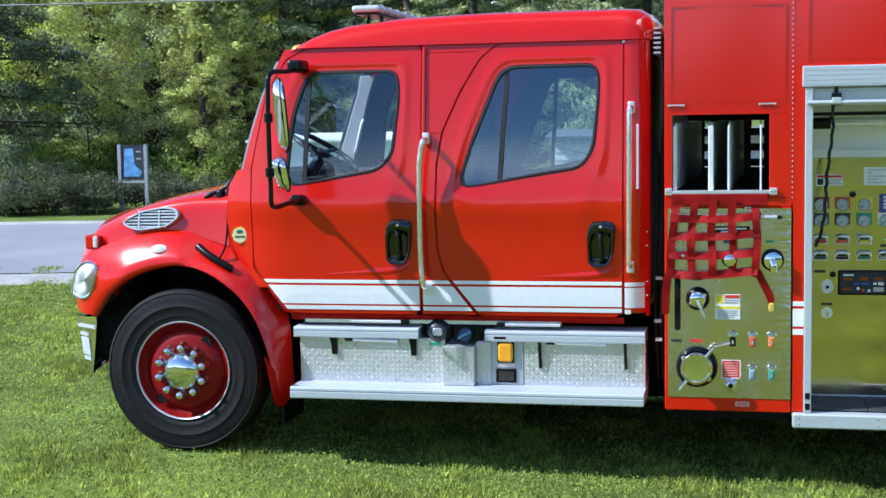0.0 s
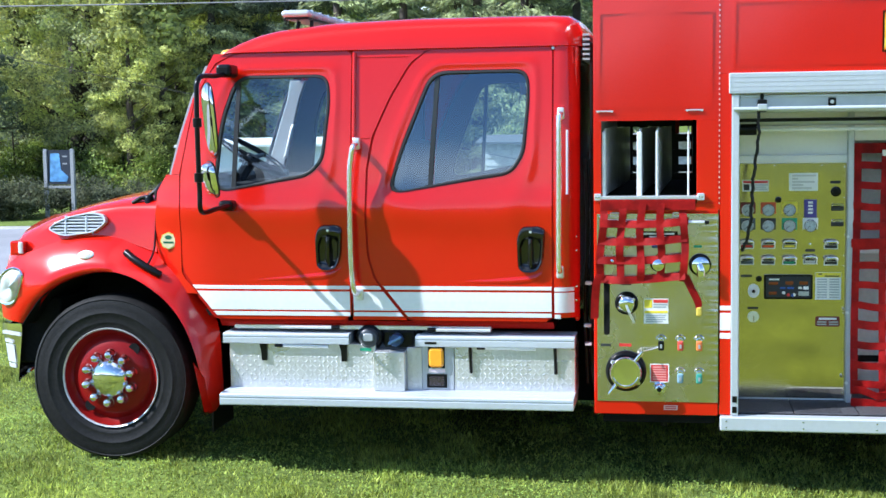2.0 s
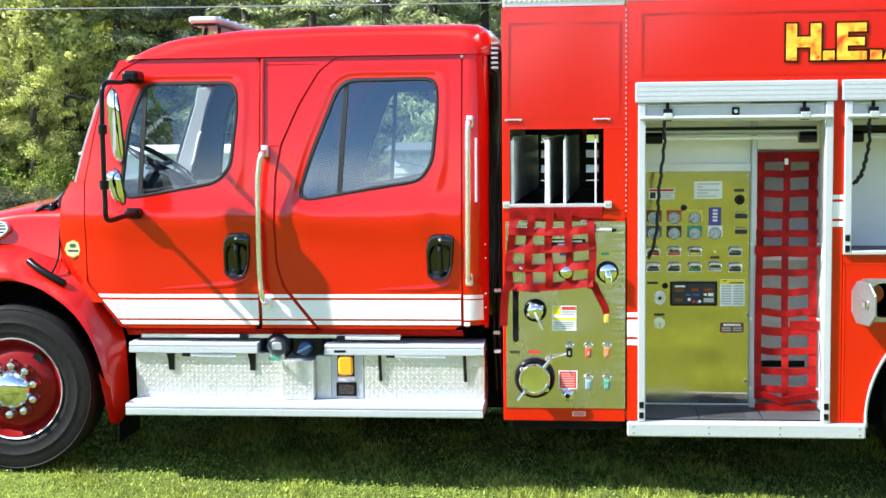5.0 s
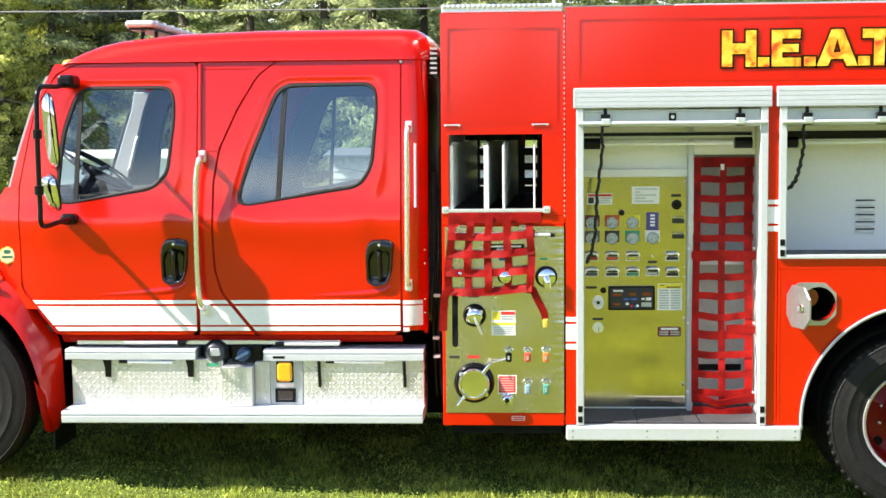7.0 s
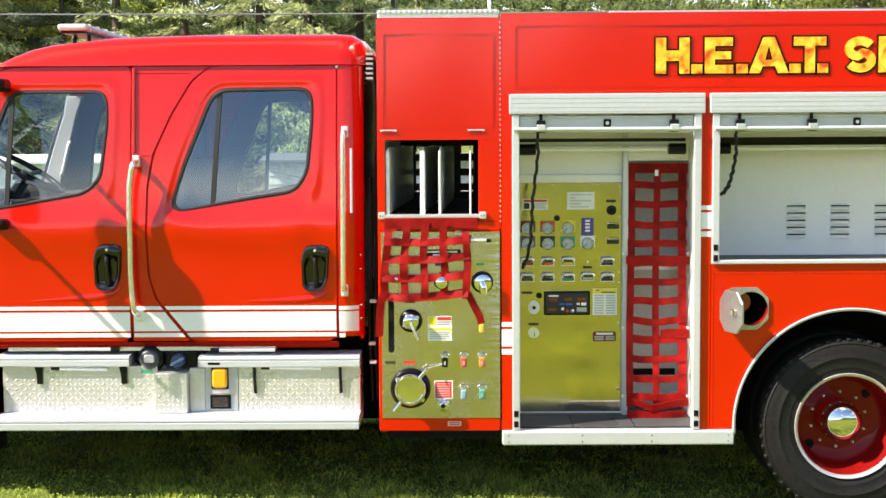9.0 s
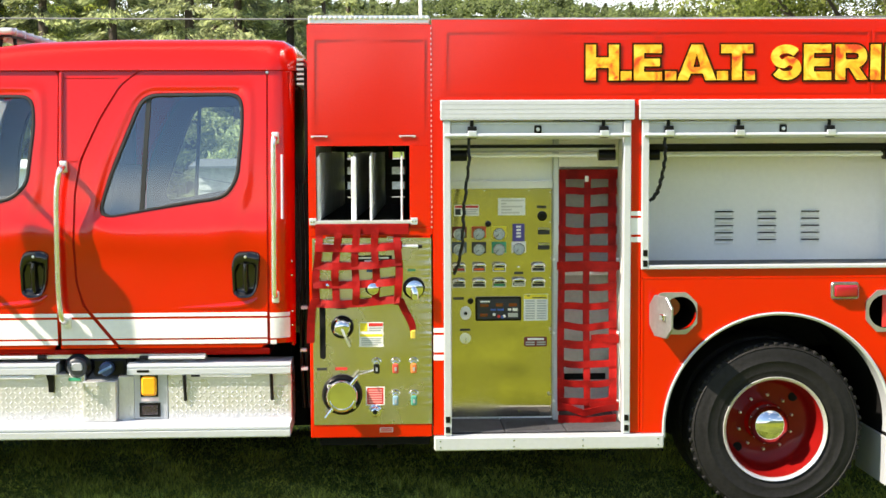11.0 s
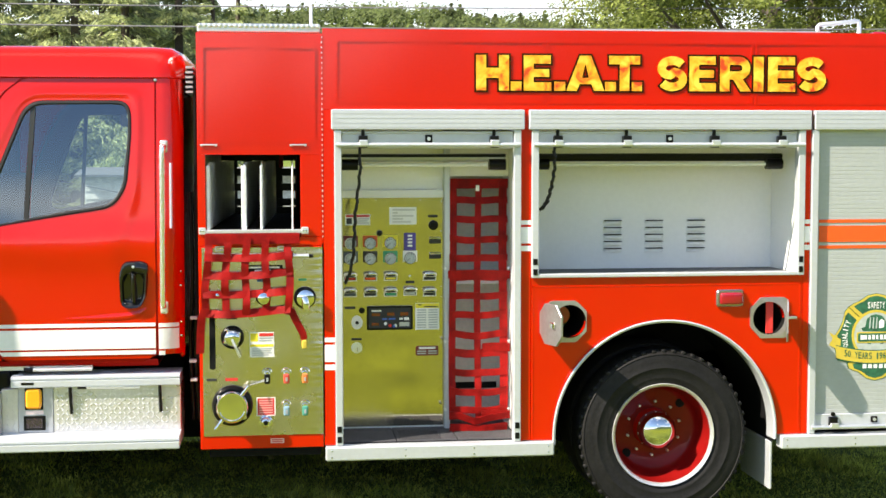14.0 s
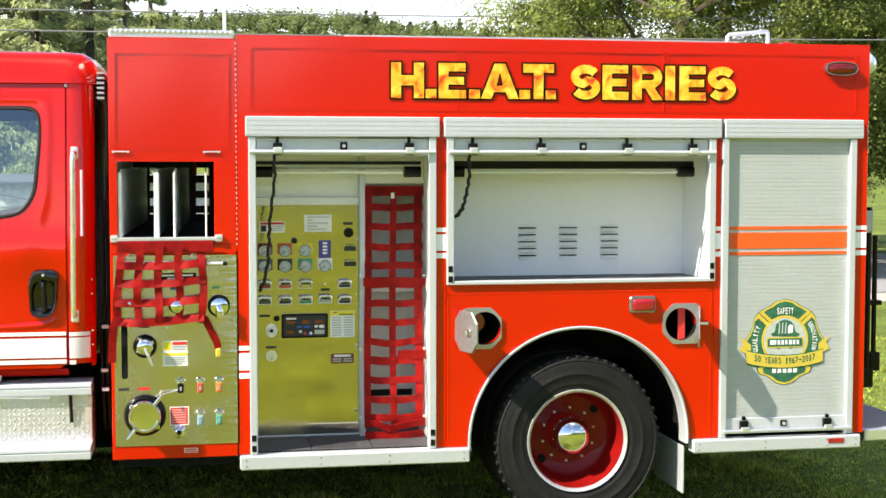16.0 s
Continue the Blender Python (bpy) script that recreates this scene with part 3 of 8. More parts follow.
me = quads("hill_woods", *clumps(rng, np.array(cs), np.array(rs), 240, 0.20), LEAF_H)
tagged(new("hill_woods", me), "mixed green woods covering the far hill", "woods", kind="stuff")

# the wooded ridge beyond the open field, on the near side
rows = []
for d, u in ((105.0, 0.0), (130.0, 0.35), (165.0, 0.75), (200.0, 1.0), (240.0, 0.9)):
    row = []
    for a in np.linspace(-1.5, 1.5, 61):
        rise = min(1.0, max(0.0, (a + 0.02) / 0.24))
        h = 13.0 + 12.0 * rise * rise * (3 - 2 * rise) + 1.8 * math.sin(3.1 * a + 0.6) + 0.9 * math.sin(7.3 * a) + 0.35 * math.sin(23 * a)
        row.append((d * math.sin(a), -d * math.cos(a), -0.5 + h * u))
    rows.append(row)
ridge = material("ridge_woods", (0.055, 0.085, 0.032), 0.95, grain=0.5, grain_scale=0.7, vary=0.3, vary_scale=0.06, spec=0.1, bump=0.6, bump_scale=0.6)
tagged(part("far_ridge", sheet(rows), ridge, smooth=True), "low wooded ridge along the far edge of the field", "ridge", kind="structure")
# ---- the fire engine ----
engine = thing("fire_engine", "red crew-cab fire engine with open lockers, parked on grass", "fire engine")
MID = 1.22  # the engine's middle line in y


def other(y):
    return 2 * MID - y


# rear body: walls, roof, floor
TOP = 2.88


def bowed(x0, x1, z0, z1, thick, bays):
    """A side panel of thin sheet, drawn in slightly towards its top between its stiffeners."""
    def draw(x, z):
        g = 1.0
        for c, w in bays:
            g = min(g, 1 - math.exp(-((x - c) / w) ** 2))
        return 0.0008 + (z - z0) * (0.012 * g - 0.002) * 0.8
    nx, nz = int((x1 - x0) / 0.035), 14
    front = [[(x, draw(x, z), z) for x in np.linspace(x0, x1, nx)] for z in np.linspace(z0, z1, nz)]
    bm = sheet(front)
    rim = front[0] + [r[-1] for r in front[1:]] + front[-1][-2::-1] + [r[0] for r in front[-2:0:-1]]
    sheet([rim, [(x, thick, z) for x, y, z in rim]], bm, close=True)
    bmesh.ops.remove_doubles(bm, verts=bm.verts, dist=1e-5)
    return bm


part("upper_side_panel", bowed(0.0, 3.837, 2.425, TOP, 0.04, ((0.55, 0.34), (1.75, 0.5), (3.1, 0.4))), RED, engine, smooth=True)
for x0, x1 in ((0.073, 1.277), (1.290, 2.527), (2.540, 3.755)):
    outer, inner = [(x0, 2.458), (x1, 2.458), (x1, 2.820), (x0, 2.820)], [(x0 + 0.014, 2.472), (x1 - 0.014, 2.472), (x1 - 0.014, 2.806), (x0 + 0.014, 2.806)]
    part("panel_crease", ring_plate(outer, inner, -0.0022, 0.007), RED, engine)
for x0, x1 in ((0.0, 0.063), (1.142, 1.205), (2.850, 2.891), (3.756, 3.837)):
    part("body_post", box(x0, x1, 0.0, 0.06, 0.49, 2.4245, 0.004), RED, engine)
# the quarter panel over the rear wheel
WX, WZ, WR = 2.012, 0.512, 0.678
cols = []
for k in range(61):
    a = math.pi - math.pi * k / 60
    cols.append((WX + WR * math.cos(a), max(0.49, WZ + WR * math.sin(a))))
cols = [(1.206, 0.49), (WX - WR - 0.002, 0.49)] + cols + [(WX + WR + 0.002, 0.49), (2.849, 0.49)]
bm = bmesh.new()
loops = [cols + [(2.849, 1.447), (1.206, 1.447)]]
for hx in (1.432, 2.640):
    loops.append([(hx + 0.098 * math.cos(2 * math.pi * k / 48), 1.191 + 0.098 * math.sin(2 * math.pi * k / 48)) for k in range(48)])
edges = []
for loop in loops:
    vs = [bm.verts.new((x, 0.0, z)) for k, (x, z) in enumerate(loop) if k == 0 or (Vector(loop[k]) - Vector(loop[k - 1])).length > 1e-5]
    edges += [bm.edges.new((vs[k], vs[(k + 1) % len(vs)])) for k in range(len(vs))]
bmesh.ops.triangle_fill(bm, edges=edges, use_beauty=True, use_dissolve=False, normal=(0, -1, 0))
r = bmesh.ops.extrude_face_region(bm, geom=bm.faces[:])
for v in [g_ for g_ in r["geom"] if isinstance(g_, bmesh.types.BMVert)]:
    v.co.y = 0.04
part("quarter_panel", bm, RED, engine)
bm = bmesh.new()
for seg in ([(1.215, 0.50), (1.215, 1.395), (2.835, 1.395), (2.835, 0.50)],):
    for (xa, za), (xb, zb) in zip(seg, seg[1:]):
        box(min(xa, xb) - 0.006, max(xa, xb) + 0.006, -0.002, 0.001, min(za, zb) - 0.006, max(za, zb) + 0.006, 0.002, bm)
part("panel_crease", bm, RED, engine)
# rolled white trim of the arch, and the well behind it
a0 = arc(WX, WZ, WR + 0.004, -2, 182, 60)
bm = sheet([[(x, -0.022, z) for x, z in arc(WX, WZ, WR + 0.004, -4, 184, 60)], [(x, -0.026, z) for x, z in arc(WX, WZ, WR - 0.004, -4, 184, 60)],
            [(x, -0.018, z) for x, z in arc(WX, WZ, WR - 0.015, -4, 184, 60)], [(x, 0.10, z) for x, z in arc(WX, WZ, WR - 0.015, -4, 184, 60)]], thick=0.003)
part("wheel_arch_trim", bm, ALU_PAINT, engine, "white painted arch trim", smooth=True)
bm = sheet([[(x, 0.04, z) for x, z in arc(WX, WZ, WR + 0.002, -12, 192, 40)], [(x, 0.80, z) for x, z in arc(WX, WZ, WR + 0.002, -12, 192, 40)]], thick=0.004)
part("wheel_well", bm, DARK, engine, smooth=True)
part("wheel_well_wall", slab(arc(WX, WZ, WR + 0.02, -14, 194, 40), 0.80, 0.82), DARK, engine)

part("body_roof", box(0.0, 3.837, 0.041, other(0.041), 2.80, 2.82, 0.0), ALU, engine)
part("body_roof_edge", box(0.62, 3.0, 0.02, 0.10, TOP + 0.001, TOP + 0.012, 0.003), ALU, engine)
part("far_side_wall", box(0.0, 3.837, other(0.04), other(0.0), 0.49, TOP, 0.004), RED, engine)
part("rear_wall", box(3.797, 3.836, 0.062, other(0.042), 0.49, TOP - 0.002, 0.004), RED, engine)
part("body_floor", box(0.065, 1.33, 0.05, other(0.05), 0.44, 0.488, 0.0), DARK, engine)
part("body_floor", box(2.70, 3.79, 0.05, other(0.05), 0.44, 0.488, 0.0), DARK, engine)
part("body_floor", box(1.331, 2.699, 0.83, other(0.83), 0.60, 0.648, 0.0), DARK, engine)
# lockers: white liners
part("locker_wall", box(0.745, 0.772, 0.40, 0.80, 0.49, 2.30, 0.002), WHITE_IN, engine)
part("locker_wall", box(1.145, 1.20, 0.065, 0.85, 0.49, 2.42, 0.0), WHITE_IN, engine)
part("locker_wall", box(0.005, 0.060, 0.065, 0.85, 0.49, 2.42, 0.0), WHITE_IN, engine)
part("locker_wall", box(2.852, 2.889, 0.065, 0.85, 0.49, 2.42, 0.0), WHITE_IN, engine)
part("locker_back", box(0.062, 0.744, 0.452, 0.47, 0.49, 2.42, 0.0), WHITE_IN, engine)
part("locker_back", box(0.773, 1.144, 0.70, 0.72, 0.49, 2.42, 0.0), material("grey_liner", (0.54, 0.55, 0.52), 0.6, grain=0.08, vary=0.06), engine)
part("locker_back", box(1.201, 2.851, 0.56, 0.58, 1.44, 2.42, 0.0), WHITE_IN, engine, "white locker back wall with louvres")
part("locker_floor", box(1.206, 2.849, 0.045, 0.559, 1.43, 1.452, 0.0), material("grey_mat", (0.09, 0.095, 0.105), 0.7, grain=0.2), engine)
part("locker_ceiling", box(0.062, 2.85, 0.07, 0.85, 2.43, 2.45, 0.0), WHITE_IN, engine)
part("shutter_backing", box(2.892, 3.755, 0.10, 0.12, 0.49, 2.42, 0.0), DARK, engine)

# sills
for x0, x1 in ((0.003, 1.338), (2.716, 3.802)):
    bm = box(x0, x1, -0.045, 0.05, 0.405, 0.487, 0.008)
    sill = part("step_sill", bm, ALU_PAINT, engine, "folded aluminium sill")
    first = None
    for x in (x0 + 0.035, x0 + 0.46, x0 + 0.86, x1 - 0.035):
        for z in (0.428, 0.464):
            if first is None:
                first = part("rivet", lathe([(0.006, 0.001), (0.005, -0.002), (0.0, -0.003)], (0, 0, 0), 10), CHROME, sill)
                first.matrix_basis = pose(x, -0.045, z)
            else:
                again(first, pose(x, -0.045, z))


def frame_of(name, x0, x1, z0, z1, w, y0, y1, mat, parent, foot=True):
    """The side rails and head of a roll-up door."""
    part("side_rail", box(x0, x0 + w, y0, y1, z0, z1, 0.004), mat, parent)
    part("side_rail", box(x1 - w, x1, y0, y1, z0, z1, 0.004), mat, parent)
    if foot:
        part("bottom_rail", box(x0 + w, x1 - w, y0, y1 - 0.01, z0, z0 + 0.022, 0.004), mat, parent)


PLATE = material("groove_grey", (0.42, 0.44, 0.46), 0.5, 0.3)


def shutter(x0, x1, z0, xa, xb, label, foot):
    """A roll-up door: head box, rails. (x0, x1) the rails, (xa, xb) the head."""
    p = part("roll_up_door", box(xa, xb, -0.032, 0.03, 2.309, 2.424, 0.005), ALU_PAINT, engine, label)
    for z in (2.322, 2.345, 2.372, 2.398):
        part("head_groove", box(xa + 0.002, xb - 0.002, -0.0332, -0.03, z, z + 0.0022, 0), PLATE, p)
    frame_of("f", x0, x1, z0, 2.308, 0.042, -0.022, 0.05, ALU_PAINT, p, foot)
    return p


door_a = shutter(0.063, 1.142, 0.49, 0.047, 1.160, "open aluminium roll-up locker door", False)
door_b = shutter(1.205, 2.850, 1.448, 1.187, 2.880, "open aluminium roll-up locker door", True)
door_c = shutter(2.891, 3.756, 0.49, 2.900, 3.792, "closed grey roll-up locker door with an orange stripe", False)

# ---- pump module ----
part("module_panel", bowed(-0.708, -0.008, 2.167, 2.853, 0.03, ((-0.36, 0.2),)), RED, engine, smooth=True)
part("module_panel", box(-0.708, -0.6635, 0.0, 0.03, 1.70, 2.1665, 0.002), RED, engine)
part("module_panel", box(-0.1295, -0.008, 0.0, 0.03, 1.70, 2.1665, 0.002), RED, engine)
part("module_panel", box(-0.708, -0.008, 0.0, 0.03, 1.648, 1.6995, 0.002), RED, engine)
part("module_panel", box(-0.708, -0.008, 0.0, 0.03, 0.483, 1.6475, 0.004), RED, engine)
part("module_crease", ring_plate([(-0.675, 2.235), (-0.040, 2.235), (-0.040, 2.775), (-0.675, 2.775)], [(-0.665, 2.245), (-0.050, 2.245), (-0.050, 2.765), (-0.665, 2.765)], -0.0014, 0.008), RED, engine)
part("module_side", box(-0.708, -0.690, 0.031, other(0.031), 0.483, 2.853, 0.002), RED, engine)
part("module_side", box(-0.026, -0.008, 0.031, other(0.031), 1.55, 2.853, 0.002), RED, engine)
part("module_floor", box(-0.689, -0.027, 0.031, other(0.031), 1.70, 1.735, 0.002), DARK, engine)
part("module_deck", box(-0.700, -0.010, 0.015, other(0.015), 2.855, 2.905, 0.006), ALU, engine, "aluminium tread-plate deck with a scalloped edge")
bm = bmesh.new()
box(-0.708, -0.6635, other(0.03), other(0.0), 0.483, 2.853, 0.002, bm), box(-0.1295, -0.008, other(0.03), other(0.0), 0.483, 2.853, 0.002, bm)
box(-0.663, -0.13, other(0.03), other(0.0), 2.167, 2.853, 0.002, bm), box(-0.663, -0.13, other(0.03), other(0.0), 0.483, 1.70, 0.002, bm)
part("far_module_panel", bm, RED, engine)
rng = np.random.default_rng(23)
knock = np.interp(np.linspace(0, 1, 271), np.linspace(0, 1, 61), rng.normal(0, 1, 61))
rows = []
for k, z in enumerate(np.linspace(0.560, 1.640, 271)):
    row = []
    for x in list(np.linspace(-0.690, -0.20, 10)) + list(np.linspace(-0.18, -0.008, 18)):
        near = max(0.0, (x + 0.17) / 0.162) ** 2
        row.append((x, -0.0042 - 0.00075 * near * (math.sin(2 * math.pi * z / 0.042 + 1.2 * knock[k]) + 0.6 * knock[k]), z))
    rows.append(row)
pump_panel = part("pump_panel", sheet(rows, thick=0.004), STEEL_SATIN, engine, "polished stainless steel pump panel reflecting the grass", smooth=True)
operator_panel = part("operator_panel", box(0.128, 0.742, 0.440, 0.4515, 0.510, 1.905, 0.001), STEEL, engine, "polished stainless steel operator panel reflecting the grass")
# ---- cab ----
def flank(x, z):
    """The cab's side surface: y at x, z. A flat waist, leaning in above it, rounded at both ends."""
    y = 0.055
    if z > 1.72:
        y += 0.075 * ((z - 1.72) / 0.85) ** 1.6
    if z < 1.22:
        y += 0.03 * ((1.22 - z) / 0.22) ** 2 * 0.5
    y -= 0.018 * math.exp(-((z - 1.66) / 0.10) ** 2)
    if x > -0.93:
        u = min(1.0, (x + 0.93) / 0.14)
        y += 0.12 * (1 - math.sqrt(max(0.0, 1 - u * u * 0.98)))
    if x < -2.95:
        y += 0.11 * ((-2.95 - x) / 0.45) ** 2
    return y


def flank_at(p, far, lift=0.0):
    y = flank(p[0], p[1]) + lift
    return (p[0], other(y) if far else y, p[1])


def skin(outer, inner, centre, far, n=144, rings=14, thick=0.02):
    """A panel of the cab's side between two outlines, following its curve."""
    a, b = by_angle(outer, centre, n), by_angle(inner, centre, n)
    rows = []
    for i in range(rings + 1):
        u = i / rings
        rows.append([flank_at((p[0] + (q[0] - p[0]) * u, p[1] + (q[1] - p[1]) * u), far, -0.006 * math.exp(-((u - 0.70) / 0.16) ** 2)) for p, q in zip(a, b)])
    bm = sheet(rows, close=True)
    back = []
    for row in (rows[0], rows[-1]):
        back.append([(x, y + (-thick if far else thick), z) for x, y, z in row])
    sheet([rows[0], back[0]], bm, close=True)
    sheet([rows[-1], back[1]], bm, close=True)
    bmesh.ops.remove_doubles(bm, verts=bm.verts, dist=1e-5)
    return bm


def plate(outline, far, lift=0.0, n=40, rings=6, thick=0.012, centre=None):
    """A panel without a hole, following the cab's side."""
    c = centre or (sum(p[0] for p in outline) / len(outline), sum(p[1] for p in outline) / len(outline))
    a = by_angle(outline, c, n)
    rows = [[flank_at((c[0] + (p[0] - c[0]) * u, c[1] + (p[1] - c[1]) * u), far, lift) for p in a] for u in (0.02, 0.25, 0.5, 0.7, 0.85, 1.0)]
    bm = sheet(rows, close=True)
    sheet([rows[-1], [(x, y + (-thick if far else thick), z) for x, y, z in rows[-1]]], bm, close=True)
    bm.faces.new([v for v in bm.verts[:n]])
    bmesh.ops.remove_doubles(bm, verts=bm.verts, dist=1e-5)
    return bm


def upright(rows, far, thick=0.012, n=7):
    """A panel of the cab's side from rows of (z, x from, x to)."""
    out = []
    fine = []
    for (z0, a0, b0), (z1, a1, b1) in zip(rows, rows[1:]):
        for k in range(4):
            u = k / 4
            fine.append((z0 + (z1 - z0) * u, a0 + (a1 - a0) * u, b0 + (b1 - b0) * u))
    fine.append(rows[-1])
    for z, a, b in fine:
        out.append([flank_at((a + (b - a) * k / n, z), far) for k in range(n + 1)])
    bm = sheet(out)
    rim = [r[0] for r in out] + [p for p in out[-1][1:]] + [r[-1] for r in reversed(out[:-1])] + [p for p in reversed(out[0][1:-1])]
    sheet([rim, [(x, y + (-thick if far else thick), z) for x, y, z in rim]], bm, close=True)
    bmesh.ops.remove_doubles(bm, verts=bm.verts, dist=1e-5)
    return bm


FRONT_DOOR = rounded([(-3.204, 1.30), (-3.204, 1.88), (-3.10, 2.33), (-2.975, 2.535), (-2.85, 2.598), (-2.136, 2.606), (-2.150, 1.008), (-2.975, 1.008), (-3.09, 1.16)], 0.05)
REAR_DOOR = rounded([(-1.66, 2.606), (-1.775, 2.52), (-1.893, 2.326), (-2.000, 2.094), (-2.036, 1.90), (-2.045, 1.60), (-2.038, 1.40), (-2.000, 1.26), (-1.800, 1.008), (-0.953, 1.006), (-0.949, 2.610)], 0.04)
FRONT_WINDOW = rounded([(-2.988, 1.768), (-2.942, 2.20), (-2.845, 2.468), (-2.275, 2.466), (-2.262, 2.30), (-2.305, 1.95), (-2.400, 1.862)], 0.10, 6)
REAR_WINDOW = rounded([(-1.925, 1.752), (-1.845, 2.02), (-1.660, 2.474), (-1.085, 2.476), (-1.078, 2.30), (-1.108, 1.98), (-1.185, 1.868), (-1.50, 1.82)], 0.10, 6)


def glass(name, tint, sheen):
    """Window glass: clear, with a mirror sheen that grows towards grazing."""
    m = bpy.data.materials.new(name)
    m.use_nodes = True
    n, l = m.node_tree.nodes, m.node_tree.links
    clear, gloss, blend, edge = n.new("ShaderNodeBsdfTransparent"), n.new("ShaderNodeBsdfGlossy"), n.new("ShaderNodeMixShader"), n.new("ShaderNodeLayerWeight")
    steep, share = n.new("ShaderNodeMath"), n.new("ShaderNodeMath")
    clear.inputs[0].default_value = (*tint, 1)
    gloss.inputs["Roughness"].default_value = 0.0
    gloss.inputs["Color"].default_value = (0.80, 0.89, 1.0, 1)
    edge.inputs["Blend"].default_value = 0.5
    steep.operation, steep.inputs[1].default_value = "POWER", 5.0
    share.operation, share.inputs[1].default_value, share.inputs[2].default_value = "MULTIPLY_ADD", 1 - sheen, sheen
    l.new(edge.outputs["Facing"], steep.inputs[0])
    l.new(steep.outputs[0], share.inputs[0])
    l.new(share.outputs[0], blend.inputs[0])
    l.new(clear.outputs[0], blend.inputs[1])
    l.new(gloss.outputs[0], blend.inputs[2])
    l.new(blend.outputs[0], n["Material Output"].inputs[0])
    return m


GLASS = glass("window_glass", (0.88, 0.95, 0.94), 0.09)
GLASS_TINTED = glass("tinted_glass", (0.66, 0.74, 0.74), 0.155)
GLASS_CLEAR = glass("clear_glass", (0.90, 0.96, 0.95), 0.02)
SEAL = material("rubber_seal", (0.014, 0.014, 0.015), 0.55, grain=0.2)


def shrink(outline, k):
    """An outline moved inwards by k metres, roughly."""
    cx, cz = sum(p[0] for p in outline) / len(outline), sum(p[1] for p in outline) / len(outline)
    out = []
    for x, z in outline:
        d = Vector((x - cx, z - cz))
        d = d * (1 - k / d.length)
        out.append((cx + d.x, cz + d.y))
    return out


def cab_door(name, outline, window, centre, far, bar):
    d = part(name, skin(outline, window, centre, far), RED, engine, "red door with a tinted window", smooth=True)
    a, b = by_angle(window, centre, 144), by_angle(shrink(window, 0.022), centre, 144)
    bm = sheet([[flank_at(p, far, 0.004) for p in a], [flank_at(p, far, -0.006) for p in [(q[0] * 0.2 + p[0] * 0.8, q[1] * 0.2 + p[1] * 0.8) for p, q in zip(b, a)]], [flank_at(p, far, -0.006) for p in [(q[0] * 0.7 + p[0] * 0.3, q[1] * 0.7 + p[1] * 0.3) for p, q in zip(b, a)]], [flank_at(p, far, 0.002) for p in b], [flank_at(p, far, 0.022) for p in b]], close=True)
    part("window_seal", bm, SEAL, d, smooth=True)
    w = part("window_glass", plate(shrink(window, 0.010), far, 0.014, n=96, thick=0.004, centre=centre), GLASS_CLEAR if far else GLASS if name == "front_door" else GLASS_TINTED, d, smooth=True)
    w.visible_shadow = False
    (x0, z0), (x1, z1) = bar
    bm = sheet([[flank_at((x0 + (x1 - x0) * u - h, z0 + (z1 - z0) * u), far, 0.003) for u in np.linspace(0, 1, 9)] for h in (-0.013, 0.013)], thick=0.012)
    part("window_bar", bm, SEAL, d)
    return d


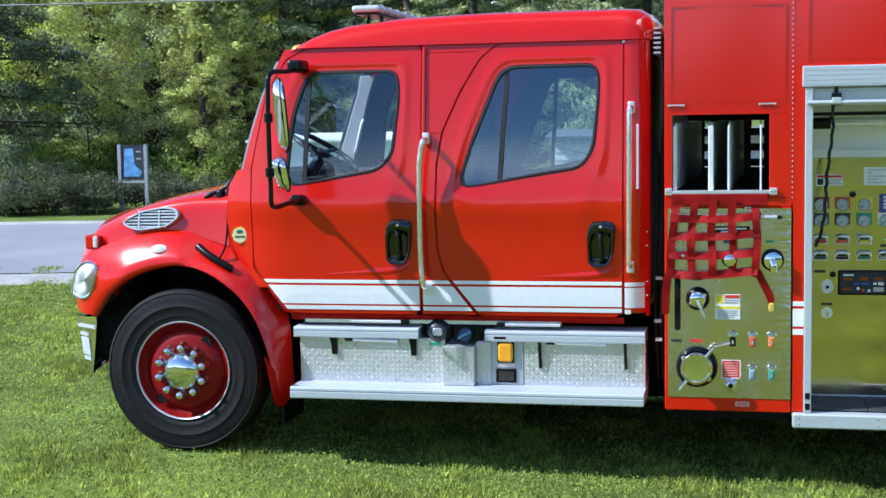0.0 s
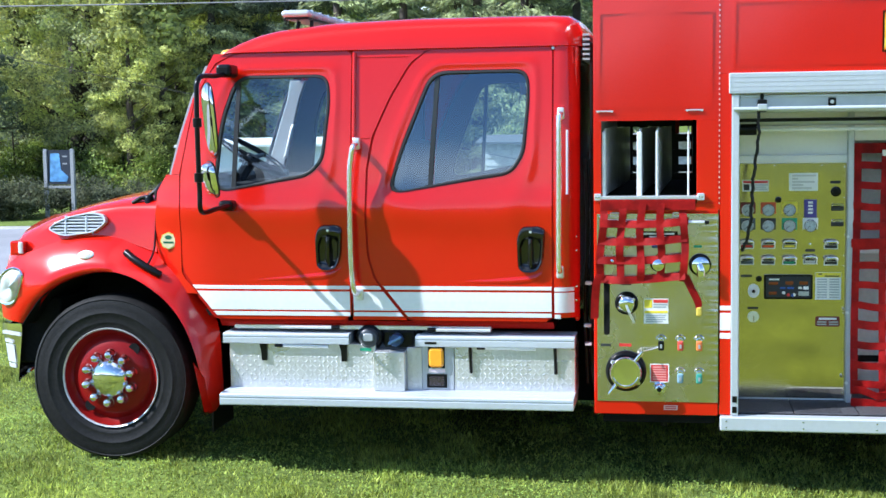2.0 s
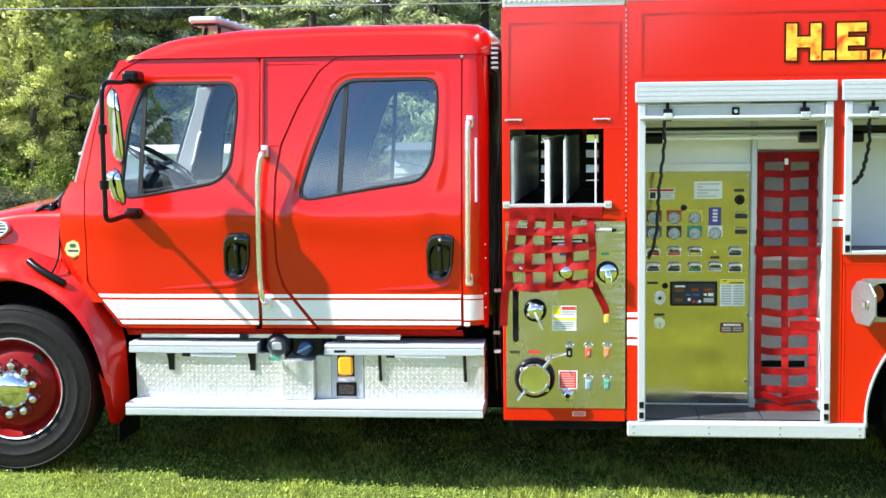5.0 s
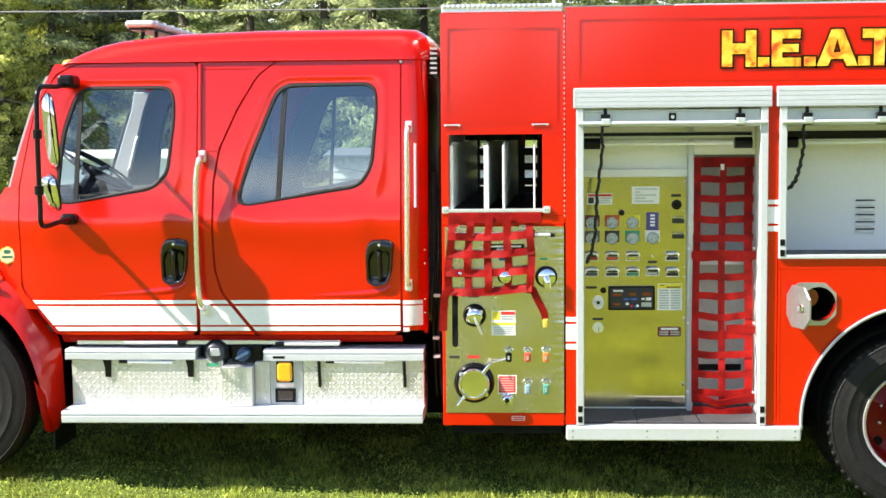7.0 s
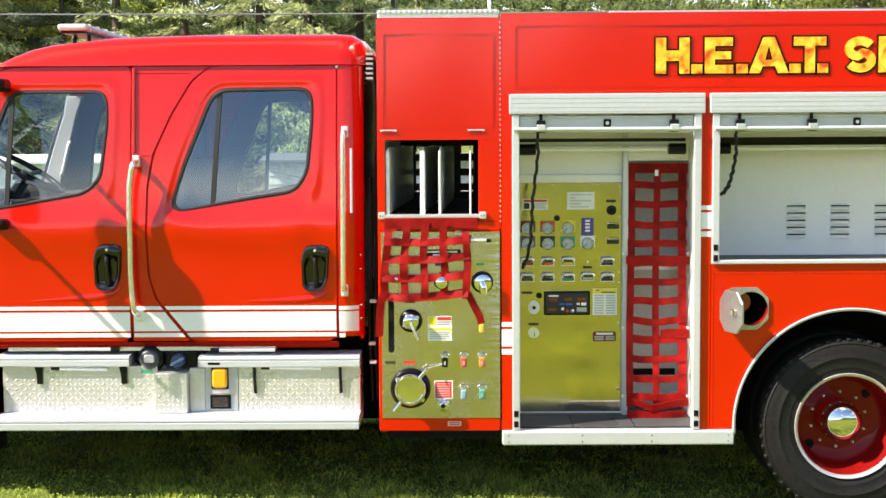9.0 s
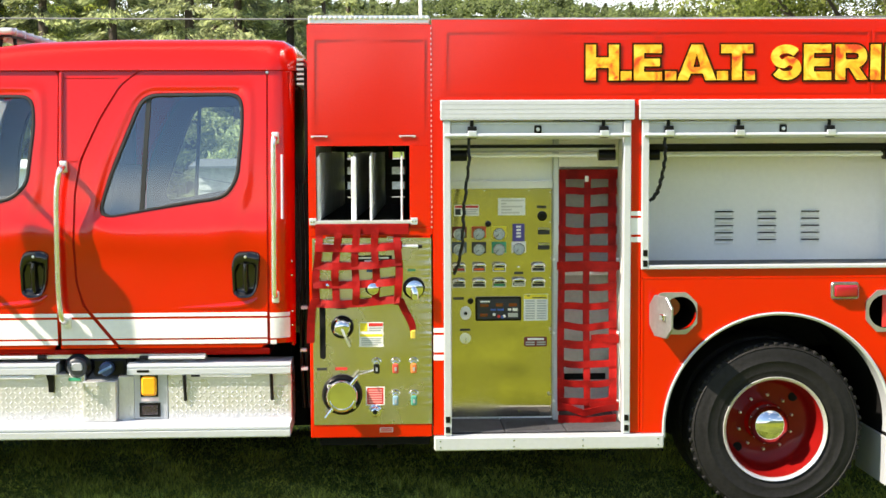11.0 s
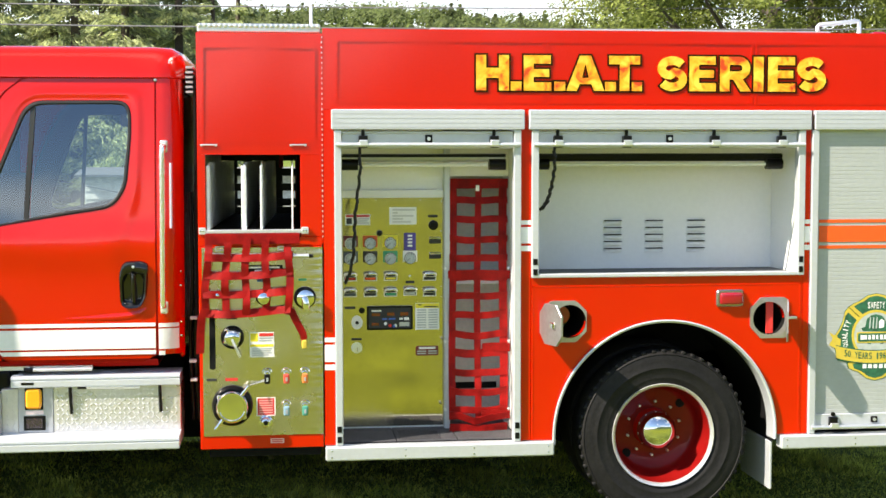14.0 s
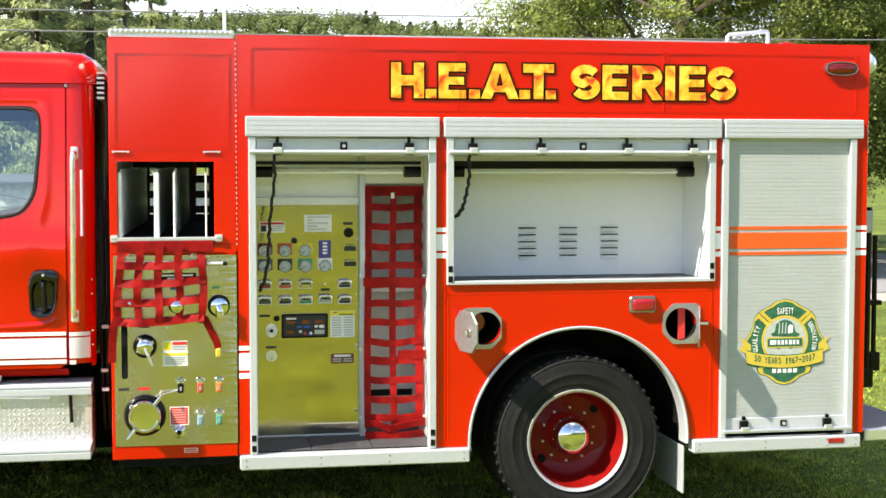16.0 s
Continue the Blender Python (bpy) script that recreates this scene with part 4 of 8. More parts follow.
doors = []
for far in (False, True):
    doors.append(cab_door("front_door", FRONT_DOOR, FRONT_WINDOW, (-2.60, 2.12), far, ((-2.860, 1.80), (-2.825, 2.45))))
    doors.append(cab_door("rear_door", REAR_DOOR, REAR_WINDOW, (-1.45, 2.12), far, ((-1.665, 1.80), (-1.620, 2.46))))
    # the pillar between the doors, the rear corner, and the strip in front of the front door
    part("door_pillar", upright([(1.008, -2.142, -1.814), (1.26, -2.140, -2.012), (1.40, -2.139, -2.050), (1.60, -2.138, -2.057), (1.90, -2.135, -2.048), (2.094, -2.133, -2.013), (2.326, -2.130, -1.906), (2.52, -2.128, -1.788), (2.609, -2.127, -1.672)], far), RED, engine, smooth=True)
    part("rear_corner", upright([(1.03, -0.943, -0.800), (1.3, -0.942, -0.796), (2.0, -0.941, -0.794), (2.609, -0.940, -0.792)], far), RED, engine, smooth=True)
    part("cowl_panel", upright([(1.16, -3.26, -3.10), (1.25, -3.30, -3.19), (1.29, -3.33, -3.212), (1.36, -3.37, -3.212), (1.46, -3.40, -3.212), (1.60, -3.392, -3.212), (1.78, -3.372, -3.212), (1.88, -3.305, -3.212)], far), RED, engine, smooth=True)
    part("windscreen_pillar", upright([(1.882, -3.268, -3.210), (2.1, -3.200, -3.160), (2.335, -3.118, -3.105), (2.45, -3.06, -3.035), (2.545, -3.015, -2.975), (2.60, -2.985, -2.86)], far), RED, engine, smooth=True)
    # an opaque grey strip round the pillar paints the sky's sheen on the windscreen edge
    edge_ = [(1.870, -3.268), (2.1, -3.200), (2.335, -3.118), (2.45, -3.06), (2.53, -3.025)]
    bm = sheet([[(x - dx, other(flank(x, z) + dy) if far else flank(x, z) + dy, z) for z, x in edge_] for dx, dy in ((-0.002, 0.004), (0.012, 0.012), (0.030, 0.045), (0.034, 0.10))], thick=0.003)
    part("windscreen_edge", bm, material("windscreen_edge_sheen", (0.17, 0.14, 0.14), 0.35), engine, smooth=True)
    # dark jambs close the gaps between the panels
    for k, o in enumerate((FRONT_DOOR, REAR_DOOR)):
        c = ((-2.60, 2.12), (-1.45, 2.12))[k]
        big = [(c[0] + (x - c[0]) * 1.03, c[1] + (z - c[1]) * 1.02) for x, z in by_angle(o, c, 72)]
        small = [(c[0] + (x - c[0]) * 0.94, c[1] + (z - c[1]) * 0.95) for x, z in by_angle(o, c, 72)]
        part("door_jamb", sheet([[flank_at(p, far, 0.006) for p in big], [flank_at(p, far, 0.006) for p in small]], close=True), RED_DEEP, engine)
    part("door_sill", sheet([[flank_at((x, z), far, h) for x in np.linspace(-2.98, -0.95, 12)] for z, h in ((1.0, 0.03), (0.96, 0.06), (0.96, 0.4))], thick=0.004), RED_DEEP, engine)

# roof: a crowned cap over the drip line
ROOF = [(-3.06, 2.56), (-2.976, 2.585), (-2.90, 2.630), (-2.83, 2.672), (-2.72, 2.714), (-2.60, 2.741), (-2.27, 2.777), (-1.77, 2.792), (-1.27, 2.792), (-0.95, 2.790), (-0.86, 2.785), (-0.805, 2.755), (-0.785, 2.70), (-0.78, 2.57)]
rows = []
for x, top in ROOF:
    base = 2.606 if x > -2.9 else 2.606 - (x + 2.9) * -0.5
    edge = flank(min(max(x, -3.0), -0.80), 2.57) - 0.012
    if x < -2.9:
        edge += 0.10 * ((-2.9 - x) / 0.16) ** 2
    h = max(0.002, top - base)
    half = []
    for dy, dz in ((0.012, -0.006), (0.0, 0.0), (0.0, 0.03), (0.012, 0.25), (0.03, 0.60), (0.055, 0.82), (0.10, 0.94), (0.18, 1.0), (0.4, 1.05), (0.8, 1.09)):
        half.append((x, edge + dy, base + (dz if abs(dz) < 0.05 and dz <= 0.0 else dz * h)))
    rows.append(half + [(p[0], other(p[1]), p[2]) for p in reversed(half)])
part("cab_roof", sheet(rows, thick=0.015), RED, engine, "red crowned cab roof", smooth=True)
part("cab_ceiling", box(-2.85, -0.85, 0.2, other(0.2), 2.54, 2.56, 0), material("grey_headliner", (0.045, 0.045, 0.045), 0.9, grain=0.1), engine)
part("cab_back_wall", box(-0.83, -0.80, 0.16, other(0.16), 1.0, 2.6, 0.01), RED, engine)
part("cab_floor", box(-3.2, -0.84, 0.12, other(0.12), 1.02, 1.06, 0), DARK, engine)
# windscreen, bowed forward
rows = []
for u in np.linspace(0, 1, 7):
    x, z = -3.30 + 0.34 * u, 1.87 + 0.68 * u
    rows.append([(x - 0.22 * math.sin(math.pi * s) ** 0.8, flank(x, z) + 0.03 + (other(flank(x, z)) - flank(x, z) - 0.06) * s, z) for s in np.linspace(0, 1, 17)])
w = part("windscreen", sheet(rows), GLASS_CLEAR, engine, smooth=True)
w.visible_shadow = False

# ---- bonnet and wing ----
ARCH = [(-4.285, 0.95), (-4.235, 1.02), (-4.16, 1.115), (-4.06, 1.195), (-3.94, 1.252), (-3.798, 1.289), (-3.654, 1.297), (-3.508, 1.265), (-3.381, 1.201), (-3.264, 1.104), (-3.169, 0.978), (-3.108, 0.835), (-3.068, 0.677), (-3.044, 0.548), (-3.031, 0.449)]
OUTER = [(-4.50, 0.975), (-4.482, 1.17), (-4.40, 1.335), (-4.16, 1.432), (-4.00, 1.485), (-3.84, 1.505), (-3.66, 1.490), (-3.50, 1.435), (-3.36, 1.385), (-3.21, 1.285), (-3.110, 1.140), (-3.012, 0.975), (-2.992, 0.705), (-2.992, 0.53), (-3.05, 0.405)]
LIP = [0.055, 0.055, 0.055, 0.055, 0.055, 0.05, 0.035, 0.01, -0.015, -0.015, -0.03, -0.035, -0.035, -0.035, -0.035]
DEEP = [0.31, 0.28, 0.25, 0.22, 0.22, 0.21, 0.20, 0.19, 0.175, 0.15, 0.15, 0.15, 0.15, 0.15, 0.15]


def smooth_line(rows, n):
    """Catmull-Rom through rows of numbers."""
    out = []
    m = len(rows) - 1
    for k in range(n + 1):
        t = k / n * m
        i = min(int(t), m - 1)
        u = t - i
        p = [np.array(rows[min(max(i + d, 0), m)], float) for d in (-1, 0, 1, 2)]
        out.append(0.5 * (2 * p[1] + (p[2] - p[0]) * u + (2 * p[0] - 5 * p[1] + 4 * p[2] - p[3]) * u * u + (3 * p[1] - p[0] - 3 * p[2] + p[3]) * u ** 3))
    return out


for far in (False, True):
    lines = smooth_line([(a[0], a[1], o[0], o[1], d, e) for a, o, d, e in zip(ARCH, OUTER, DEEP, LIP)], 56)
    rows = []
    for v, lift in ((-0.06, 0.06), (-0.04, 0.012), (0.0, 0.0), (0.12, -0.008), (0.3, 0.0), (0.5, 0.0), (0.7, 0.0), (0.85, 0.0), (1.0, 0.0)):
        row = []
        for ax, az, ox, oz, d, e in lines:
            w = max(0.0, v)
            nose = 0.16 * max(0.0, (-4.05 - ax) / 0.25) ** 1.5
            y = e + (d - e) * w ** (1.6 if e > 0.03 else 1.1) + lift + nose * (1 - w)
            row.append((ax + (ox - ax) * v, other(y) if far else y, az + (oz - az) * v))
        rows.append(row)
    part("front_wing", sheet(rows, thick=0.008), RED, engine, "red front wing with a flared wheel arch", smooth=True)
    s = [(x, z) for x, z in ARCH]
    rows = [[(x + 0.03 * (-3.67 - x), other(yy) if far else yy, z) for x, z in s] for yy in (0.09, 0.75)]
    part("wheel_well", sheet(rows, thick=0.004), DARK, engine, smooth=True)
rows = []
for x, w, edge, top in ((-4.478, 0.335, 0.98, 1.425), (-4.445, 0.29, 0.985, 1.470), (-4.34, 0.262, 1.26, 1.555), (-4.14, 0.24, 1.435, 1.632), (-3.98, 0.22, 1.487, 1.680), (-3.81, 0.21, 1.502, 1.722), (-3.66, 0.20, 1.488, 1.752), (-3.52, 0.185, 1.44, 1.772), (-3.395, 0.165, 1.40, 1.785)):
    half = []
    for u, v in ((0.0, 0.0), (0.008, 0.25), (0.018, 0.50), (0.030, 0.68), (0.048, 0.77), (0.080, 0.83), (0.14, 0.885), (0.26, 0.95), (0.45, 1.0), (0.75, 1.03), (1.0, 1.04)):
        half.append((x - 0.20 * (u ** 1.3) * (1.0 if x < -4.2 else 0.0), w + (MID - w) * u, edge + (top - edge) * v))
    rows.append(half + [(p[0], other(p[1]), p[2]) for p in reversed(half[:-1])])
bonnet = part("bonnet", sheet(rows, thick=0.01), RED, engine, "red sloping bonnet", smooth=True)
# nose: closes the front under the bonnet
rows = [[(p[0], p[1], p[2] * (1 - u) + 0.95 * u) for p in rows[0]] for u in np.linspace(0, 1, 4)]
part("grille", sheet(rows, thick=0.01), RED, engine, smooth=True)
part("cowl", box(-3.42, -3.28, 0.2, other(0.2), 1.70, 1.80, 0.02), BLACK, engine)
BUMP = ((0.925, -4.455, -4.375, 0.03), (0.938, -4.488, -4.345, 0.0), (0.905, -4.489, -4.341, 0.0), (0.80, -4.474, -4.352, 0.0), (0.70, -4.458, -4.364, 0.0), (0.63, -4.438, -4.373, 0.0), (0.585, -4.415, -4.378, 0.0), (0.562, -4.392, -4.382, 0.012))
rows = []
for z, fx, bx, d in BUMP:
    half = [(bx, 0.25 + d, z), (fx + 0.05 if fx + 0.05 < bx - 0.004 else bx - 0.004, 0.25 + d, z), (fx + 0.014, 0.256 + d, z), (fx, 0.278 + d, z), (fx - 0.012, 0.33, z), (fx - 0.06, 0.5, z), (fx - 0.11, 0.8, z), (fx - 0.13, MID, z)]
    rows.append(half + [(p[0], other(p[1]), p[2]) for p in reversed(half[:-1])])
bumper = part("bumper", sheet(rows, thick=0.006), CHROME, engine, "chrome wrap-round bumper with white tape", smooth=True)
part("front_frame", box(-4.40, -4.10, 0.30, other(0.30), 0.68, 1.10, 0.01), DARK, engine)
# ---- wheels and underside ----
RIM_RED = material("rim_red", (0.20, 0.005, 0.0045), 0.45, vary=0.1, vary_scale=8, coat=0.25, spec=0.1)
RIM_EDGE = material("rim_edge", (0.62, 0.62, 0.63), 0.35, 0.6, grain=0.06)


def tyre_mesh(r, width, lugs):
    bm = lathe([(0.300, 0.035), (0.310, 0.012), (0.340, 0.004), (0.346, 0.001), (0.350, 0.001), (0.356, 0.002), (0.40, -0.004), (0.404, -0.0065), (0.408, -0.0065), (0.412, -0.004), (0.445, -0.002), (0.462, 0.0005), (r - 0.028, 0.006), (r - 0.024, 0.002), (r - 0.006, 0.022), (r, 0.045),
                (r, width - 0.045), (r - 0.02, width - 0.01), (0.42, width), (0.300, width - 0.03)], (0, 0, 0), 72)
    if lugs:
        for k in range(lugs):
            a = 2 * math.pi * k / lugs
            b = bmesh.new()
            box(-0.013, 0.013, 0.012, 0.06, r - 0.020, r + 0.004, 0.003, b)
            b.transform(Matrix.Rotation(a, 4, "Y"))
            me = bpy.data.meshes.new("t")
            b.to_mesh(me)
            bm.from_mesh(me)
            b.free()
            bpy.data.meshes.remove(me)
    return bm


def wheel(x, z, y, r, front, far=False, lugs=0):
    w = thing("wheel", "", "")
    w.parent = engine
    w["label"] = "black tyre on a red steel rim with a chrome hub cap"
    part("tyre", tyre_mesh(r, 0.27, lugs), RUBBER, w, smooth=True)
    part("rim_ring", lathe([(0.312, 0.012), (0.309, 0.0), (0.304 if front else 0.300, 0.002), (0.298 if front else 0.290, 0.02), (0.296 if front else 0.292, 0.05), (0.312, 0.05)], (0, 0, 0), 64), RIM_EDGE, w, "white rim flange", smooth=True)
    if front:
        part("rim", lathe([(0.299, 0.012), (0.280, 0.05), (0.262, 0.062), (0.235, 0.040), (0.205, 0.022), (0.17, 0.014), (0.10, 0.012), (0.0, 0.012)], (0, 0, 0), 64), RIM_RED, w, "red disc wheel", smooth=True)
        part("hub_cap", lathe([(0.118, 0.012), (0.116, -0.02), (0.108, -0.032), (0.085, -0.050), (0.05, -0.060), (0.0, -0.064)], (0, 0, 0), 40), CHROME, w, smooth=True)
        nut = lathe([(0.033, 0.014), (0.033, 0.004), (0.029, -0.002), (0.026, -0.010), (0.025, -0.040), (0.020, -0.052), (0.010, -0.058), (0.0, -0.060)], (0, 0, 0), 16)
        holes, ring, hr = ((0.232, 50), (0.232, 230)), 0.150, 0.036
    else:
        part("rim", lathe([(0.291, 0.02), (0.282, 0.06), (0.272, 0.17), (0.262, 0.222), (0.235, 0.240), (0.13, 0.246), (0.0, 0.246)], (0, 0, 0), 64), RIM_RED, w, "deep red disc wheel", smooth=True)
        part("axle_hub", lathe([(0.125, 0.246), (0.118, 0.20), (0.105, 0.165), (0.0, 0.16)], (0, 0, 0), 40), RED, w, smooth=True)
        part("hub_cap", lathe([(0.118, 0.180), (0.118, 0.145), (0.110, 0.120), (0.092, 0.100), (0.063, 0.086), (0.032, 0.079), (0.0, 0.077)], (0, 0, 0), 40), CHROME, w, smooth=True)
        nut = lathe([(0.008, 0.248), (0.009, 0.226), (0.006, 0.220), (0.0, 0.219)], (0, 0, 0), 8)
        holes, ring, hr = ((0.225, 42), (0.225, 222)), 0.165, 0.028
    first = part("wheel_nut", nut, CHROME if front else ALU, w, smooth=True)
    for k in range(10):
        a = 2 * math.pi * (k + 0.4) / 10
        m = pose(ring * math.cos(a), 0, ring * math.sin(a))
        if k == 0:
            first.matrix_basis = m
        else:
            again(first, m)
    for rr, a in holes:
        h = part("hand_hole", lathe([(hr, 0.006), (hr * 0.97, -0.002), (0.0, -0.001)], (0, 0, 0), 20), DARK, w)
        h.matrix_basis = pose(rr * math.cos(radians(a)), (0.034 if front else 0.236), rr * math.sin(radians(a)))
    w.matrix_basis = Matrix.Translation((x, other(y) if far else y, z)) @ (Matrix.Rotation(math.pi, 4, "Z") if far else Matrix())
    return w


for far in (False, True):
    wheel(-3.690, 0.630, 0.075, 0.512, True, far)
    wheel(2.014, 0.494, 0.025, 0.510, False, far, 52)
part("inner_tyre", lathe([(0.30, 0.36), (0.50, 0.34), (0.52, 0.38), (0.52, 0.56), (0.30, 0.58)], (2.006, 0, 0.505), 48), RUBBER, engine, smooth=True)
bm = bmesh.new()
for y in (0.80, 1.55):
    box(-4.2, 3.7, y, y + 0.09, 0.62, 0.88, 0.0, bm)
part("chassis_rail", bm, DARK, engine)
part("rear_axle", rod((2.006, 0.3, 0.505), (2.006, other(0.3), 0.505), 0.12, 16), DARK, engine, smooth=True)
part("front_axle", rod((-3.69, 0.3, 0.60), (-3.69, other(0.3), 0.60), 0.07, 12), DARK, engine, smooth=True)
part("engine_block", box(-4.1, -2.6, 0.7, 1.75, 0.55, 1.5, 0.03), DARK, engine)
part("gearbox", box(-2.6, -0.9, 0.75, 1.7, 0.50, 1.0, 0.03), DARK, engine)
part("water_tank", box(0.08, 3.75, 0.86, 1.6, 0.62, 2.78, 0.01), DARK, engine)
part("pump_casing", box(-0.68, -0.03, 0.35, 1.9, 0.40, 1.6, 0.03), DARK, engine)
# ---- fittings of the cab ----
RAIL = material("satin_stainless", (0.82, 0.82, 0.81), 0.22, 0.85)
AMBER = material("amber_lens", (0.85, 0.36, 0.02), 0.25, coat=0.6, grain=0.05)
LENS_RED = material("red_lens", (0.33, 0.004, 0.016), 0.2, coat=0.8, vary=0.1, vary_scale=30)
CLEAR = material("clear_lens", (0.75, 0.78, 0.80), 0.12, 0.3, coat=1.0, vary=0.15, vary_scale=25)
TREAD = material("tread_plate", (0.62, 0.62, 0.61), 0.28, 0.55, grain=0.05, rough_vary=0.08)
PLATE_GREY = material("grey_plate", (0.45, 0.47, 0.50), 0.4, 0.5, grain=0.05)
GREEN_L = material("green_label", (0.03, 0.30, 0.16), 0.5)
BLUE_L = material("blue_plastic", (0.03, 0.10, 0.42), 0.4)
YELLOW_L = material("yellow_label", (0.80, 0.66, 0.04), 0.45, grain=0.03)
PAPER = material("white_label", (0.80, 0.80, 0.78), 0.5, grain=0.03)
INK = material("label_print", (0.025, 0.025, 0.028), 0.6)
RED_L = material("red_label", (0.60, 0.03, 0.025), 0.45)
ORANGE = material("orange_tape", (0.86, 0.10, 0.015), 0.4, grain=0.05)
GOLD = material("gold_print", (0.58, 0.44, 0.06), 0.45, grain=0.05)
GREEN_D = material("green_print", (0.018, 0.115, 0.058), 0.5, grain=0.15, vary=0.3, vary_scale=30)
TRIM_IN = material("cab_trim", (0.03, 0.032, 0.033), 0.7, grain=0.08)
SEAT = material("seat_cloth", (0.022, 0.023, 0.025), 0.85, grain=0.2)


def tape(x0, x1, z0, z1, parent, far=False, mat=STRIPE, name="stripe"):
    """A strip on the cab's side; x0 and x1 may change with z."""
    rows = []
    for z in (z0, (z0 + z1) / 2, z1):
        a, b = (x0(z) if callable(x0) else x0), (x1(z) if callable(x1) else x1)
        rows.append([flank_at((a + (b - a) * k / 10, z), far, -0.0025) for k in range(11)])
    return part(name, sheet(rows, thick=0.0012), mat, parent, "white reflective stripe")


lead = lambda z: -3.13 + (1.203 - z) * 0.83
seam = lambda z: -1.800 - (z - 1.008) * 0.794
for z0, z1 in ((1.192, 1.213), (1.066, 1.178), (1.031, 1.055)):
    tape(lead, -2.158, z0, z1, doors[0])
    tape(-2.136, lambda z: seam(z) - 0.018, z0, z1, engine)
    tape(lambda z: seam(z) + 0.008, -0.957, z0, z1, doors[1])
    if z0 > 1.06:
        tape(-0.940, -0.828, z0 - 0.006, z1 - 0.004 if z1 > 1.2 else z1, engine)
    else:
        tape(-0.940, -0.905, z0 - 0.006, z1 - 0.006, engine)


GLOSS_BLACK = material("gloss_black", (0.004, 0.004, 0.0045), 0.16, coat=0.5, coat_rough=0.05, spec=0.4)


def handle(door, x, z):
    """A black door pull in a deep egg-shaped dish, wider above."""
    y = flank(x, z)
    o = spread(rounded([(x - 0.074, z - 0.120), (x - 0.030, z - 0.140), (x + 0.044, z - 0.134), (x + 0.078, z - 0.06), (x + 0.088, z + 0.118), (x + 0.05, z + 0.134), (x - 0.055, z + 0.132), (x - 0.080, z + 0.06)], 0.05, 6), 44)
    c = (x, z - 0.02)
    rows = []
    for u, d in ((1.0, 0.004), (0.99, -0.014), (0.95, -0.024), (0.88, -0.028), (0.80, -0.026), (0.72, -0.019), (0.66, -0.008), (0.5, -0.005), (0.02, -0.0045)):
        rows.append([(c[0] + (a - c[0]) * u, y + d, c[1] + (b - c[1]) * (u if u > 0.9 else u * 0.94) - (0.018 if u < 0.9 else 0.0)) for a, b in o])
    h = part("door_handle", sheet(rows, close=True), GLOSS_BLACK, door, "black moulded door handle", smooth=True)
    part("pull", tube([(x + 0.006, y - 0.006, z - 0.105), (x + 0.004, y - 0.024, z - 0.085), (x + 0.002, y - 0.030, z - 0.03), (x + 0.002, y - 0.030, z + 0.025), (x + 0.002, y - 0.026, z + 0.06)], 0.014, 10), GLOSS_BLACK, h, smooth=True)
    part("lock", lathe([(0.008, 0.004), (0.008, -0.004), (0.0, -0.005)], (x + 0.003, y - 0.026, z + 0.100), 14), ALU, h)
    return h


handle(doors[0], -2.282, 1.445)


def swage(door, line):
    """A pressed ledge low on a door that rises and hooks up behind."""
    pts = smooth_line(line, 24)
    rows = []
    for dz, out in ((0.026, 0.002), (0.016, -0.001), (0.004, -0.0055), (-0.006, -0.0055), (-0.018, -0.003), (-0.028, 0.002)):
        row = []
        for k, (x, z) in enumerate(pts):
            w = min(1.0, k / 10) * (1.0 if k < 21 else 1.0 - 0.25 * (k - 20))
            row.append(flank_at((x, z + dz * (0.35 + 0.65 * w)), False, out * w if out < 0 else 0.0015))
        rows.append(row)
    part("door_swage", sheet(rows), RED, door, smooth=True)


swage(doors[0], [(-2.726, 1.245), (-2.498, 1.260), (-2.324, 1.274), (-2.255, 1.289), (-2.209, 1.317)])
swage(doors[1], [(-1.46, 1.240), (-1.299, 1.244), (-1.139, 1.252), (-1.05, 1.266), (-1.008, 1.294)])
handle(doors[1], -1.078, 1.434)


def grab_rail(points, feet):
    r = part("grab_rail", tube(smooth_line(points, 28), 0.0165, 10), RAIL, engine, "polished stainless grab rail", smooth=True)
    for x, z in feet:
        part("foot", box(x - 0.022, x + 0.022, flank(x, z) - 0.030, flank(x, z) + 0.002, z - 0.035, z + 0.035, 0.010, seg=2), ALU, r)


grab_rail([(-2.100, 0.055, 2.055), (-2.103, -0.02, 2.04), (-2.116, -0.025, 1.98), (-2.128, -0.025, 1.85), (-2.130, -0.025, 1.5), (-2.126, -0.025, 1.32), (-2.112, -0.02, 1.19), (-2.098, 0.045, 1.165)], [(-2.10, 2.055), (-2.095, 1.162)])
grab_rail([(-0.897, 0.07, 2.215), (-0.898, 0.0, 2.205), (-0.902, -0.015, 2.16), (-0.905, -0.015, 1.75), (-0.908, -0.015, 1.36), (-0.906, 0.0, 1.315), (-0.905, 0.06, 1.300)], [(-0.897, 2.215), (-0.905, 1.300)])
# seams of the pillar cover
for z in (2.085, 2.560):
    xa, xb = -2.125, (-2.02 if z < 2.2 else -1.80)
    part("pillar_seam", sheet([[flank_at((xa + (xb - xa) * k / 6, z + h), False, -0.0012) for k in range(7)] for h in (-0.003, 0.003)], thick=0.001), RED_DEEP, engine)
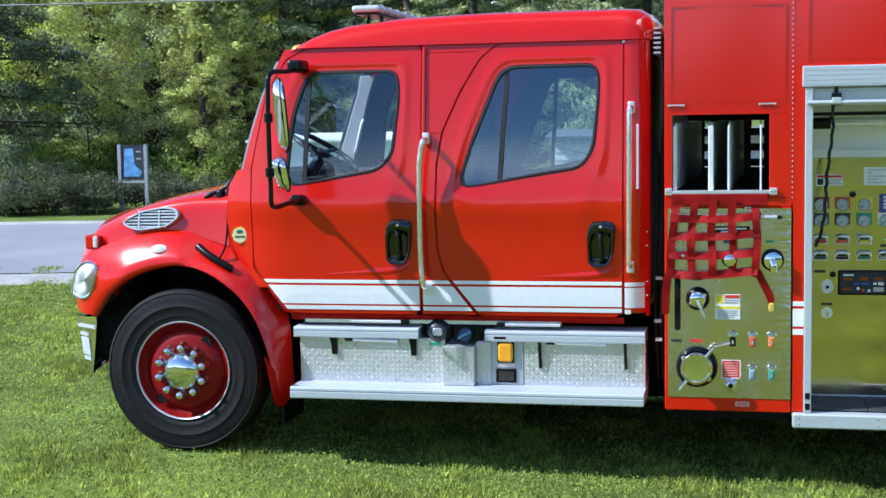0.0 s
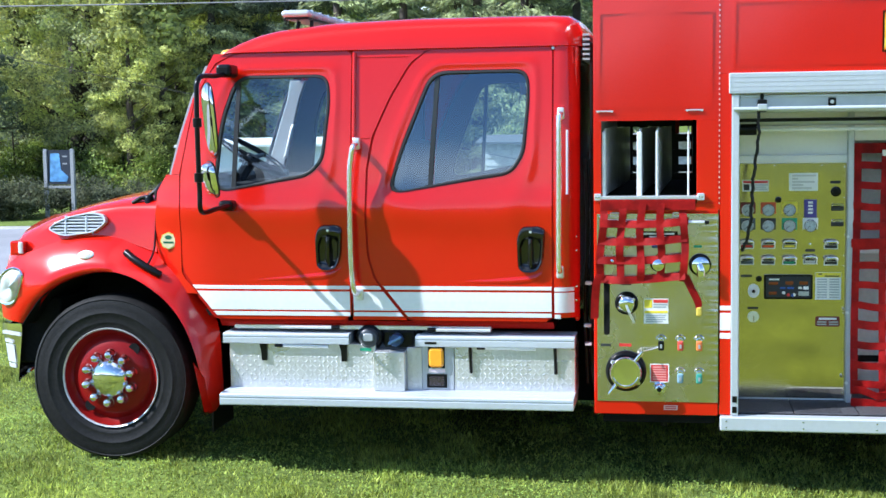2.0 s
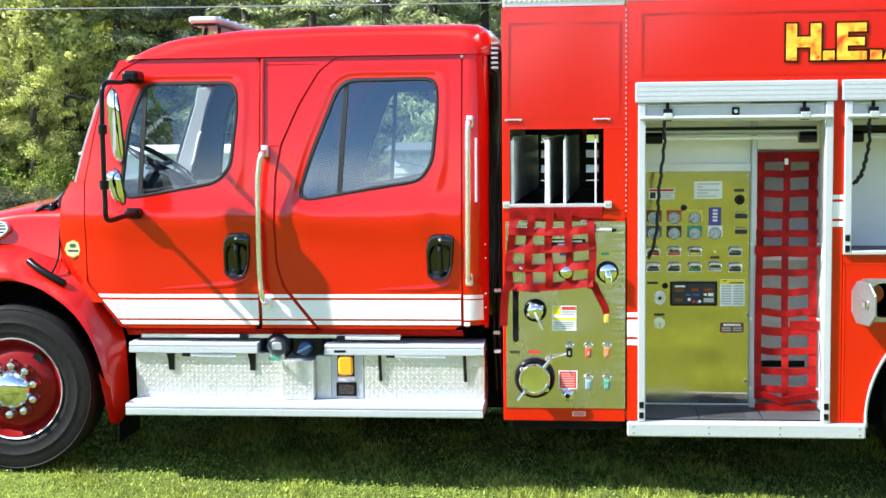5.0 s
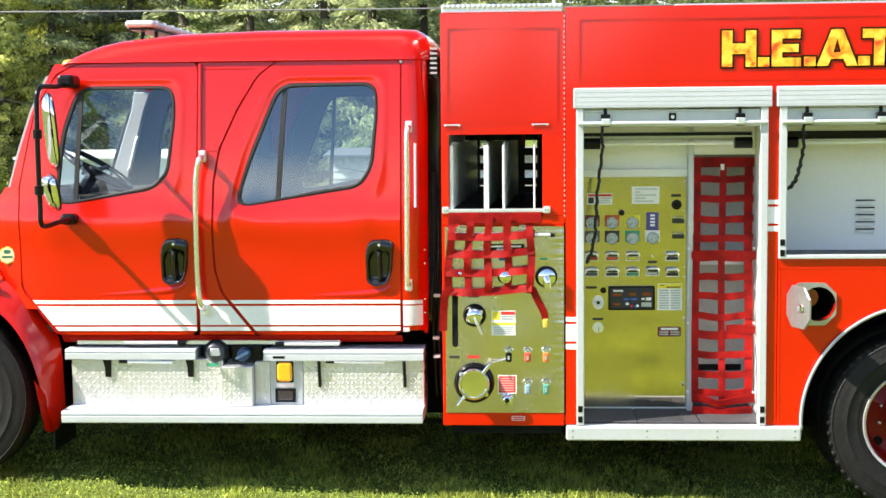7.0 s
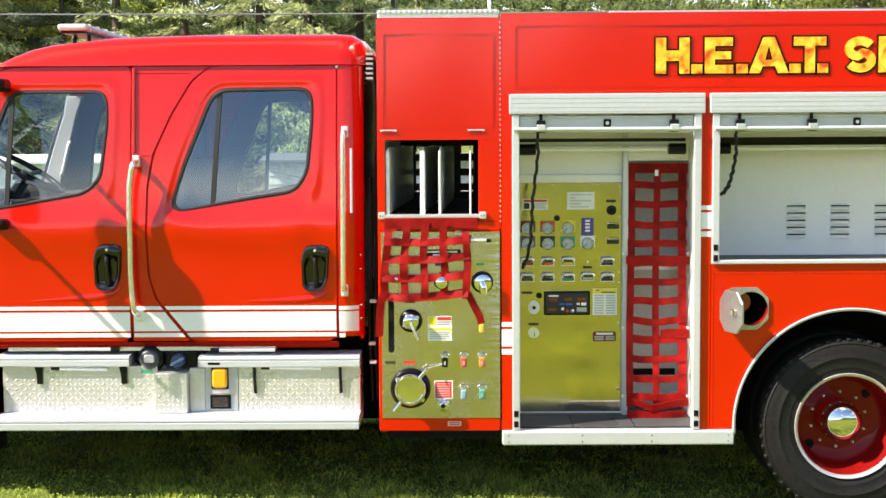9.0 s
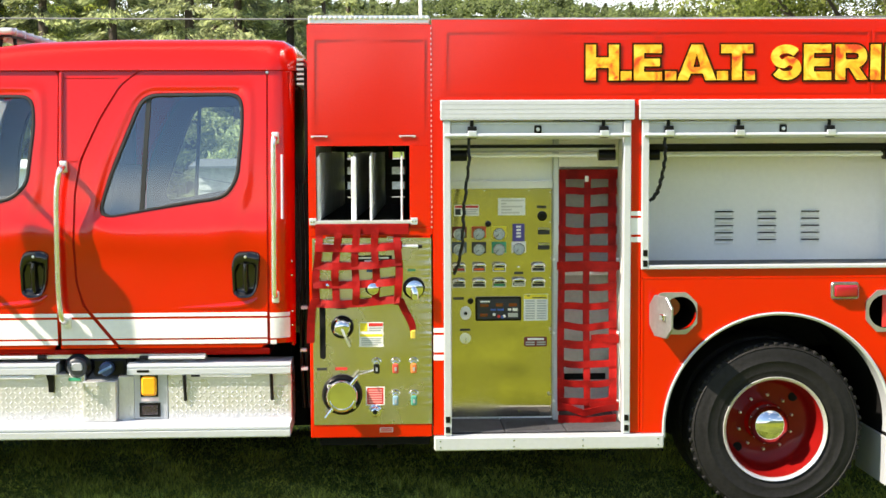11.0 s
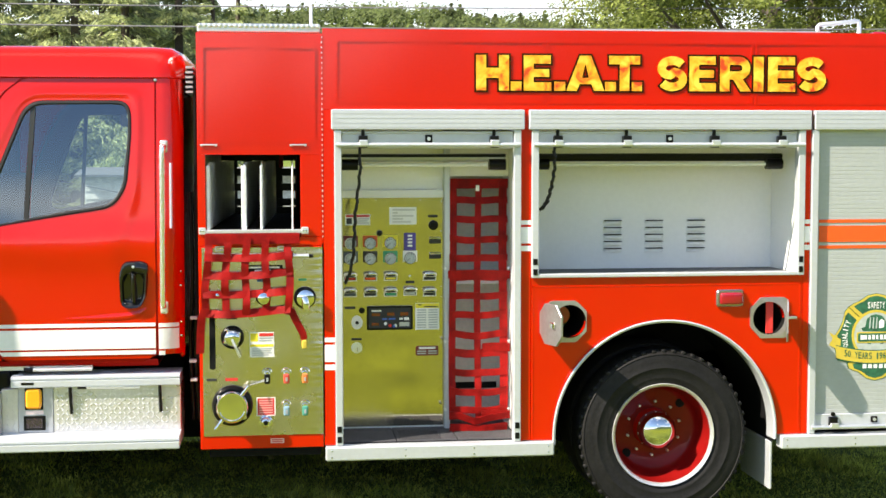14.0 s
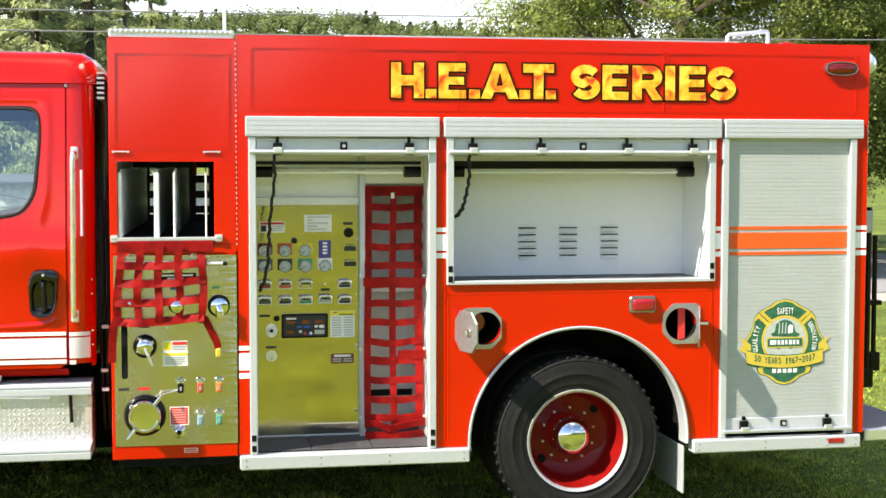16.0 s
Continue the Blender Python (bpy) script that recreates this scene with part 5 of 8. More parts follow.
# the seam rail beside the pillar
part("pillar_rail", tube([flank_at((-2.118, z), False, -0.004) for z in np.linspace(2.10, 2.59, 6)], 0.012, 8), RED, engine, smooth=True)
part("corner_rail", tube([flank_at((-0.862, z), False, -0.004) for z in np.linspace(1.75, 2.12, 6)], 0.009, 8), ALU, engine, smooth=True)
part("seam_screw", lathe([(0.01, 0.0), (0.008, -0.006), (0.0, -0.007)], flank_at((-0.945, 2.592), False), 10), ALU, engine)


MIRROR_GLASS = material("mirror_glass", (0.10, 0.105, 0.105), 0.22, 1.0)
FAR_MIRROR = material("far_mirror_grey", (0.17, 0.19, 0.19), 0.6, spec=0.1)


def mirror(far):
    f = other if far else (lambda y: y)
    m = part("side_mirror", tube(smooth_line([(-2.86, f(0.04), 2.485), (-2.88, f(-0.15), 2.46), (-2.905, f(-0.38), 2.440), (-2.912, f(-0.41), 2.30), (-2.912, f(-0.41), 2.0), (-2.909, f(-0.41), 1.80), (-2.905, f(-0.395), 1.685), (-2.88, f(-0.2), 1.690), (-2.86, f(0.02), 1.70)], 40), 0.0145, 10), BLACK, engine, "black mirror arm with chrome-backed mirrors", smooth=True)
    part("bracket", box(-2.915, -2.82, min(f(-0.06), f(0.10)), max(f(-0.06), f(0.10)), 2.455, 2.530, 0.02, seg=2), BLACK, m)
    part("bracket", box(-2.930, -2.84, min(f(-0.035), f(0.06)), max(f(-0.035), f(0.06)), 1.664, 1.728, 0.02, seg=2), BLACK, m)
    for z in (2.19, 1.88):
        part("clamp", lathe([(0.0, -0.03), (0.026, -0.025), (0.026, 0.025), (0.0, 0.03)], (-2.912, f(-0.41), z), 12, "z"), BLACK, m, smooth=True)
    for z0, z1, w, belly in ((1.99, 2.415, 0.105, 0.035), (1.765, 1.965, 0.105, 0.055)):
        # a shell with its glass to the rear
        rows = []
        for v in 0.5 - 0.5 * np.cos(np.pi * np.linspace(0, 1, 17)):
            z = z0 + (z1 - z0) * v
            wid = w * (max(0.0, 1 - abs(2 * v - 1) ** 5)) ** 0.5 + 0.001
            dep = belly * (max(0.0, 1 - abs(2 * v - 1) ** 5)) ** 0.6 + 0.001
            rows.append([(-2.866 - dep * math.sin(math.pi * k / 12) + 0.035 * (0.5 - v), f(-0.305 + wid * math.cos(math.pi * k / 12)), z) for k in range(13)])
        turn = Matrix.Rotation(radians(-48 if far else 33), 3, "Z")
        hub = Vector((-2.866, f(-0.305), 0))
        rows = [[tuple(hub + turn @ (Vector(p) - hub)) for p in r] for r in rows]
        part("mirror_shell", sheet(rows, thick=0.004), (FAR_MIRROR if far else CHROME), m, smooth=True)
        back = [[(r[0][0] + (r[-1][0] - r[0][0]) * u, r[0][1] + (r[-1][1] - r[0][1]) * u, r[0][2]) for u in np.linspace(0, 1, 5)] for r in rows]
        part("mirror_glass", sheet(back, thick=0.003), FAR_MIRROR if far else MIRROR_GLASS, m, smooth=True)
        part("mirror_edge", tube([r[0] for r in back] + [r[-1] for r in reversed(back)], 0.006, 6, closed=True), BLACK, m, smooth=True)
    return m


mirror(False)
# the far pair is swung further back
mirror(True).location.x = 0.44

# roof: light bar and marker lamps
bar = part("light_bar", box(-2.62, -2.44, 0.34, other(0.34), 2.826, 2.868, 0.018, seg=3), ALU_PAINT, engine, "white emergency light bar on the cab roof")
# a black sheet paints the dark gap below the bar
part("bar_gap_shade", box(-2.605, -2.455, 0.36, other(0.36), 2.812, 2.826, 0.004), BLACK, bar)
part("bar_foot", tube([(-2.57, 0.5, 2.72), (-2.55, 0.5, 2.81)], 0.012, 8), BLACK, bar)
part("bar_foot", tube([(-2.47, 0.5, 2.74), (-2.47, 0.5, 2.82)], 0.012, 8), BLACK, bar)
first = part("bar_divider", box(-2.622, -2.438, 0.0, 0.008, 2.824, 2.870, 0), ALU, bar)
first.matrix_basis = pose(0, 0.42, 0)
for k in range(1, 9):
    again(first, pose(0, 0.42 + 0.2 * k, 0))
for y in (0.32, 0.75, MID, other(0.75), other(0.32)):
    bm = lathe([(0.048, 0.0), (0.046, 0.02), (0.032, 0.040), (0.0, 0.048)], (-2.90 - 0.12 * (1 - ((y - MID) / MID) ** 2), y, 2.578 + 0.03 * (1 - ((y - MID) / MID) ** 2)), 20, "z")
    part("marker_lamp", bm, AMBER, engine, "amber roof marker lamp", smooth=True)

# bonnet fittings
vent_o = spread(rounded([(-4.135, 1.545), (-4.02, 1.495), (-3.80, 1.522), (-3.722, 1.585), (-3.740, 1.632), (-3.82, 1.648), (-3.98, 1.622)], 0.05, 5), 48)
lean = Matrix.Translation((-3.93, 0.212, 1.565)) @ Matrix.Rotation(radians(-8), 4, "X") @ Matrix.Rotation(radians(-4), 4, "Z") @ Matrix.Translation((3.93, 0, -1.565))
vi = [(-3.93 + (x + 3.93) * 0.94, 1.568 + (z - 1.568) * 0.87) for x, z in vent_o]
bm = ring_plate(vent_o, vi, -0.02, 0.02)
bm.transform(lean)
vent = part("bonnet_vent", bm, ALU_PAINT, bonnet, "chrome bonnet vent grille")
bm = slab(vi, 0.0, 0.012)
bm.transform(lean)
part("vent_back", bm, material("vent_mesh", (0.13, 0.13, 0.135), 0.6, grain=0.3, grain_scale=200), vent)
bm = bmesh.new()
for z in (1.520, 1.540, 1.560, 1.580, 1.600, 1.618):
    xs_ = [p[0] for p in by_angle(vi, (-3.93, 1.568), 90) if abs(p[1] - z) < 0.014]
    if len(xs_) > 1:
        box(min(xs_), max(xs_), -0.015, 0.0, z - 0.0045, z + 0.0045, 0.002, bm)
for x in (-4.0, -3.86):
    box(x - 0.006, x + 0.006, -0.018, 0.002, 1.510, 1.625, 0.002, bm)
bm.transform(lean)
part("vent_slat", bm, ALU_PAINT, vent)
lamp_o = spread(rounded([(-4.500, 1.105), (-4.43, 1.062), (-4.350, 1.080), (-4.285, 1.19), (-4.270, 1.285), (-4.36, 1.305), (-4.455, 1.25)], 0.04, 5), 40)
rows = []
for u, dy in ((1.0, 0.03), (0.97, -0.005), (0.8, -0.022), (0.5, -0.034), (0.1, -0.038)):
    rows.append([(-4.36 + (x + 4.36) * u, 0.160 + dy + (-4.30 - x) * 0.42, 1.185 + (z - 1.185) * u) for x, z in lamp_o])
part("headlamp", sheet(rows, close=True), CLEAR, engine, "clear glass headlamp", smooth=True)
part("headlamp_rim", tube([(x, 0.155 + (-4.30 - x) * 0.42, z) for x, z in lamp_o], 0.009, 6, closed=True), CHROME, engine, smooth=True)
p = part("side_lamp", box(-4.395, -4.30, 0.235, 0.33, 1.375, 1.465, 0.012, seg=2), RED, engine, "small side lamp on the wing")
part("lamp_lens", box(-4.335, -4.303, 0.222, 0.24, 1.385, 1.460, 0.008, seg=2), CLEAR, p)
p = part("wing_lamp", lathe([(1.0, 0.01), (1.0, -0.004), (0.85, -0.010), (0.4, -0.013), (0.0, -0.014)], (0, 0, 0), 28), PAPER, engine, "white oval badge lamp on the wing", smooth=True)
p.matrix_basis = Matrix.Translation((-3.826, 0.096, 1.392)) @ Matrix.Rotation(radians(-38), 4, "X") @ Matrix.Diagonal((0.052, 1, 0.030, 1))
part("lamp_mark", lathe([(0.52, -0.0135), (0.50, -0.0155), (0.0, -0.016)], (0, 0, 0), 20), PLATE_GREY, p)
bm = tube([(-3.575, 0.12, 1.405), (-3.52, 0.085, 1.372), (-3.44, 0.06, 1.330), (-3.36, 0.052, 1.288), (-3.335, 0.06, 1.272)], 0.024, 8)
part("bonnet_latch", bm, BLACK, engine, "black rubber bonnet latch", smooth=True)
part("bonnet_seam", tube(smooth_line([(-3.396, 0.43, 1.770), (-3.396, 0.30, 1.740), (-3.396, 0.232, 1.714), (-3.396, 0.196, 1.68), (-3.397, 0.172, 1.60), (-3.398, 0.145, 1.46), (-3.40, 0.09, 1.38), (-3.45, 0.07, 1.30), (-3.50, 0.048, 1.252)], 30), 0.006, 6), BLACK, engine, smooth=True)
# wiper
part("wiper", tube([(-3.575, 0.25, 1.700), (-3.52, 0.25, 1.730), (-3.474, 0.26, 1.738), (-3.43, 0.27, 1.775), (-3.398, 0.28, 1.812), (-3.30, 0.40, 1.90)], 0.014, 6), BLACK, engine, "black wiper arm", smooth=True)
part("wiper_pivot", lathe([(0.03, -0.03), (0.03, 0.02), (0.02, 0.035), (0.0, 0.037)], (-3.47, 0.26, 1.715), 14, "z"), BLACK, engine, smooth=True)
# plaque beside the front door
def badge(cx, cz, s, y, parent, name, label):
    """A green and gold fire-service crest."""
    at = lambda pts: [(cx + s * x, cz + s * z) for x, z in pts]
    top = [(-0.25, 0.36), (-0.65, 0.70), (-0.52, 0.78), (-0.38, 0.84), (-0.20, 0.96), (0, 1.0), (0.20, 0.96), (0.38, 0.84), (0.52, 0.78), (0.65, 0.70), (0.25, 0.36)]
    side = [(0.25, 0.33), (0.66, 0.69), (0.75, 0.58), (0.79, 0.38), (0.87, 0.20), (0.97, 0.05), (0.97, -0.24), (0.90, -0.50), (0.60, -0.56), (0.34, -0.30)]
    foot_ = [(0.24, -0.40), (0.66, -0.60), (0.62, -0.72), (0.40, -0.80), (0.20, -0.95), (0, -1.0), (-0.20, -0.95), (-0.40, -0.80), (-0.62, -0.72), (-0.66, -0.60), (-0.24, -0.40)]
    b = None
    for arm in (top, side, [(-x, z) for x, z in reversed(side)], foot_):
        mx, mz = sum(p[0] for p in arm) / len(arm), sum(p[1] for p in arm) / len(arm)
        swell = lambda k: at([(mx + (x - mx) * k, mz + (z - mz) * k) for x, z in arm])
        gold = part(name if b is None else "gold_arm", slab(swell(1.0), y - 0.0012, y), GOLD, b or parent, label if b is None else "")
        b = b or gold
        part("dark_outline", slab(swell(1.05), y - 0.0006, y + 0.0004), GREEN_D, b)
        part("green_field", slab(swell(0.82), y - 0.0020, y - 0.0012), GREEN_D, b)
    y -= 0.0020
    part("gold_ring", ring_plate(arc(cx, cz + 0.05 * s, 0.58 * s, 0, 360, 40)[:-1], arc(cx, cz + 0.05 * s, 0.52 * s, 0, 360, 40)[:-1], y - 0.0010, y), GOLD, b)
    part("centre_field", slab(arc(cx, cz + 0.05 * s, 0.52 * s, 0, 360, 40)[:-1], y - 0.0008, y), CENTRE, b)
    h = y - 0.0008
    part("helmet", slab(at([(-0.36, 0.20), (-0.26, 0.24), (-0.22, 0.42), (-0.12, 0.50), (0.0, 0.53), (0.14, 0.49), (0.22, 0.40), (0.26, 0.24), (0.38, 0.18), (0.30, 0.12), (-0.30, 0.14)]), h - 0.0008, h), GREEN_D, b)
    for x0 in (-0.17, -0.09, -0.01):
        part("helmet_rib", slab(at([(x0, 0.20), (x0 + 0.035, 0.20), (x0 + 0.045, 0.46), (x0 + 0.02, 0.46)]), h - 0.0014, h - 0.0008), CENTRE, b)
    part("helmet_shield", slab(at([(0.07, 0.20), (0.19, 0.22), (0.20, 0.38), (0.12, 0.42), (0.07, 0.36)]), h - 0.0014, h - 0.0008), PAPER, b)
    for sg in (-1, 1):
        part("tool_shaft", slab(at([(sg * 0.10, -0.16), (sg * 0.16, -0.16), (sg * 0.46, 0.02), (sg * 0.43, 0.06)]), h - 0.0008, h), GREEN_D, b)
    part("name_bar", slab(at(rounded([(-0.46, -0.13), (0.46, -0.13), (0.46, 0.12), (-0.46, 0.12)], 0.05)), h - 0.0018, h), GOLD, b)
    part("name_field", slab(at(rounded([(-0.43, -0.10), (0.43, -0.10), (0.43, 0.09), (-0.43, 0.09)], 0.04)), h - 0.0026, h - 0.0018), GREEN_D, b)
    for k, w in enumerate((0.10, 0.06, 0.06, 0.06, 0.05, 0.07, 0.06, 0.06)):
        x0 = -0.37 + 0.094 * k
        part("text_bar", slab(at([(x0, -0.055), (x0 + w, -0.055), (x0 + w, 0.05), (x0, 0.05)]), h - 0.0034, h - 0.0026), PAPER, b)
    arch_ = lambda x: -0.20 - 0.14 * (1 - (x / 0.98) ** 2)
    for sg in (-1, 1):
        part("ribbon_tail", slab(at([(sg * 0.84, -0.04), (sg * 1.13, 0.14), (sg * 1.03, -0.02), (sg * 1.12, -0.17), (sg * 0.84, -0.30)]), h - 0.0012, h), GOLD, b)
    rib = [(x, arch_(x) + 0.02) for x in np.linspace(-0.95, 0.95, 15)]
    part("ribbon_edge", slab(at([(x, z + 0.022) for x, z in rib] + [(x, z - 0.302) for x, z in reversed(rib)]), h - 0.0022, h), GREEN_D, b)
    part("ribbon", slab(at(rib + [(x, z - 0.28) for x, z in reversed(rib)]), h - 0.0030, h - 0.0022), GOLD, b)
    for x0 in (-0.30, -0.17, -0.04, 0.09, 0.22):
        part("text_bar", slab(at([(x0, -0.72), (x0 + 0.09, -0.72), (x0 + 0.09, -0.62), (x0, -0.62)]), y - 0.0014, y), PAPER, b)
    return b


CENTRE = material("crest_centre", (0.42, 0.47, 0.44), 0.5, grain=0.1)
o = [(-3.296 + 0.051 * math.cos(a) * (1 + 0.035 * math.cos(8 * a)), 1.478 + 0.051 * math.sin(a) * (1 + 0.035 * math.cos(8 * a))) for a in np.linspace(0, 6.283, 41)[:-1]]
p = part("plaque", slab(o, 0.106, 0.13), GOLD, engine, "small cream and gold round plaque")
part("plaque_ring", slab([(-3.296 + (x + 3.296) * 0.88, 1.478 + (z - 1.478) * 0.88) for x, z in o], 0.1045, 0.106), material("cream_enamel", (0.72, 0.62, 0.36), 0.45, grain=0.05), p)
part("plaque_field", slab([(-3.296 + (x + 3.296) * 0.42, 1.499 + (z - 1.478) * 0.24) for x, z in o], 0.103, 0.1045), GREEN_D, p)
part("text_bar", box(-3.328, -3.264, 0.103, 0.1045, 1.462, 1.474, 0), GREEN_D, p)
# bumper tape
for pts in ([(-4.470, 0.897), (-4.350, 0.880), (-4.350, 0.858), (-4.470, 0.876)], [(-4.455, 0.845), (-4.404, 0.832), (-4.402, 0.812), (-4.453, 0.824)], [(-4.450, 0.812), (-4.396, 0.800), (-4.386, 0.690), (-4.437, 0.700)], [(-4.434, 0.690), (-4.387, 0.680), (-4.385, 0.652), (-4.428, 0.664)]):
    part("bumper_tape", slab(pts, 0.2400, 0.2435), STRIPE, bumper)

# ---- steps under the cab ----
def tread_pattern(x0, x1, z0, z1, y, pitch=0.026):
    """Raised lozenges of tread plate, turned by turns."""
    v, f = [], []
    nx, nz = int((x1 - x0) / pitch), int((z1 - z0) / pitch)
    for i in range(nx):
        for j in range(nz):
            cx, cz = x0 + (i + 0.5) * (x1 - x0) / nx, z0 + (j + 0.5) * (z1 - z0) / nz
            a = radians(45 if (i + j) % 2 else -45)
            dx, dz = math.cos(a), math.sin(a)
            l, w = 0.0140, 0.0052
            k = len(v)
            v += [(cx - dx * l, y, cz - dz * l), (cx + dz * w, y, cz - dx * w), (cx + dx * l, y, cz + dz * l), (cx - dz * w, y, cz + dx * w),
                  (cx - dx * l * 0.55, y - 0.0036, cz - dz * l * 0.55), (cx + dx * l * 0.55, y - 0.0036, cz + dz * l * 0.55)]
            f += [(k, k + 1, k + 5, k + 4), (k + 1, k + 2, k + 5), (k + 2, k + 3, k + 4, k + 5), (k + 3, k, k + 4)]
    me = bpy.data.meshes.new("tread_pattern")
    me.from_pydata(v, [], f)
    bm = bmesh.new()
    bm.from_mesh(me)
    bpy.data.meshes.remove(me)
    return bm


def tread_box(name, x0, x1, y0, y1, z0, z1, label=""):
    b = part(name, box(x0, x1, y0, y1, z0, z1, 0.004), TREAD, engine, label)
    part("tread_pattern", tread_pattern(x0 + 0.012, x1 - 0.012, z0 + 0.010, z1 - 0.010, y0 + 0.0005), TREAD, b)
    return b


def step(x0, x1, y0, y1, z0, z1, name, label):
    """An extruded step with a grooved tread and nosing."""
    h = z1 - z0
    prof = [(y0 + 0.004, z0), (y0, z0 + 0.006), (y0, z0 + h * 0.55), (y0 + 0.006, z0 + h * 0.6), (y0 + 0.006, z0 + h * 0.66), (y0 + 0.001, z0 + h * 0.72), (y0 + 0.002, z1 - 0.008), (y0 + 0.012, z1)]
    for k in range(1, 7):
        yy = y0 + 0.012 + (y1 - y0 - 0.03) * k / 7
        prof += [(yy - 0.006, z1), (yy - 0.004, z1 - 0.004), (yy + 0.004, z1 - 0.004), (yy + 0.006, z1)]
    prof += [(y1, z1), (y1, z0)]
    bm = bmesh.new()
    a = [bm.verts.new((x0, y, z)) for y, z in prof]
    b = [bm.verts.new((x1, y, z)) for y, z in prof]
    for k in range(len(prof)):
        j = (k + 1) % len(prof)
        bm.faces.new((a[k], a[j], b[j], b[k]))
    bm.faces.new(a), bm.faces.new(b)
    return part(name, bm, ALU_PAINT, engine, label)


step(-2.921, -0.821, -0.130, 0.30, 0.519, 0.588, "lower_step", "bright aluminium lower step")
step(-2.949, -2.17, 0.05, 0.31, 0.86, 0.924, "upper_step", "bright aluminium upper step")
step(-1.766, -0.825, 0.05, 0.31, 0.852, 0.916, "upper_step", "bright aluminium upper step")
tread_box("step_box", -2.92, -2.014, 0.085, 0.40, 0.56, 0.858, "diamond tread-plate step box")
tread_box("filler_box", -2.014, -1.826, 0.015, 0.40, 0.589, 0.824, "diamond tread-plate filler box")
tread_box("step_box", -1.825, -1.731, 0.085, 0.40, 0.56, 0.842, "diamond tread-plate step box")
tread_box("step_box", -1.539, -0.823, 0.085, 0.40, 0.56, 0.85, "diamond tread-plate step box")
lp = part("lamp_plate", box(-1.731, -1.54, 0.082, 0.12, 0.589, 0.85, 0.002), PLATE_GREY, engine, "grey metal plate with a lamp and socket")
part("warning_lamp", slab(rounded([(-1.689, 0.728), (-1.6, 0.728), (-1.6, 0.844), (-1.689, 0.844)], 0.025), 0.055, 0.082, 0.012), AMBER, lp, "amber warning lamp")
part("lamp_base", box(-1.695, -1.594, 0.075, 0.082, 0.722, 0.85, 0.002), BLACK, lp)
part("socket", box(-1.703, -1.582, 0.073, 0.082, 0.604, 0.686, 0.003), BLACK, lp, "black electrical socket")
part("socket_door", box(-1.687, -1.598, 0.069, 0.073, 0.618, 0.672, 0.003), material("dark_glass", (0.03, 0.02, 0.03), 0.2, coat=0.8, vary=0.3, vary_scale=40), lp)
part("text_bar", box(-1.692, -1.593, 0.0805, 0.082, 0.694, 0.716, 0), material("pink_label", (0.75, 0.62, 0.62), 0.5), lp)
part("step_label", box(-1.709, -1.639, 0.0485, 0.0505, 0.868, 0.882, 0), BLACK, engine)
part("step_rail", box(-2.896, -1.32, 0.12, 0.22, 0.941, 0.967, 0.003), ALU, engine, "aluminium rail under the doors")
for x in (-2.703, -2.208):
    part("step_bracket", slab([(x - 0.026, 0.858), (x + 0.022, 0.858), (x + 0.020, 0.755), (x - 0.012, 0.755), (x - 0.014, 0.812)], 0.070, 0.084), BLACK, engine)
for x in (-1.441, -0.94):
    part("step_strut", rod((x, 0.062, 0.852), (x + 0.004, 0.078, 0.696), 0.010, 8), BLACK, engine)
for x0, x1 in ((-2.579, -2.301), (-1.35, -1.053)):
    p = part("gas_strut", rod((x0, 0.072, 0.848), (x1, 0.072, 0.844), 0.011, 8), ALU, engine, smooth=True)
    part("strut_end", rod((x0 - 0.05, 0.072, 0.849), (x0, 0.072, 0.848), 0.013, 8), BLACK, p)
for x0, x1, z in ((-2.598, -2.281, 0.958), (-1.647, -1.32, 0.949)):
    p = part("gas_strut", rod((x0, 0.085, z), (x1, 0.085, z), 0.010, 8), ALU, engine, smooth=True)
    part("strut_end", rod((x1, 0.085, z), (x1 + 0.05, 0.085, z), 0.013, 8) if x0 < -2 else rod((x0 - 0.05, 0.085, z), (x0, 0.085, z), 0.013, 8), BLACK, p)
# tank and its two caps in the gap
tank = part("fuel_tank", rod((-2.133, 0.36, 0.79), (-1.746, 0.36, 0.79), 0.235, 28), material("tank_black", (0.012, 0.013, 0.015), 0.4, grain=0.3), engine, "black tank with filler caps", smooth=True)
part("filler_neck", lathe([(0.085, 0.22), (0.085, 0.13), (0.07, 0.115), (0.0, 0.113)], (-2.058, 0, 0.897), 24), BLACK, tank, smooth=True)
part("filler_cap", lathe([(0.058, 0.14), (0.058, 0.085), (0.050, 0.075), (0.034, 0.073), (0.0, 0.073)], (-2.058, 0, 0.895), 24), material("cap_slate", (0.05, 0.055, 0.062), 0.35, grain=0.1), tank, "dark grey filler cap", smooth=True)
part("cap_tab", slab(rounded([(-2.088, 0.880), (-2.022, 0.880), (-2.026, 0.925), (-2.084, 0.925)], 0.016), 0.062, 0.074, 0.004), PLATE_GREY, tank, "pale grey latch")
part("filler_body", box(-1.984, -1.781, 0.13, 0.37, 0.812, 0.946, 0.02, seg=2), BLACK, tank)
part("filler_cap", lathe([(0.040, 0.13), (0.040, 0.075), (0.034, 0.065), (0.0, 0.063)], (-1.89, 0, 0.885), 20), material("blue_cap", (0.03, 0.065, 0.16), 0.35), tank, "blue filler cap", smooth=True)
bm = box(-0.045, 0.045, 0.045, 0.067, -0.008, 0.008, 0.006)
bm.transform(pose(-1.89, 0, 0.887, 0, -28, 0))
part("cap_grip", bm, material("pale_blue_grip", (0.16, 0.28, 0.46), 0.3), tank)
part("tank_label", box(-2.108, -2.039, 0.082, 0.085, 0.818, 0.836, 0), GREEN_L, engine)
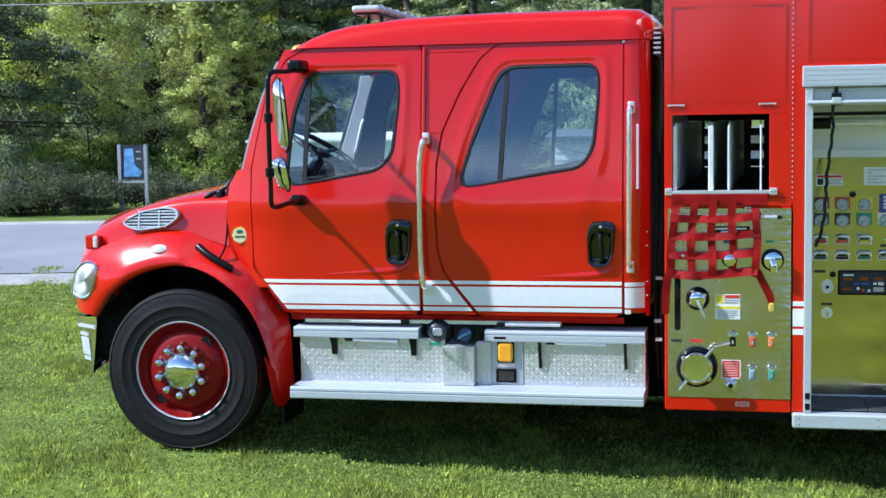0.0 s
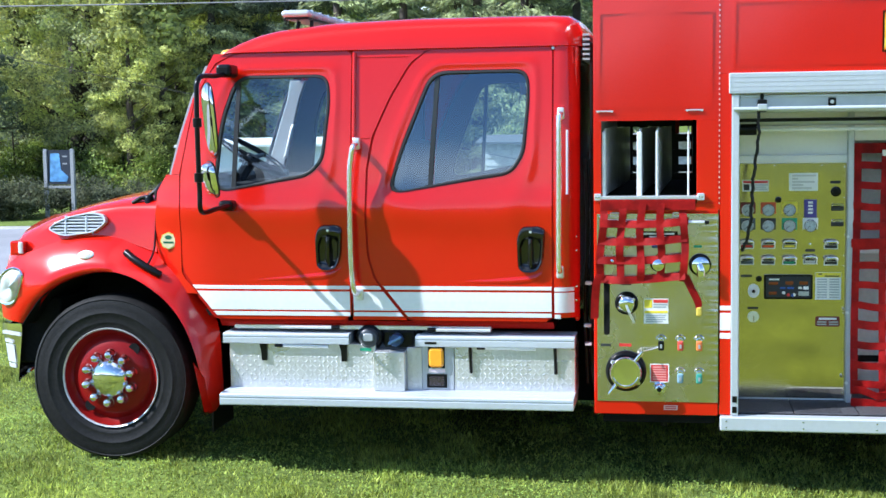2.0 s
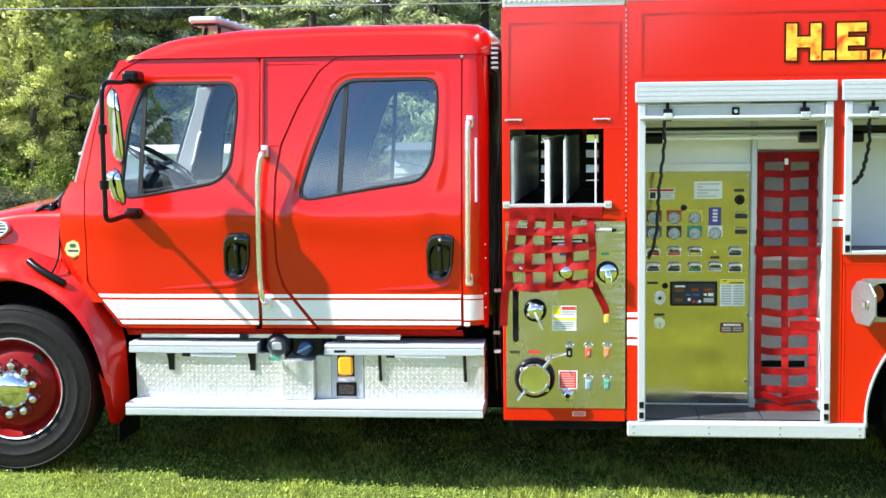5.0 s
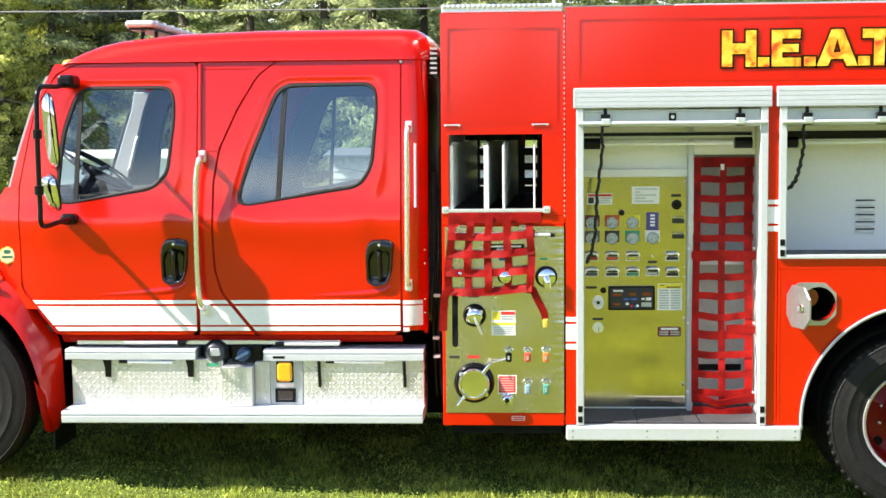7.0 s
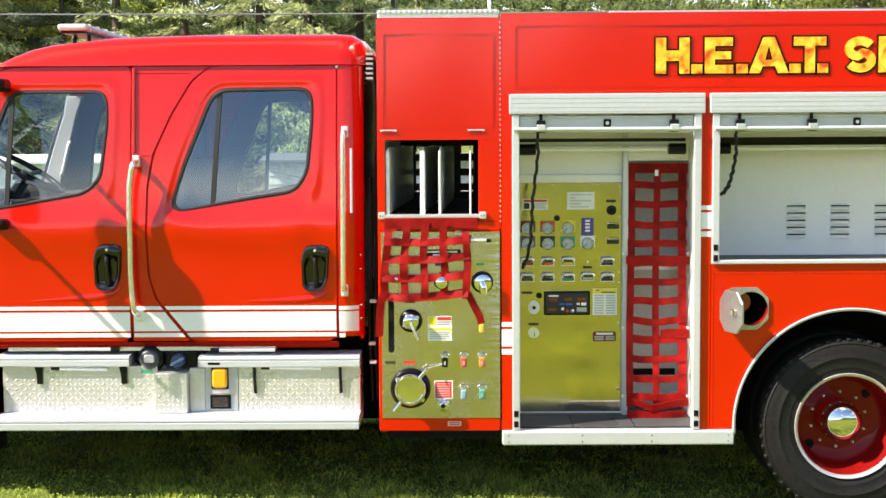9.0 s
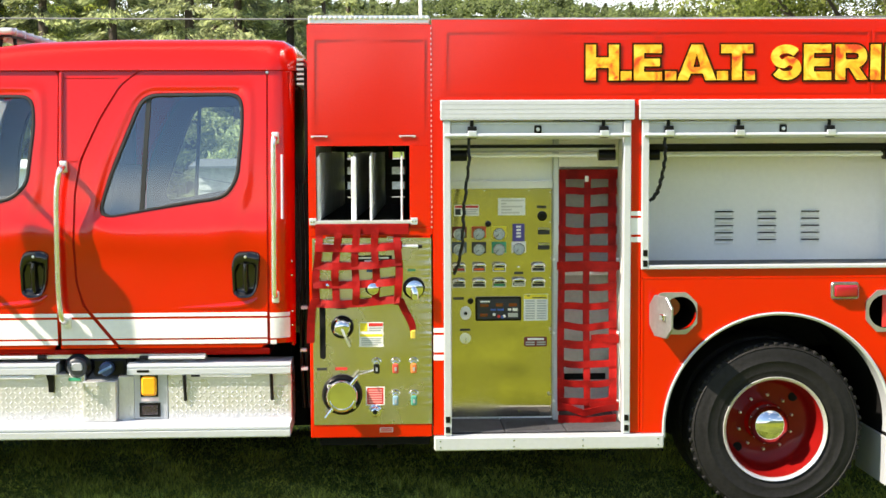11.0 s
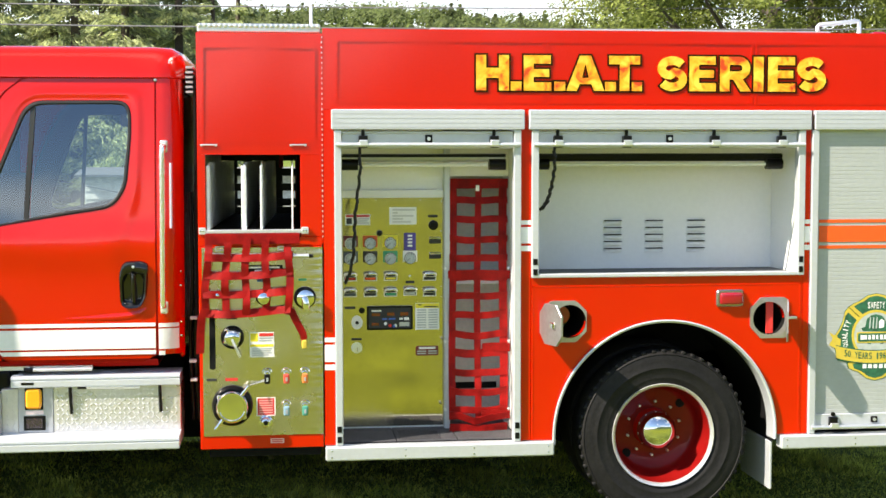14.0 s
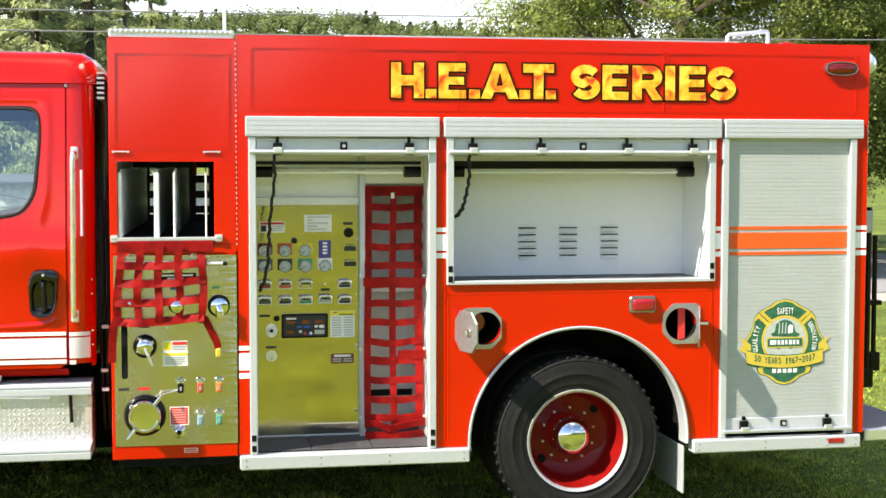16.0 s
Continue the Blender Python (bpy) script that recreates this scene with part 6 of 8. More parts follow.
# the far side's step box, and unseen boards added to keep light from the underside
part("far_step_box", box(-2.95, -0.83, other(0.30), other(0.02), 0.50, 0.92, 0.01), DARK, engine)
part("far_light_board", box(-2.95, 1.33, other(0.05), other(0.02), 0.08, 0.498, 0.004), DARK, engine)
part("far_light_board", box(2.70, 3.80, other(0.05), other(0.02), 0.08, 0.498, 0.004), DARK, engine)
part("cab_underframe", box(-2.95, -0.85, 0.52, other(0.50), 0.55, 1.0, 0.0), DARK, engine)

# ---- inside the cab ----
for far in (False, True):
    for name, o, c in (("door_trim", FRONT_DOOR, (-2.60, 2.12)), ("door_trim", REAR_DOOR, (-1.45, 2.12))):
        win = FRONT_WINDOW if c[0] < -2 else REAR_WINDOW
        a, b = by_angle(shrink(o, 0.02), c, 60), by_angle(shrink(win, 0.006), c, 60)
        rows = [[flank_at((p[0] + (q[0] - p[0]) * u, p[1] + (q[1] - p[1]) * u), far, h) for p, q in zip(a, b)] for u, h in ((0, 0.05), (0.5, 0.05), (1, 0.05), (1, 0.021))]
        part(name, sheet(rows, close=True, thick=0.004), TRIM_IN, engine)
part("dashboard", box(-3.22, -2.86, 0.2, other(0.2), 1.45, 1.82, 0.06, seg=3), SEAT, engine, smooth=False)
part("instrument_hood", box(-3.12, -2.98, 0.36, 0.95, 1.72, 1.88, 0.03, seg=2), BLACK, engine)
c = Vector((-2.90, 0.62, 1.98))
q = Euler((0, radians(32), 0)).to_matrix()
w = part("steering_wheel", tube([c + q @ Vector((0.24 * math.cos(a), 0.24 * math.sin(a), 0)) for a in np.linspace(0, 6.283, 33)[:-1]], 0.017, 8, closed=True), BLACK, engine, "black steering wheel", smooth=True)
part("spoke", rod(c + q @ Vector((0.22, 0, 0)), c + q @ Vector((-0.22, 0, -0.03)), 0.014, 8), BLACK, w)
part("spoke", rod(c + q @ Vector((0, 0.22, 0)), c + q @ Vector((0, -0.22, -0.03)), 0.014, 8), BLACK, w)
part("column", rod(c, c + q @ Vector((0, 0, -0.4)), 0.04, 10), BLACK, w)
for x, y in ((-2.38, 0.66), (-2.38, 1.80), (-1.25, 0.55), (-1.25, 1.22), (-1.25, 1.88)):
    s = part("seat", box(x - 0.25, x + 0.25, y - 0.25, y + 0.25, 1.30, 1.50, 0.05, seg=3), SEAT, engine, "dark grey cloth seat")
    bm = box(-0.07, 0.07, -0.24, 0.24, 0.0, 0.62, 0.05, seg=3)
    bm.transform(pose(x + 0.24, y, 1.44, 0, 12, 0))
    part("backrest", bm, SEAT, s)
part("inner_pillar", box(-2.17, -2.07, 0.20, 0.25, 1.1, 2.55, 0.02), TRIM_IN, engine)
part("inner_pillar", box(-2.17, -2.07, other(0.25), other(0.20), 1.1, 2.55, 0.02), TRIM_IN, engine)
p = part("inner_grab_rail", tube([(-3.07, 2.20, 2.17), (-3.06, 2.13, 2.15), (-3.11, 2.13, 1.95), (-3.14, 2.20, 1.93)], 0.012, 8), WHITE, engine, "white grab handle on the pillar", smooth=True)
part("pillar_trim", slab([(-3.085, 2.50), (-2.965, 2.50), (-3.015, 2.37), (-3.085, 2.10), (-3.150, 1.85), (-3.275, 1.85), (-3.19, 2.12), (-3.11, 2.36)], 2.19, 2.24, 0.006), material("pale_trim", (0.32, 0.335, 0.335), 0.6, grain=0.06), engine)
part("console", box(-3.07, -2.89, 1.05, 1.40, 1.55, 1.90, 0.05, seg=3), SEAT, engine)
# exhaust stack and hoses in the gap behind the cab
part("exhaust_stack", rod((-0.745, 1.9, 0.8), (-0.745, 1.9, 2.75), 0.03, 14), CHROME, engine, smooth=True)
bm = bmesh.new()
for k in range(6):
    box(-0.775, -0.735, 0.14, 0.9, 2.66 - 0.028 * k, 2.672 - 0.028 * k, 0, bm)
part("gap_louvre", bm, PLATE_GREY, engine)
part("gap_screen", box(-0.735, -0.722, 0.15, other(0.15), 0.95, 2.62, 0), DARK, engine)
# ---- fittings of the pump module ----
def flat_label(x0, x1, z0, z1, y, mat, parent, name="label", bev=0.0):
    return part(name, box(x0, x1, y - 0.0015, y, z0, z1, bev), mat, parent)


def screws(points, y, parent):
    first = None
    for x, z in points:
        if first is None:
            first = part("screw", lathe([(0.0065, 0.0), (0.005, -0.003), (0.0, -0.0035)], (0, 0, 0), 8), CHROME, parent)
            first.matrix_basis = pose(x, y, z)
        else:
            again(first, pose(x, y, z))


for x0, x1, z in ((-0.690, -0.595, 2.222), (-0.190, -0.093, 2.222)):
    h = part("hinge", rod((x0, -0.006, z), (x1, -0.006, z), 0.0045, 8), ALU, engine)
    for x in (x0 + 0.008, x1 - 0.008):
        part("hinge_end", lathe([(0.007, 0.0), (0.007, -0.010), (0.0, -0.011)], (x, 0.0, z - 0.002), 10), ALU, h)
strip = part("piano_hinge", box(-0.0079, -0.0002, 0.0005, 0.006, 1.66, 2.85, 0.0), RED, engine, "red hinge strip with bright knuckles")
first = part("knuckle", box(-0.0028, 0.0028, -0.002, 0.002, -0.005, 0.005, 0.001), ALU, strip)
first.matrix_basis = pose(-0.0042, 0.0, 1.70)
for k in range(1, 40):
    again(first, pose(-0.0042, 0.0, 1.70 + 0.029 * k))
bm = bmesh.new()
for k in range(24):
    bm2 = lathe([(0.014, 0.0), (0.012, -0.010), (0.0, -0.013)], (-0.686 + 0.0288 * k, 0.017, 2.892), 8)
    me = bpy.data.meshes.new("t")
    bm2.to_mesh(me)
    bm.from_mesh(me)
    bm2.free()
    bpy.data.meshes.remove(me)
part("deck_edge", bm, ALU, engine)

# cross-lay hose bed: tray, dividers, nets
DIVIDER = material("mill_aluminium", (0.80, 0.81, 0.83), 0.40, 0.25, grain=0.08, vary=0.12, vary_scale=6)
tray = part("tray_edge", box(-0.672, -0.118, -0.020, 0.03, 1.722, 1.742, 0.003), ALU, engine, "aluminium tray lip")
for x0, x1 in ((-0.704, -0.664), (-0.126, -0.086)):
    b = part("tray_bracket", box(x0, x1, -0.022, 0.0, 1.716, 1.756, 0.004), ALU, tray)
    screws([((x0 + x1) / 2 - 0.008, 1.736), ((x0 + x1) / 2 + 0.008, 1.736)], -0.022, b)
for x, lean_, thick_ in ((-0.652, 0.075, 0.022), (-0.452, 0.085, 0.030), (-0.352, 0.075, 0.014), (-0.176, 0.02, 0.011)):
    o = [(0.02, 1.742), (0.02, 2.07), (0.035, 2.115), (0.10, 2.125), (2.30, 2.125), (2.36, 1.742)]
    bm = bmesh.new()
    a = [bm.verts.new((x + lean_ * y / 2.3, y, z)) for y, z in o]
    b = [bm.verts.new((x + 0.006 + lean_ * y / 2.3, y, z)) for y, z in o]
    for k in range(len(o)):
        bm.faces.new((a[k], a[(k + 1) % len(o)], b[(k + 1) % len(o)], b[k]))
    bm.faces.new(a), bm.faces.new(b)
    d = part("divider", bm, DIVIDER, engine, "aluminium hose-bed divider")
    part("divider_edge", box(x - thick_ * 0.4, x + thick_ * 0.6, 0.010, 0.022, 1.742, 2.105, 0.005, seg=2), DIVIDER, d)
part("bed_wall", box(-0.688, -0.668, 0.031, other(0.031), 1.74, 2.85, 0), DIVIDER, engine)
part("bed_wall", box(-0.120, -0.030, 0.031, other(0.031), 1.74, 2.85, 0), DARK, engine)
part("bed_ceiling", box(-0.667, -0.121, 0.031, other(0.031), 2.19, 2.22, 0), DIVIDER, engine)
bm = bmesh.new()
for x in (-0.58, -0.47, -0.36, -0.25):
    box(x - 0.030, x + 0.030, other(0.06), other(0.05), 1.74, 2.19, 0, bm)
for z in (1.758, 1.82, 1.93, 2.04, 2.15):
    box(-0.667, -0.121, other(0.072), other(0.062), z - 0.027, z + 0.027, 0, bm)
part("far_net", bm, BLACK, engine, "black webbing net over the far opening")
part("red_tag", box(-0.245, -0.215, other(0.10), other(0.09), 2.07, 2.16, 0.004), RED_L, engine)


def strap(points, width, mat, parent, across=(1, 0, 0), thick=0.004, name="strap"):
    """A webbing strap along points, its width along one way."""
    w = Vector(across).normalized() * width / 2
    pts = smooth_line(points, 4 * (len(points) - 1))
    bm = sheet([[Vector(p) - w for p in pts], [Vector(p) + w for p in pts]], thick=thick)
    return part(name, bm, mat, parent, smooth=False)


# tabs and hoses in the gap behind the cab
for z, x in ((1.225, -0.745), (0.975, -0.752), (0.865, -0.748)):
    part("gap_tab", box(x - 0.022, x + 0.018, 0.13, 0.18, z - 0.008, z + 0.010, 0.003), ALU_PAINT, engine)
for x, r in ((-0.735, 0.016), (-0.765, 0.012)):
    part("gap_hose", tube(smooth_line([(x, 0.20, 1.95), (x + 0.012, 0.19, 1.5), (x - 0.006, 0.20, 1.1), (x + 0.01, 0.22, 0.62)], 20), r, 8), BLACK, engine, smooth=True)
screws([(-0.815, z) for z in (1.13, 1.21, 1.42, 1.50)], flank(-0.815, 1.3) - 0.001, engine)
rng = np.random.default_rng(3)
net = part("cargo_net", box(-0.668, -0.135, -0.034, -0.026, 1.660, 1.722, 0.003), WEB, engine, "red webbing net hanging over the pump panel")


def net_y(x, z):
    return -0.036 - 0.010 * math.sin(2.4 * (1.72 - z) / 0.45) + 0.010 * math.sin(19 * x + 11 * z) + 0.005 * math.sin(37 * z - 14 * x)


for i, x in enumerate((-0.650, -0.545, -0.437, -0.327, -0.200)):
    x1 = x - 0.022 + 0.010 * i * 0.6
    strap([(x + (x1 - x) * u + 0.006 * math.sin(7 * u + i), net_y(x, 1.70 - 0.44 * u) - 0.005 * (1 if int(u * 4 + i) % 2 else -1), 1.70 - 0.44 * u) for u in np.linspace(0, 1, 9)], 0.042, WEB, net)
for j, (za, zb) in enumerate(((1.590, 1.600), (1.487, 1.505), (1.380, 1.398), (1.268, 1.292))):
    strap([(-0.672 - 0.006 * j + 0.497 * u, net_y(-0.67 + 0.5 * u, za) - 0.006 * (1 if int(u * 5 + j + 1) % 2 else -1), za + (zb - za) * u - 0.012 * math.sin(math.pi * u)) for u in np.linspace(0, 1, 11)], 0.044, WEB, net, (0, 0.25, 1))
strap([(-0.672, -0.055, 1.30), (-0.690, -0.050, 1.25), (-0.700, -0.03, 1.15), (-0.704, -0.02, 1.04)], 0.044, WEB, net, (1, 0, 0.1))
strap([(-0.190, -0.036, 1.285), (-0.160, -0.032, 1.22), (-0.125, -0.028, 1.15), (-0.115, -0.024, 1.11)], 0.040, WEB, net, (1, 0, 0.5))
part("buckle", box(-0.130, -0.100, -0.042, -0.020, 1.060, 1.110, 0.006), GOLD, net, "brass hook")

Y = -0.005
part("bright_bar", rod((-0.632, -0.013, 1.597), (-0.085, -0.013, 1.590), 0.0115, 12), ALU, pump_panel, smooth=True)
part("bar_end", rod((-0.085, -0.013, 1.590), (-0.060, -0.013, 1.590), 0.010, 10), BLACK, pump_panel)
p = flat_label(-0.462, -0.234, 1.495, 1.540, Y, BLACK, pump_panel, "name_plate")
bars([(0.08, 0.92), (0.30, 0.70)], -0.462, -0.234, 1.500, 1.535, Y - 0.0015, ALU, p)
flat_label(-0.380, -0.322, 1.445, 1.460, Y, BLUE_L, pump_panel)
flat_label(-0.145, -0.100, 1.448, 1.460, Y, GREEN_L, pump_panel)
for x, z, s in ((-0.347, 1.355, 1.0), (-0.110, 1.352, 1.5), (-0.610, 1.375, 0.5)):
    v = part("outlet_ring", lathe([(0.042 * s, 0.0), (0.042 * s, -0.012), (0.034 * s, -0.018), (0.03 * s, -0.004), (0.0, -0.004)], (x, Y, z), 28), BLACK, pump_panel, smooth=True)
    part("outlet_cap", lathe([(0.030 * s, 0.0), (0.030 * s, -0.024), (0.033 * s, -0.026), (0.033 * s, -0.040), (0.022 * s, -0.046), (0.0, -0.047)], (x + 0.004, Y, z - 0.004), 24), CHROME, v, "chrome outlet cap", smooth=True)
part("elbow", tube(smooth_line([(-0.112, Y - 0.02, 1.360), (-0.110, Y - 0.028, 1.350), (-0.106, Y - 0.034, 1.32), (-0.104, Y - 0.034, 1.290)], 12), 0.024, 14), CHROME, pump_panel, smooth=True)
# upper inlet
v = part("inlet_ring", lathe([(0.066, 0.0), (0.066, -0.018), (0.056, -0.026), (0.048, -0.01), (0.0, -0.01)], (-0.522, Y, 1.130), 32), BLACK, pump_panel, "black rubber ring", smooth=True)
part("inlet_cap", lathe([(0.046, -0.01), (0.046, -0.055), (0.040, -0.065), (0.020, -0.070), (0.0, -0.071)], (-0.522, Y, 1.130), 28), CHROME, v, "chrome inlet cap", smooth=True)
for a in (-60, 30, 120, 210):
    part("cap_lug", box(-0.522 + 0.046 * math.cos(radians(a)) - 0.010, -0.522 + 0.046 * math.cos(radians(a)) + 0.010, Y - 0.055, Y - 0.03, 1.130 + 0.046 * math.sin(radians(a)) - 0.010, 1.130 + 0.046 * math.sin(radians(a)) + 0.010, 0.004), CHROME, v)
part("cap_lever", tube([(-0.522, Y - 0.07, 1.125), (-0.505, Y - 0.075, 1.085), (-0.478, Y - 0.06, 1.025)], 0.007, 8), ALU, v)
flat_label(-0.555, -0.495, 1.232, 1.246, Y, INK, pump_panel)
lab = flat_label(-0.425, -0.287, 1.012, 1.155, Y, PAPER, pump_panel, "warning_label")
flat_label(-0.370, -0.290, 1.132, 1.150, Y - 0.0015, RED_L, lab)
flat_label(-0.421, -0.378, 1.103, 1.150, Y - 0.0015, YELLOW_L, lab)
flat_label(-0.421, -0.291, 1.072, 1.086, Y - 0.0015, YELLOW_L, lab)
bars([(0.05, 0.95), (0.05, 0.90), (0.05, 0.95), (0.05, 0.80)], -0.420, -0.292, 1.018, 1.066, Y - 0.0015, PLATE_GREY, lab)
bars([(0.0, 1.0), (0.0, 0.9)], -0.370, -0.292, 1.100, 1.128, Y - 0.0015, PLATE_GREY, lab)
part("hand_slot", slab(rounded([(-0.652, 0.945), (-0.618, 0.945), (-0.618, 1.25), (-0.652, 1.25)], 0.016), Y - 0.002, Y + 0.001), DARK, pump_panel)
# drain pulls
GRIPS = [material("faded_grip", c, 0.4, grain=0.06) for c in ((0.60, 0.07, 0.05), (0.78, 0.19, 0.05), (0.22, 0.36, 0.46), (0.06, 0.30, 0.24))]
for x, z, mt in ((-0.327, 0.905, BLACK), (-0.218, 0.905, GRIPS[0]), (-0.113, 0.905, GRIPS[1]), (-0.219, 0.718, GRIPS[2]), (-0.113, 0.718, GRIPS[3])):
    k = part("drain_pull", lathe([(0.020, 0.0), (0.020, -0.008), (0.013, -0.012), (0.012, -0.022), (0.0, -0.023)], (x, Y, z + 0.010), 18), CHROME, pump_panel, smooth=True)
    part("pull_grip", box(x - 0.017, x + 0.017, Y - 0.034, Y - 0.016, z - 0.045, z + 0.012, 0.008, seg=2), mt, k)
    part("pull_collar", tube([(x + 0.024 * math.cos(a), Y - 0.010, z + 0.014 + 0.024 * math.sin(a)) for a in np.linspace(0.2, 2.94, 9)], 0.006, 6), CHROME, k, smooth=True)
    part("text_bar", box(x - 0.006, x + 0.006, Y - 0.0355, Y - 0.034, z - 0.030, z - 0.008, 0), PLATE_GREY, k)
flat_label(-0.670, -0.612, 0.878, 0.893, Y, INK, pump_panel)
flat_label(-0.565, -0.495, 0.878, 0.895, Y, RED_L, pump_panel)
# large suction inlet
v = part("suction_ring", lathe([(0.116, 0.0), (0.116, -0.022), (0.104, -0.034), (0.090, -0.022), (0.0, -0.02)], (-0.526, Y, 0.738), 44), BLACK, pump_panel, "black rubber suction ring", smooth=True)
part("suction_cap", lathe([(0.090, -0.02), (0.090, -0.085), (0.083, -0.095), (0.074, -0.095), (0.070, -0.086), (0.0, -0.084)], (-0.526, Y, 0.738), 40), CHROME, v, "polished chrome suction cap", smooth=True)
for a in (52, 232):
    ca, sa = math.cos(radians(a)), math.sin(radians(a))
    part("cap_handle", rod((-0.526 + 0.075 * ca, Y - 0.075, 0.738 + 0.075 * sa), (-0.526 + 0.155 * ca, Y - 0.085, 0.738 + 0.155 * sa), 0.013, 10, r2=0.009), CHROME, v, smooth=True)
for a in (140, 320):
    ca, sa = math.cos(radians(a)), math.sin(radians(a))
    part("cap_lug", box(-0.526 + 0.092 * ca - 0.012, -0.526 + 0.092 * ca + 0.012, Y - 0.08, Y - 0.05, 0.738 + 0.092 * sa - 0.012, 0.738 + 0.092 * sa + 0.012, 0.004), CHROME, v)
part("cap_chain", tube(smooth_line([(-0.425, Y - 0.05, 0.862), (-0.38, Y - 0.02, 0.868), (-0.34, Y - 0.015, 0.880), (-0.327, Y - 0.015, 0.895)], 10), 0.004, 5), ALU, v)
lab = flat_label(-0.390, -0.282, 0.672, 0.780, Y, RED_L, pump_panel, "red_label")
part("label_edge", ring_plate([(-0.390, 0.672), (-0.282, 0.672), (-0.282, 0.780), (-0.390, 0.780)], [(-0.384, 0.678), (-0.288, 0.678), (-0.288, 0.774), (-0.384, 0.774)], Y - 0.002, Y - 0.0014), PAPER, lab)
bars([(0.1, 0.9)] * 6, -0.384, -0.288, 0.684, 0.768, Y - 0.0015, material("pale_red_print", (0.75, 0.30, 0.28), 0.5), lab)
v = part("drain_valve", lathe([(0.038, 0.0), (0.038, -0.010), (0.028, -0.016), (0.026, -0.045), (0.020, -0.050), (0.0, -0.050)], (-0.338, Y, 0.640), 24), CHROME, pump_panel, "chrome drain valve", smooth=True)
part("valve_bore", lathe([(0.014, 0.0), (0.0, -0.001)], (-0.338, Y - 0.0505, 0.640), 14), BLACK, v)
for x0, x1 in ((-0.612, -0.53), (-0.262, -0.19)):
    part("tag_frame", ring_plate([(x0, 1.625), (x1, 1.625), (x1, 1.648), (x0, 1.648)], [(x0 + 0.005, 1.630), (x1 - 0.005, 1.630), (x1 - 0.005, 1.643), (x0 + 0.005, 1.643)], Y - 0.004, Y + 0.002), PAPER, pump_panel)
screws([(-0.020, 0.585 + 0.062 * k) for k in range(17)], Y - 0.001, pump_panel)
screws([(x, z) for x in (-0.672, -0.45, -0.23, -0.026) for z in (0.578, 1.622)] + [(-0.676, z) for z in (0.70, 0.80, 0.90)] + [(-0.60, 0.915), (-0.44, 0.93), (-0.40, 1.23)], Y, pump_panel)
lab = flat_label(-0.312, -0.234, 0.512, 0.540, 0.0, material("pink_plate", (0.72, 0.42, 0.40), 0.5), engine, "chassis_label")
bars([(0.1, 0.9), (0.1, 0.9)], -0.312, -0.234, 0.515, 0.537, -0.0015, RED_L, lab)
part("pump_belly", box(-0.66, -0.02, 0.06, 0.34, 0.425, 0.478, 0.004), DARK, engine, "steel plate under the pump")
part("drain_pipe", rod((-0.31, 0.10, 0.46), (-0.31, 0.10, 0.40), 0.018, 12), BLACK, engine)
# white stripes on the post beside the module and on the other posts
for x0, x1, za, zb in ((0.002, 0.061, 0.929, 1.117), (1.144, 1.2035, 1.605, 1.784), (2.8515, 2.8895, 1.596, 1.778), (3.7575, 3.835, 1.594, 1.777)):
    h = zb - za
    for a, b in ((0.0, 0.17), (0.25, 0.78), (0.86, 1.0)):
        part("stripe", box(x0, x1, -0.002, 0.0005, za + a * h, za + b * h, 0), STRIPE, engine)
# ---- operator panel ----
YP = 0.440
lab = flat_label(0.145, 0.297, 1.741, 1.808, YP, PAPER, operator_panel, "instruction_label")
flat_label(0.150, 0.292, 1.790, 1.803, YP - 0.0015, RED_L, lab)
flat_label(0.152, 0.185, 1.748, 1.784, YP - 0.0015, INK, lab)
bars([(0, 1), (0, 0.9), (0, 1)], 0.195, 0.290, 1.748, 1.785, YP - 0.0015, PLATE_GREY, lab)
lab = flat_label(0.412, 0.578, 1.743, 1.848, YP, PAPER, operator_panel, "test_plate")
bars([(0.1, 0.95), (0.1, 0.3), (0.1, 0.9), (0.1, 0.5), (0.1, 0.8)], 0.415, 0.575, 1.75, 1.842, YP - 0.0015, material("pale_print", (0.55, 0.55, 0.53), 0.5), lab)
DIAL = material("dial_face", (0.44, 0.50, 0.54), 0.3, coat=0.5, grain=0.25, grain_scale=120)


def gauge(x, z, mat, r=0.037):
    s = part("gauge", box(x - 0.044, x + 0.044, YP - 0.003, YP, z - 0.022, z + 0.046, 0.001), mat, operator_panel, "round dial gauge")
    part("bezel", lathe([(r, -0.003), (r, -0.020), (r - 0.004, -0.024), (r - 0.007, -0.020)], (x, YP, z), 28), CHROME, s, smooth=True)
    part("dial", lathe([(r - 0.006, -0.017), (0.0, -0.0175)], (x, YP, z), 24), DIAL, s)
    a = radians(220)
    part("needle", rod((x, YP - 0.019, z), (x + 0.024 * math.cos(a), YP - 0.019, z + 0.024 * math.sin(a)), 0.0018, 5), INK, s)
    bm = bmesh.new()
    for k in range(10):
        a = radians(-45 + 270 * k / 9)
        rod((x + 0.022 * math.cos(a), YP - 0.0178, z + 0.022 * math.sin(a)), (x + 0.027 * math.cos(a), YP - 0.0178, z + 0.027 * math.sin(a)), 0.0013, 4, bm)
    part("dial_mark", bm, INK, s)


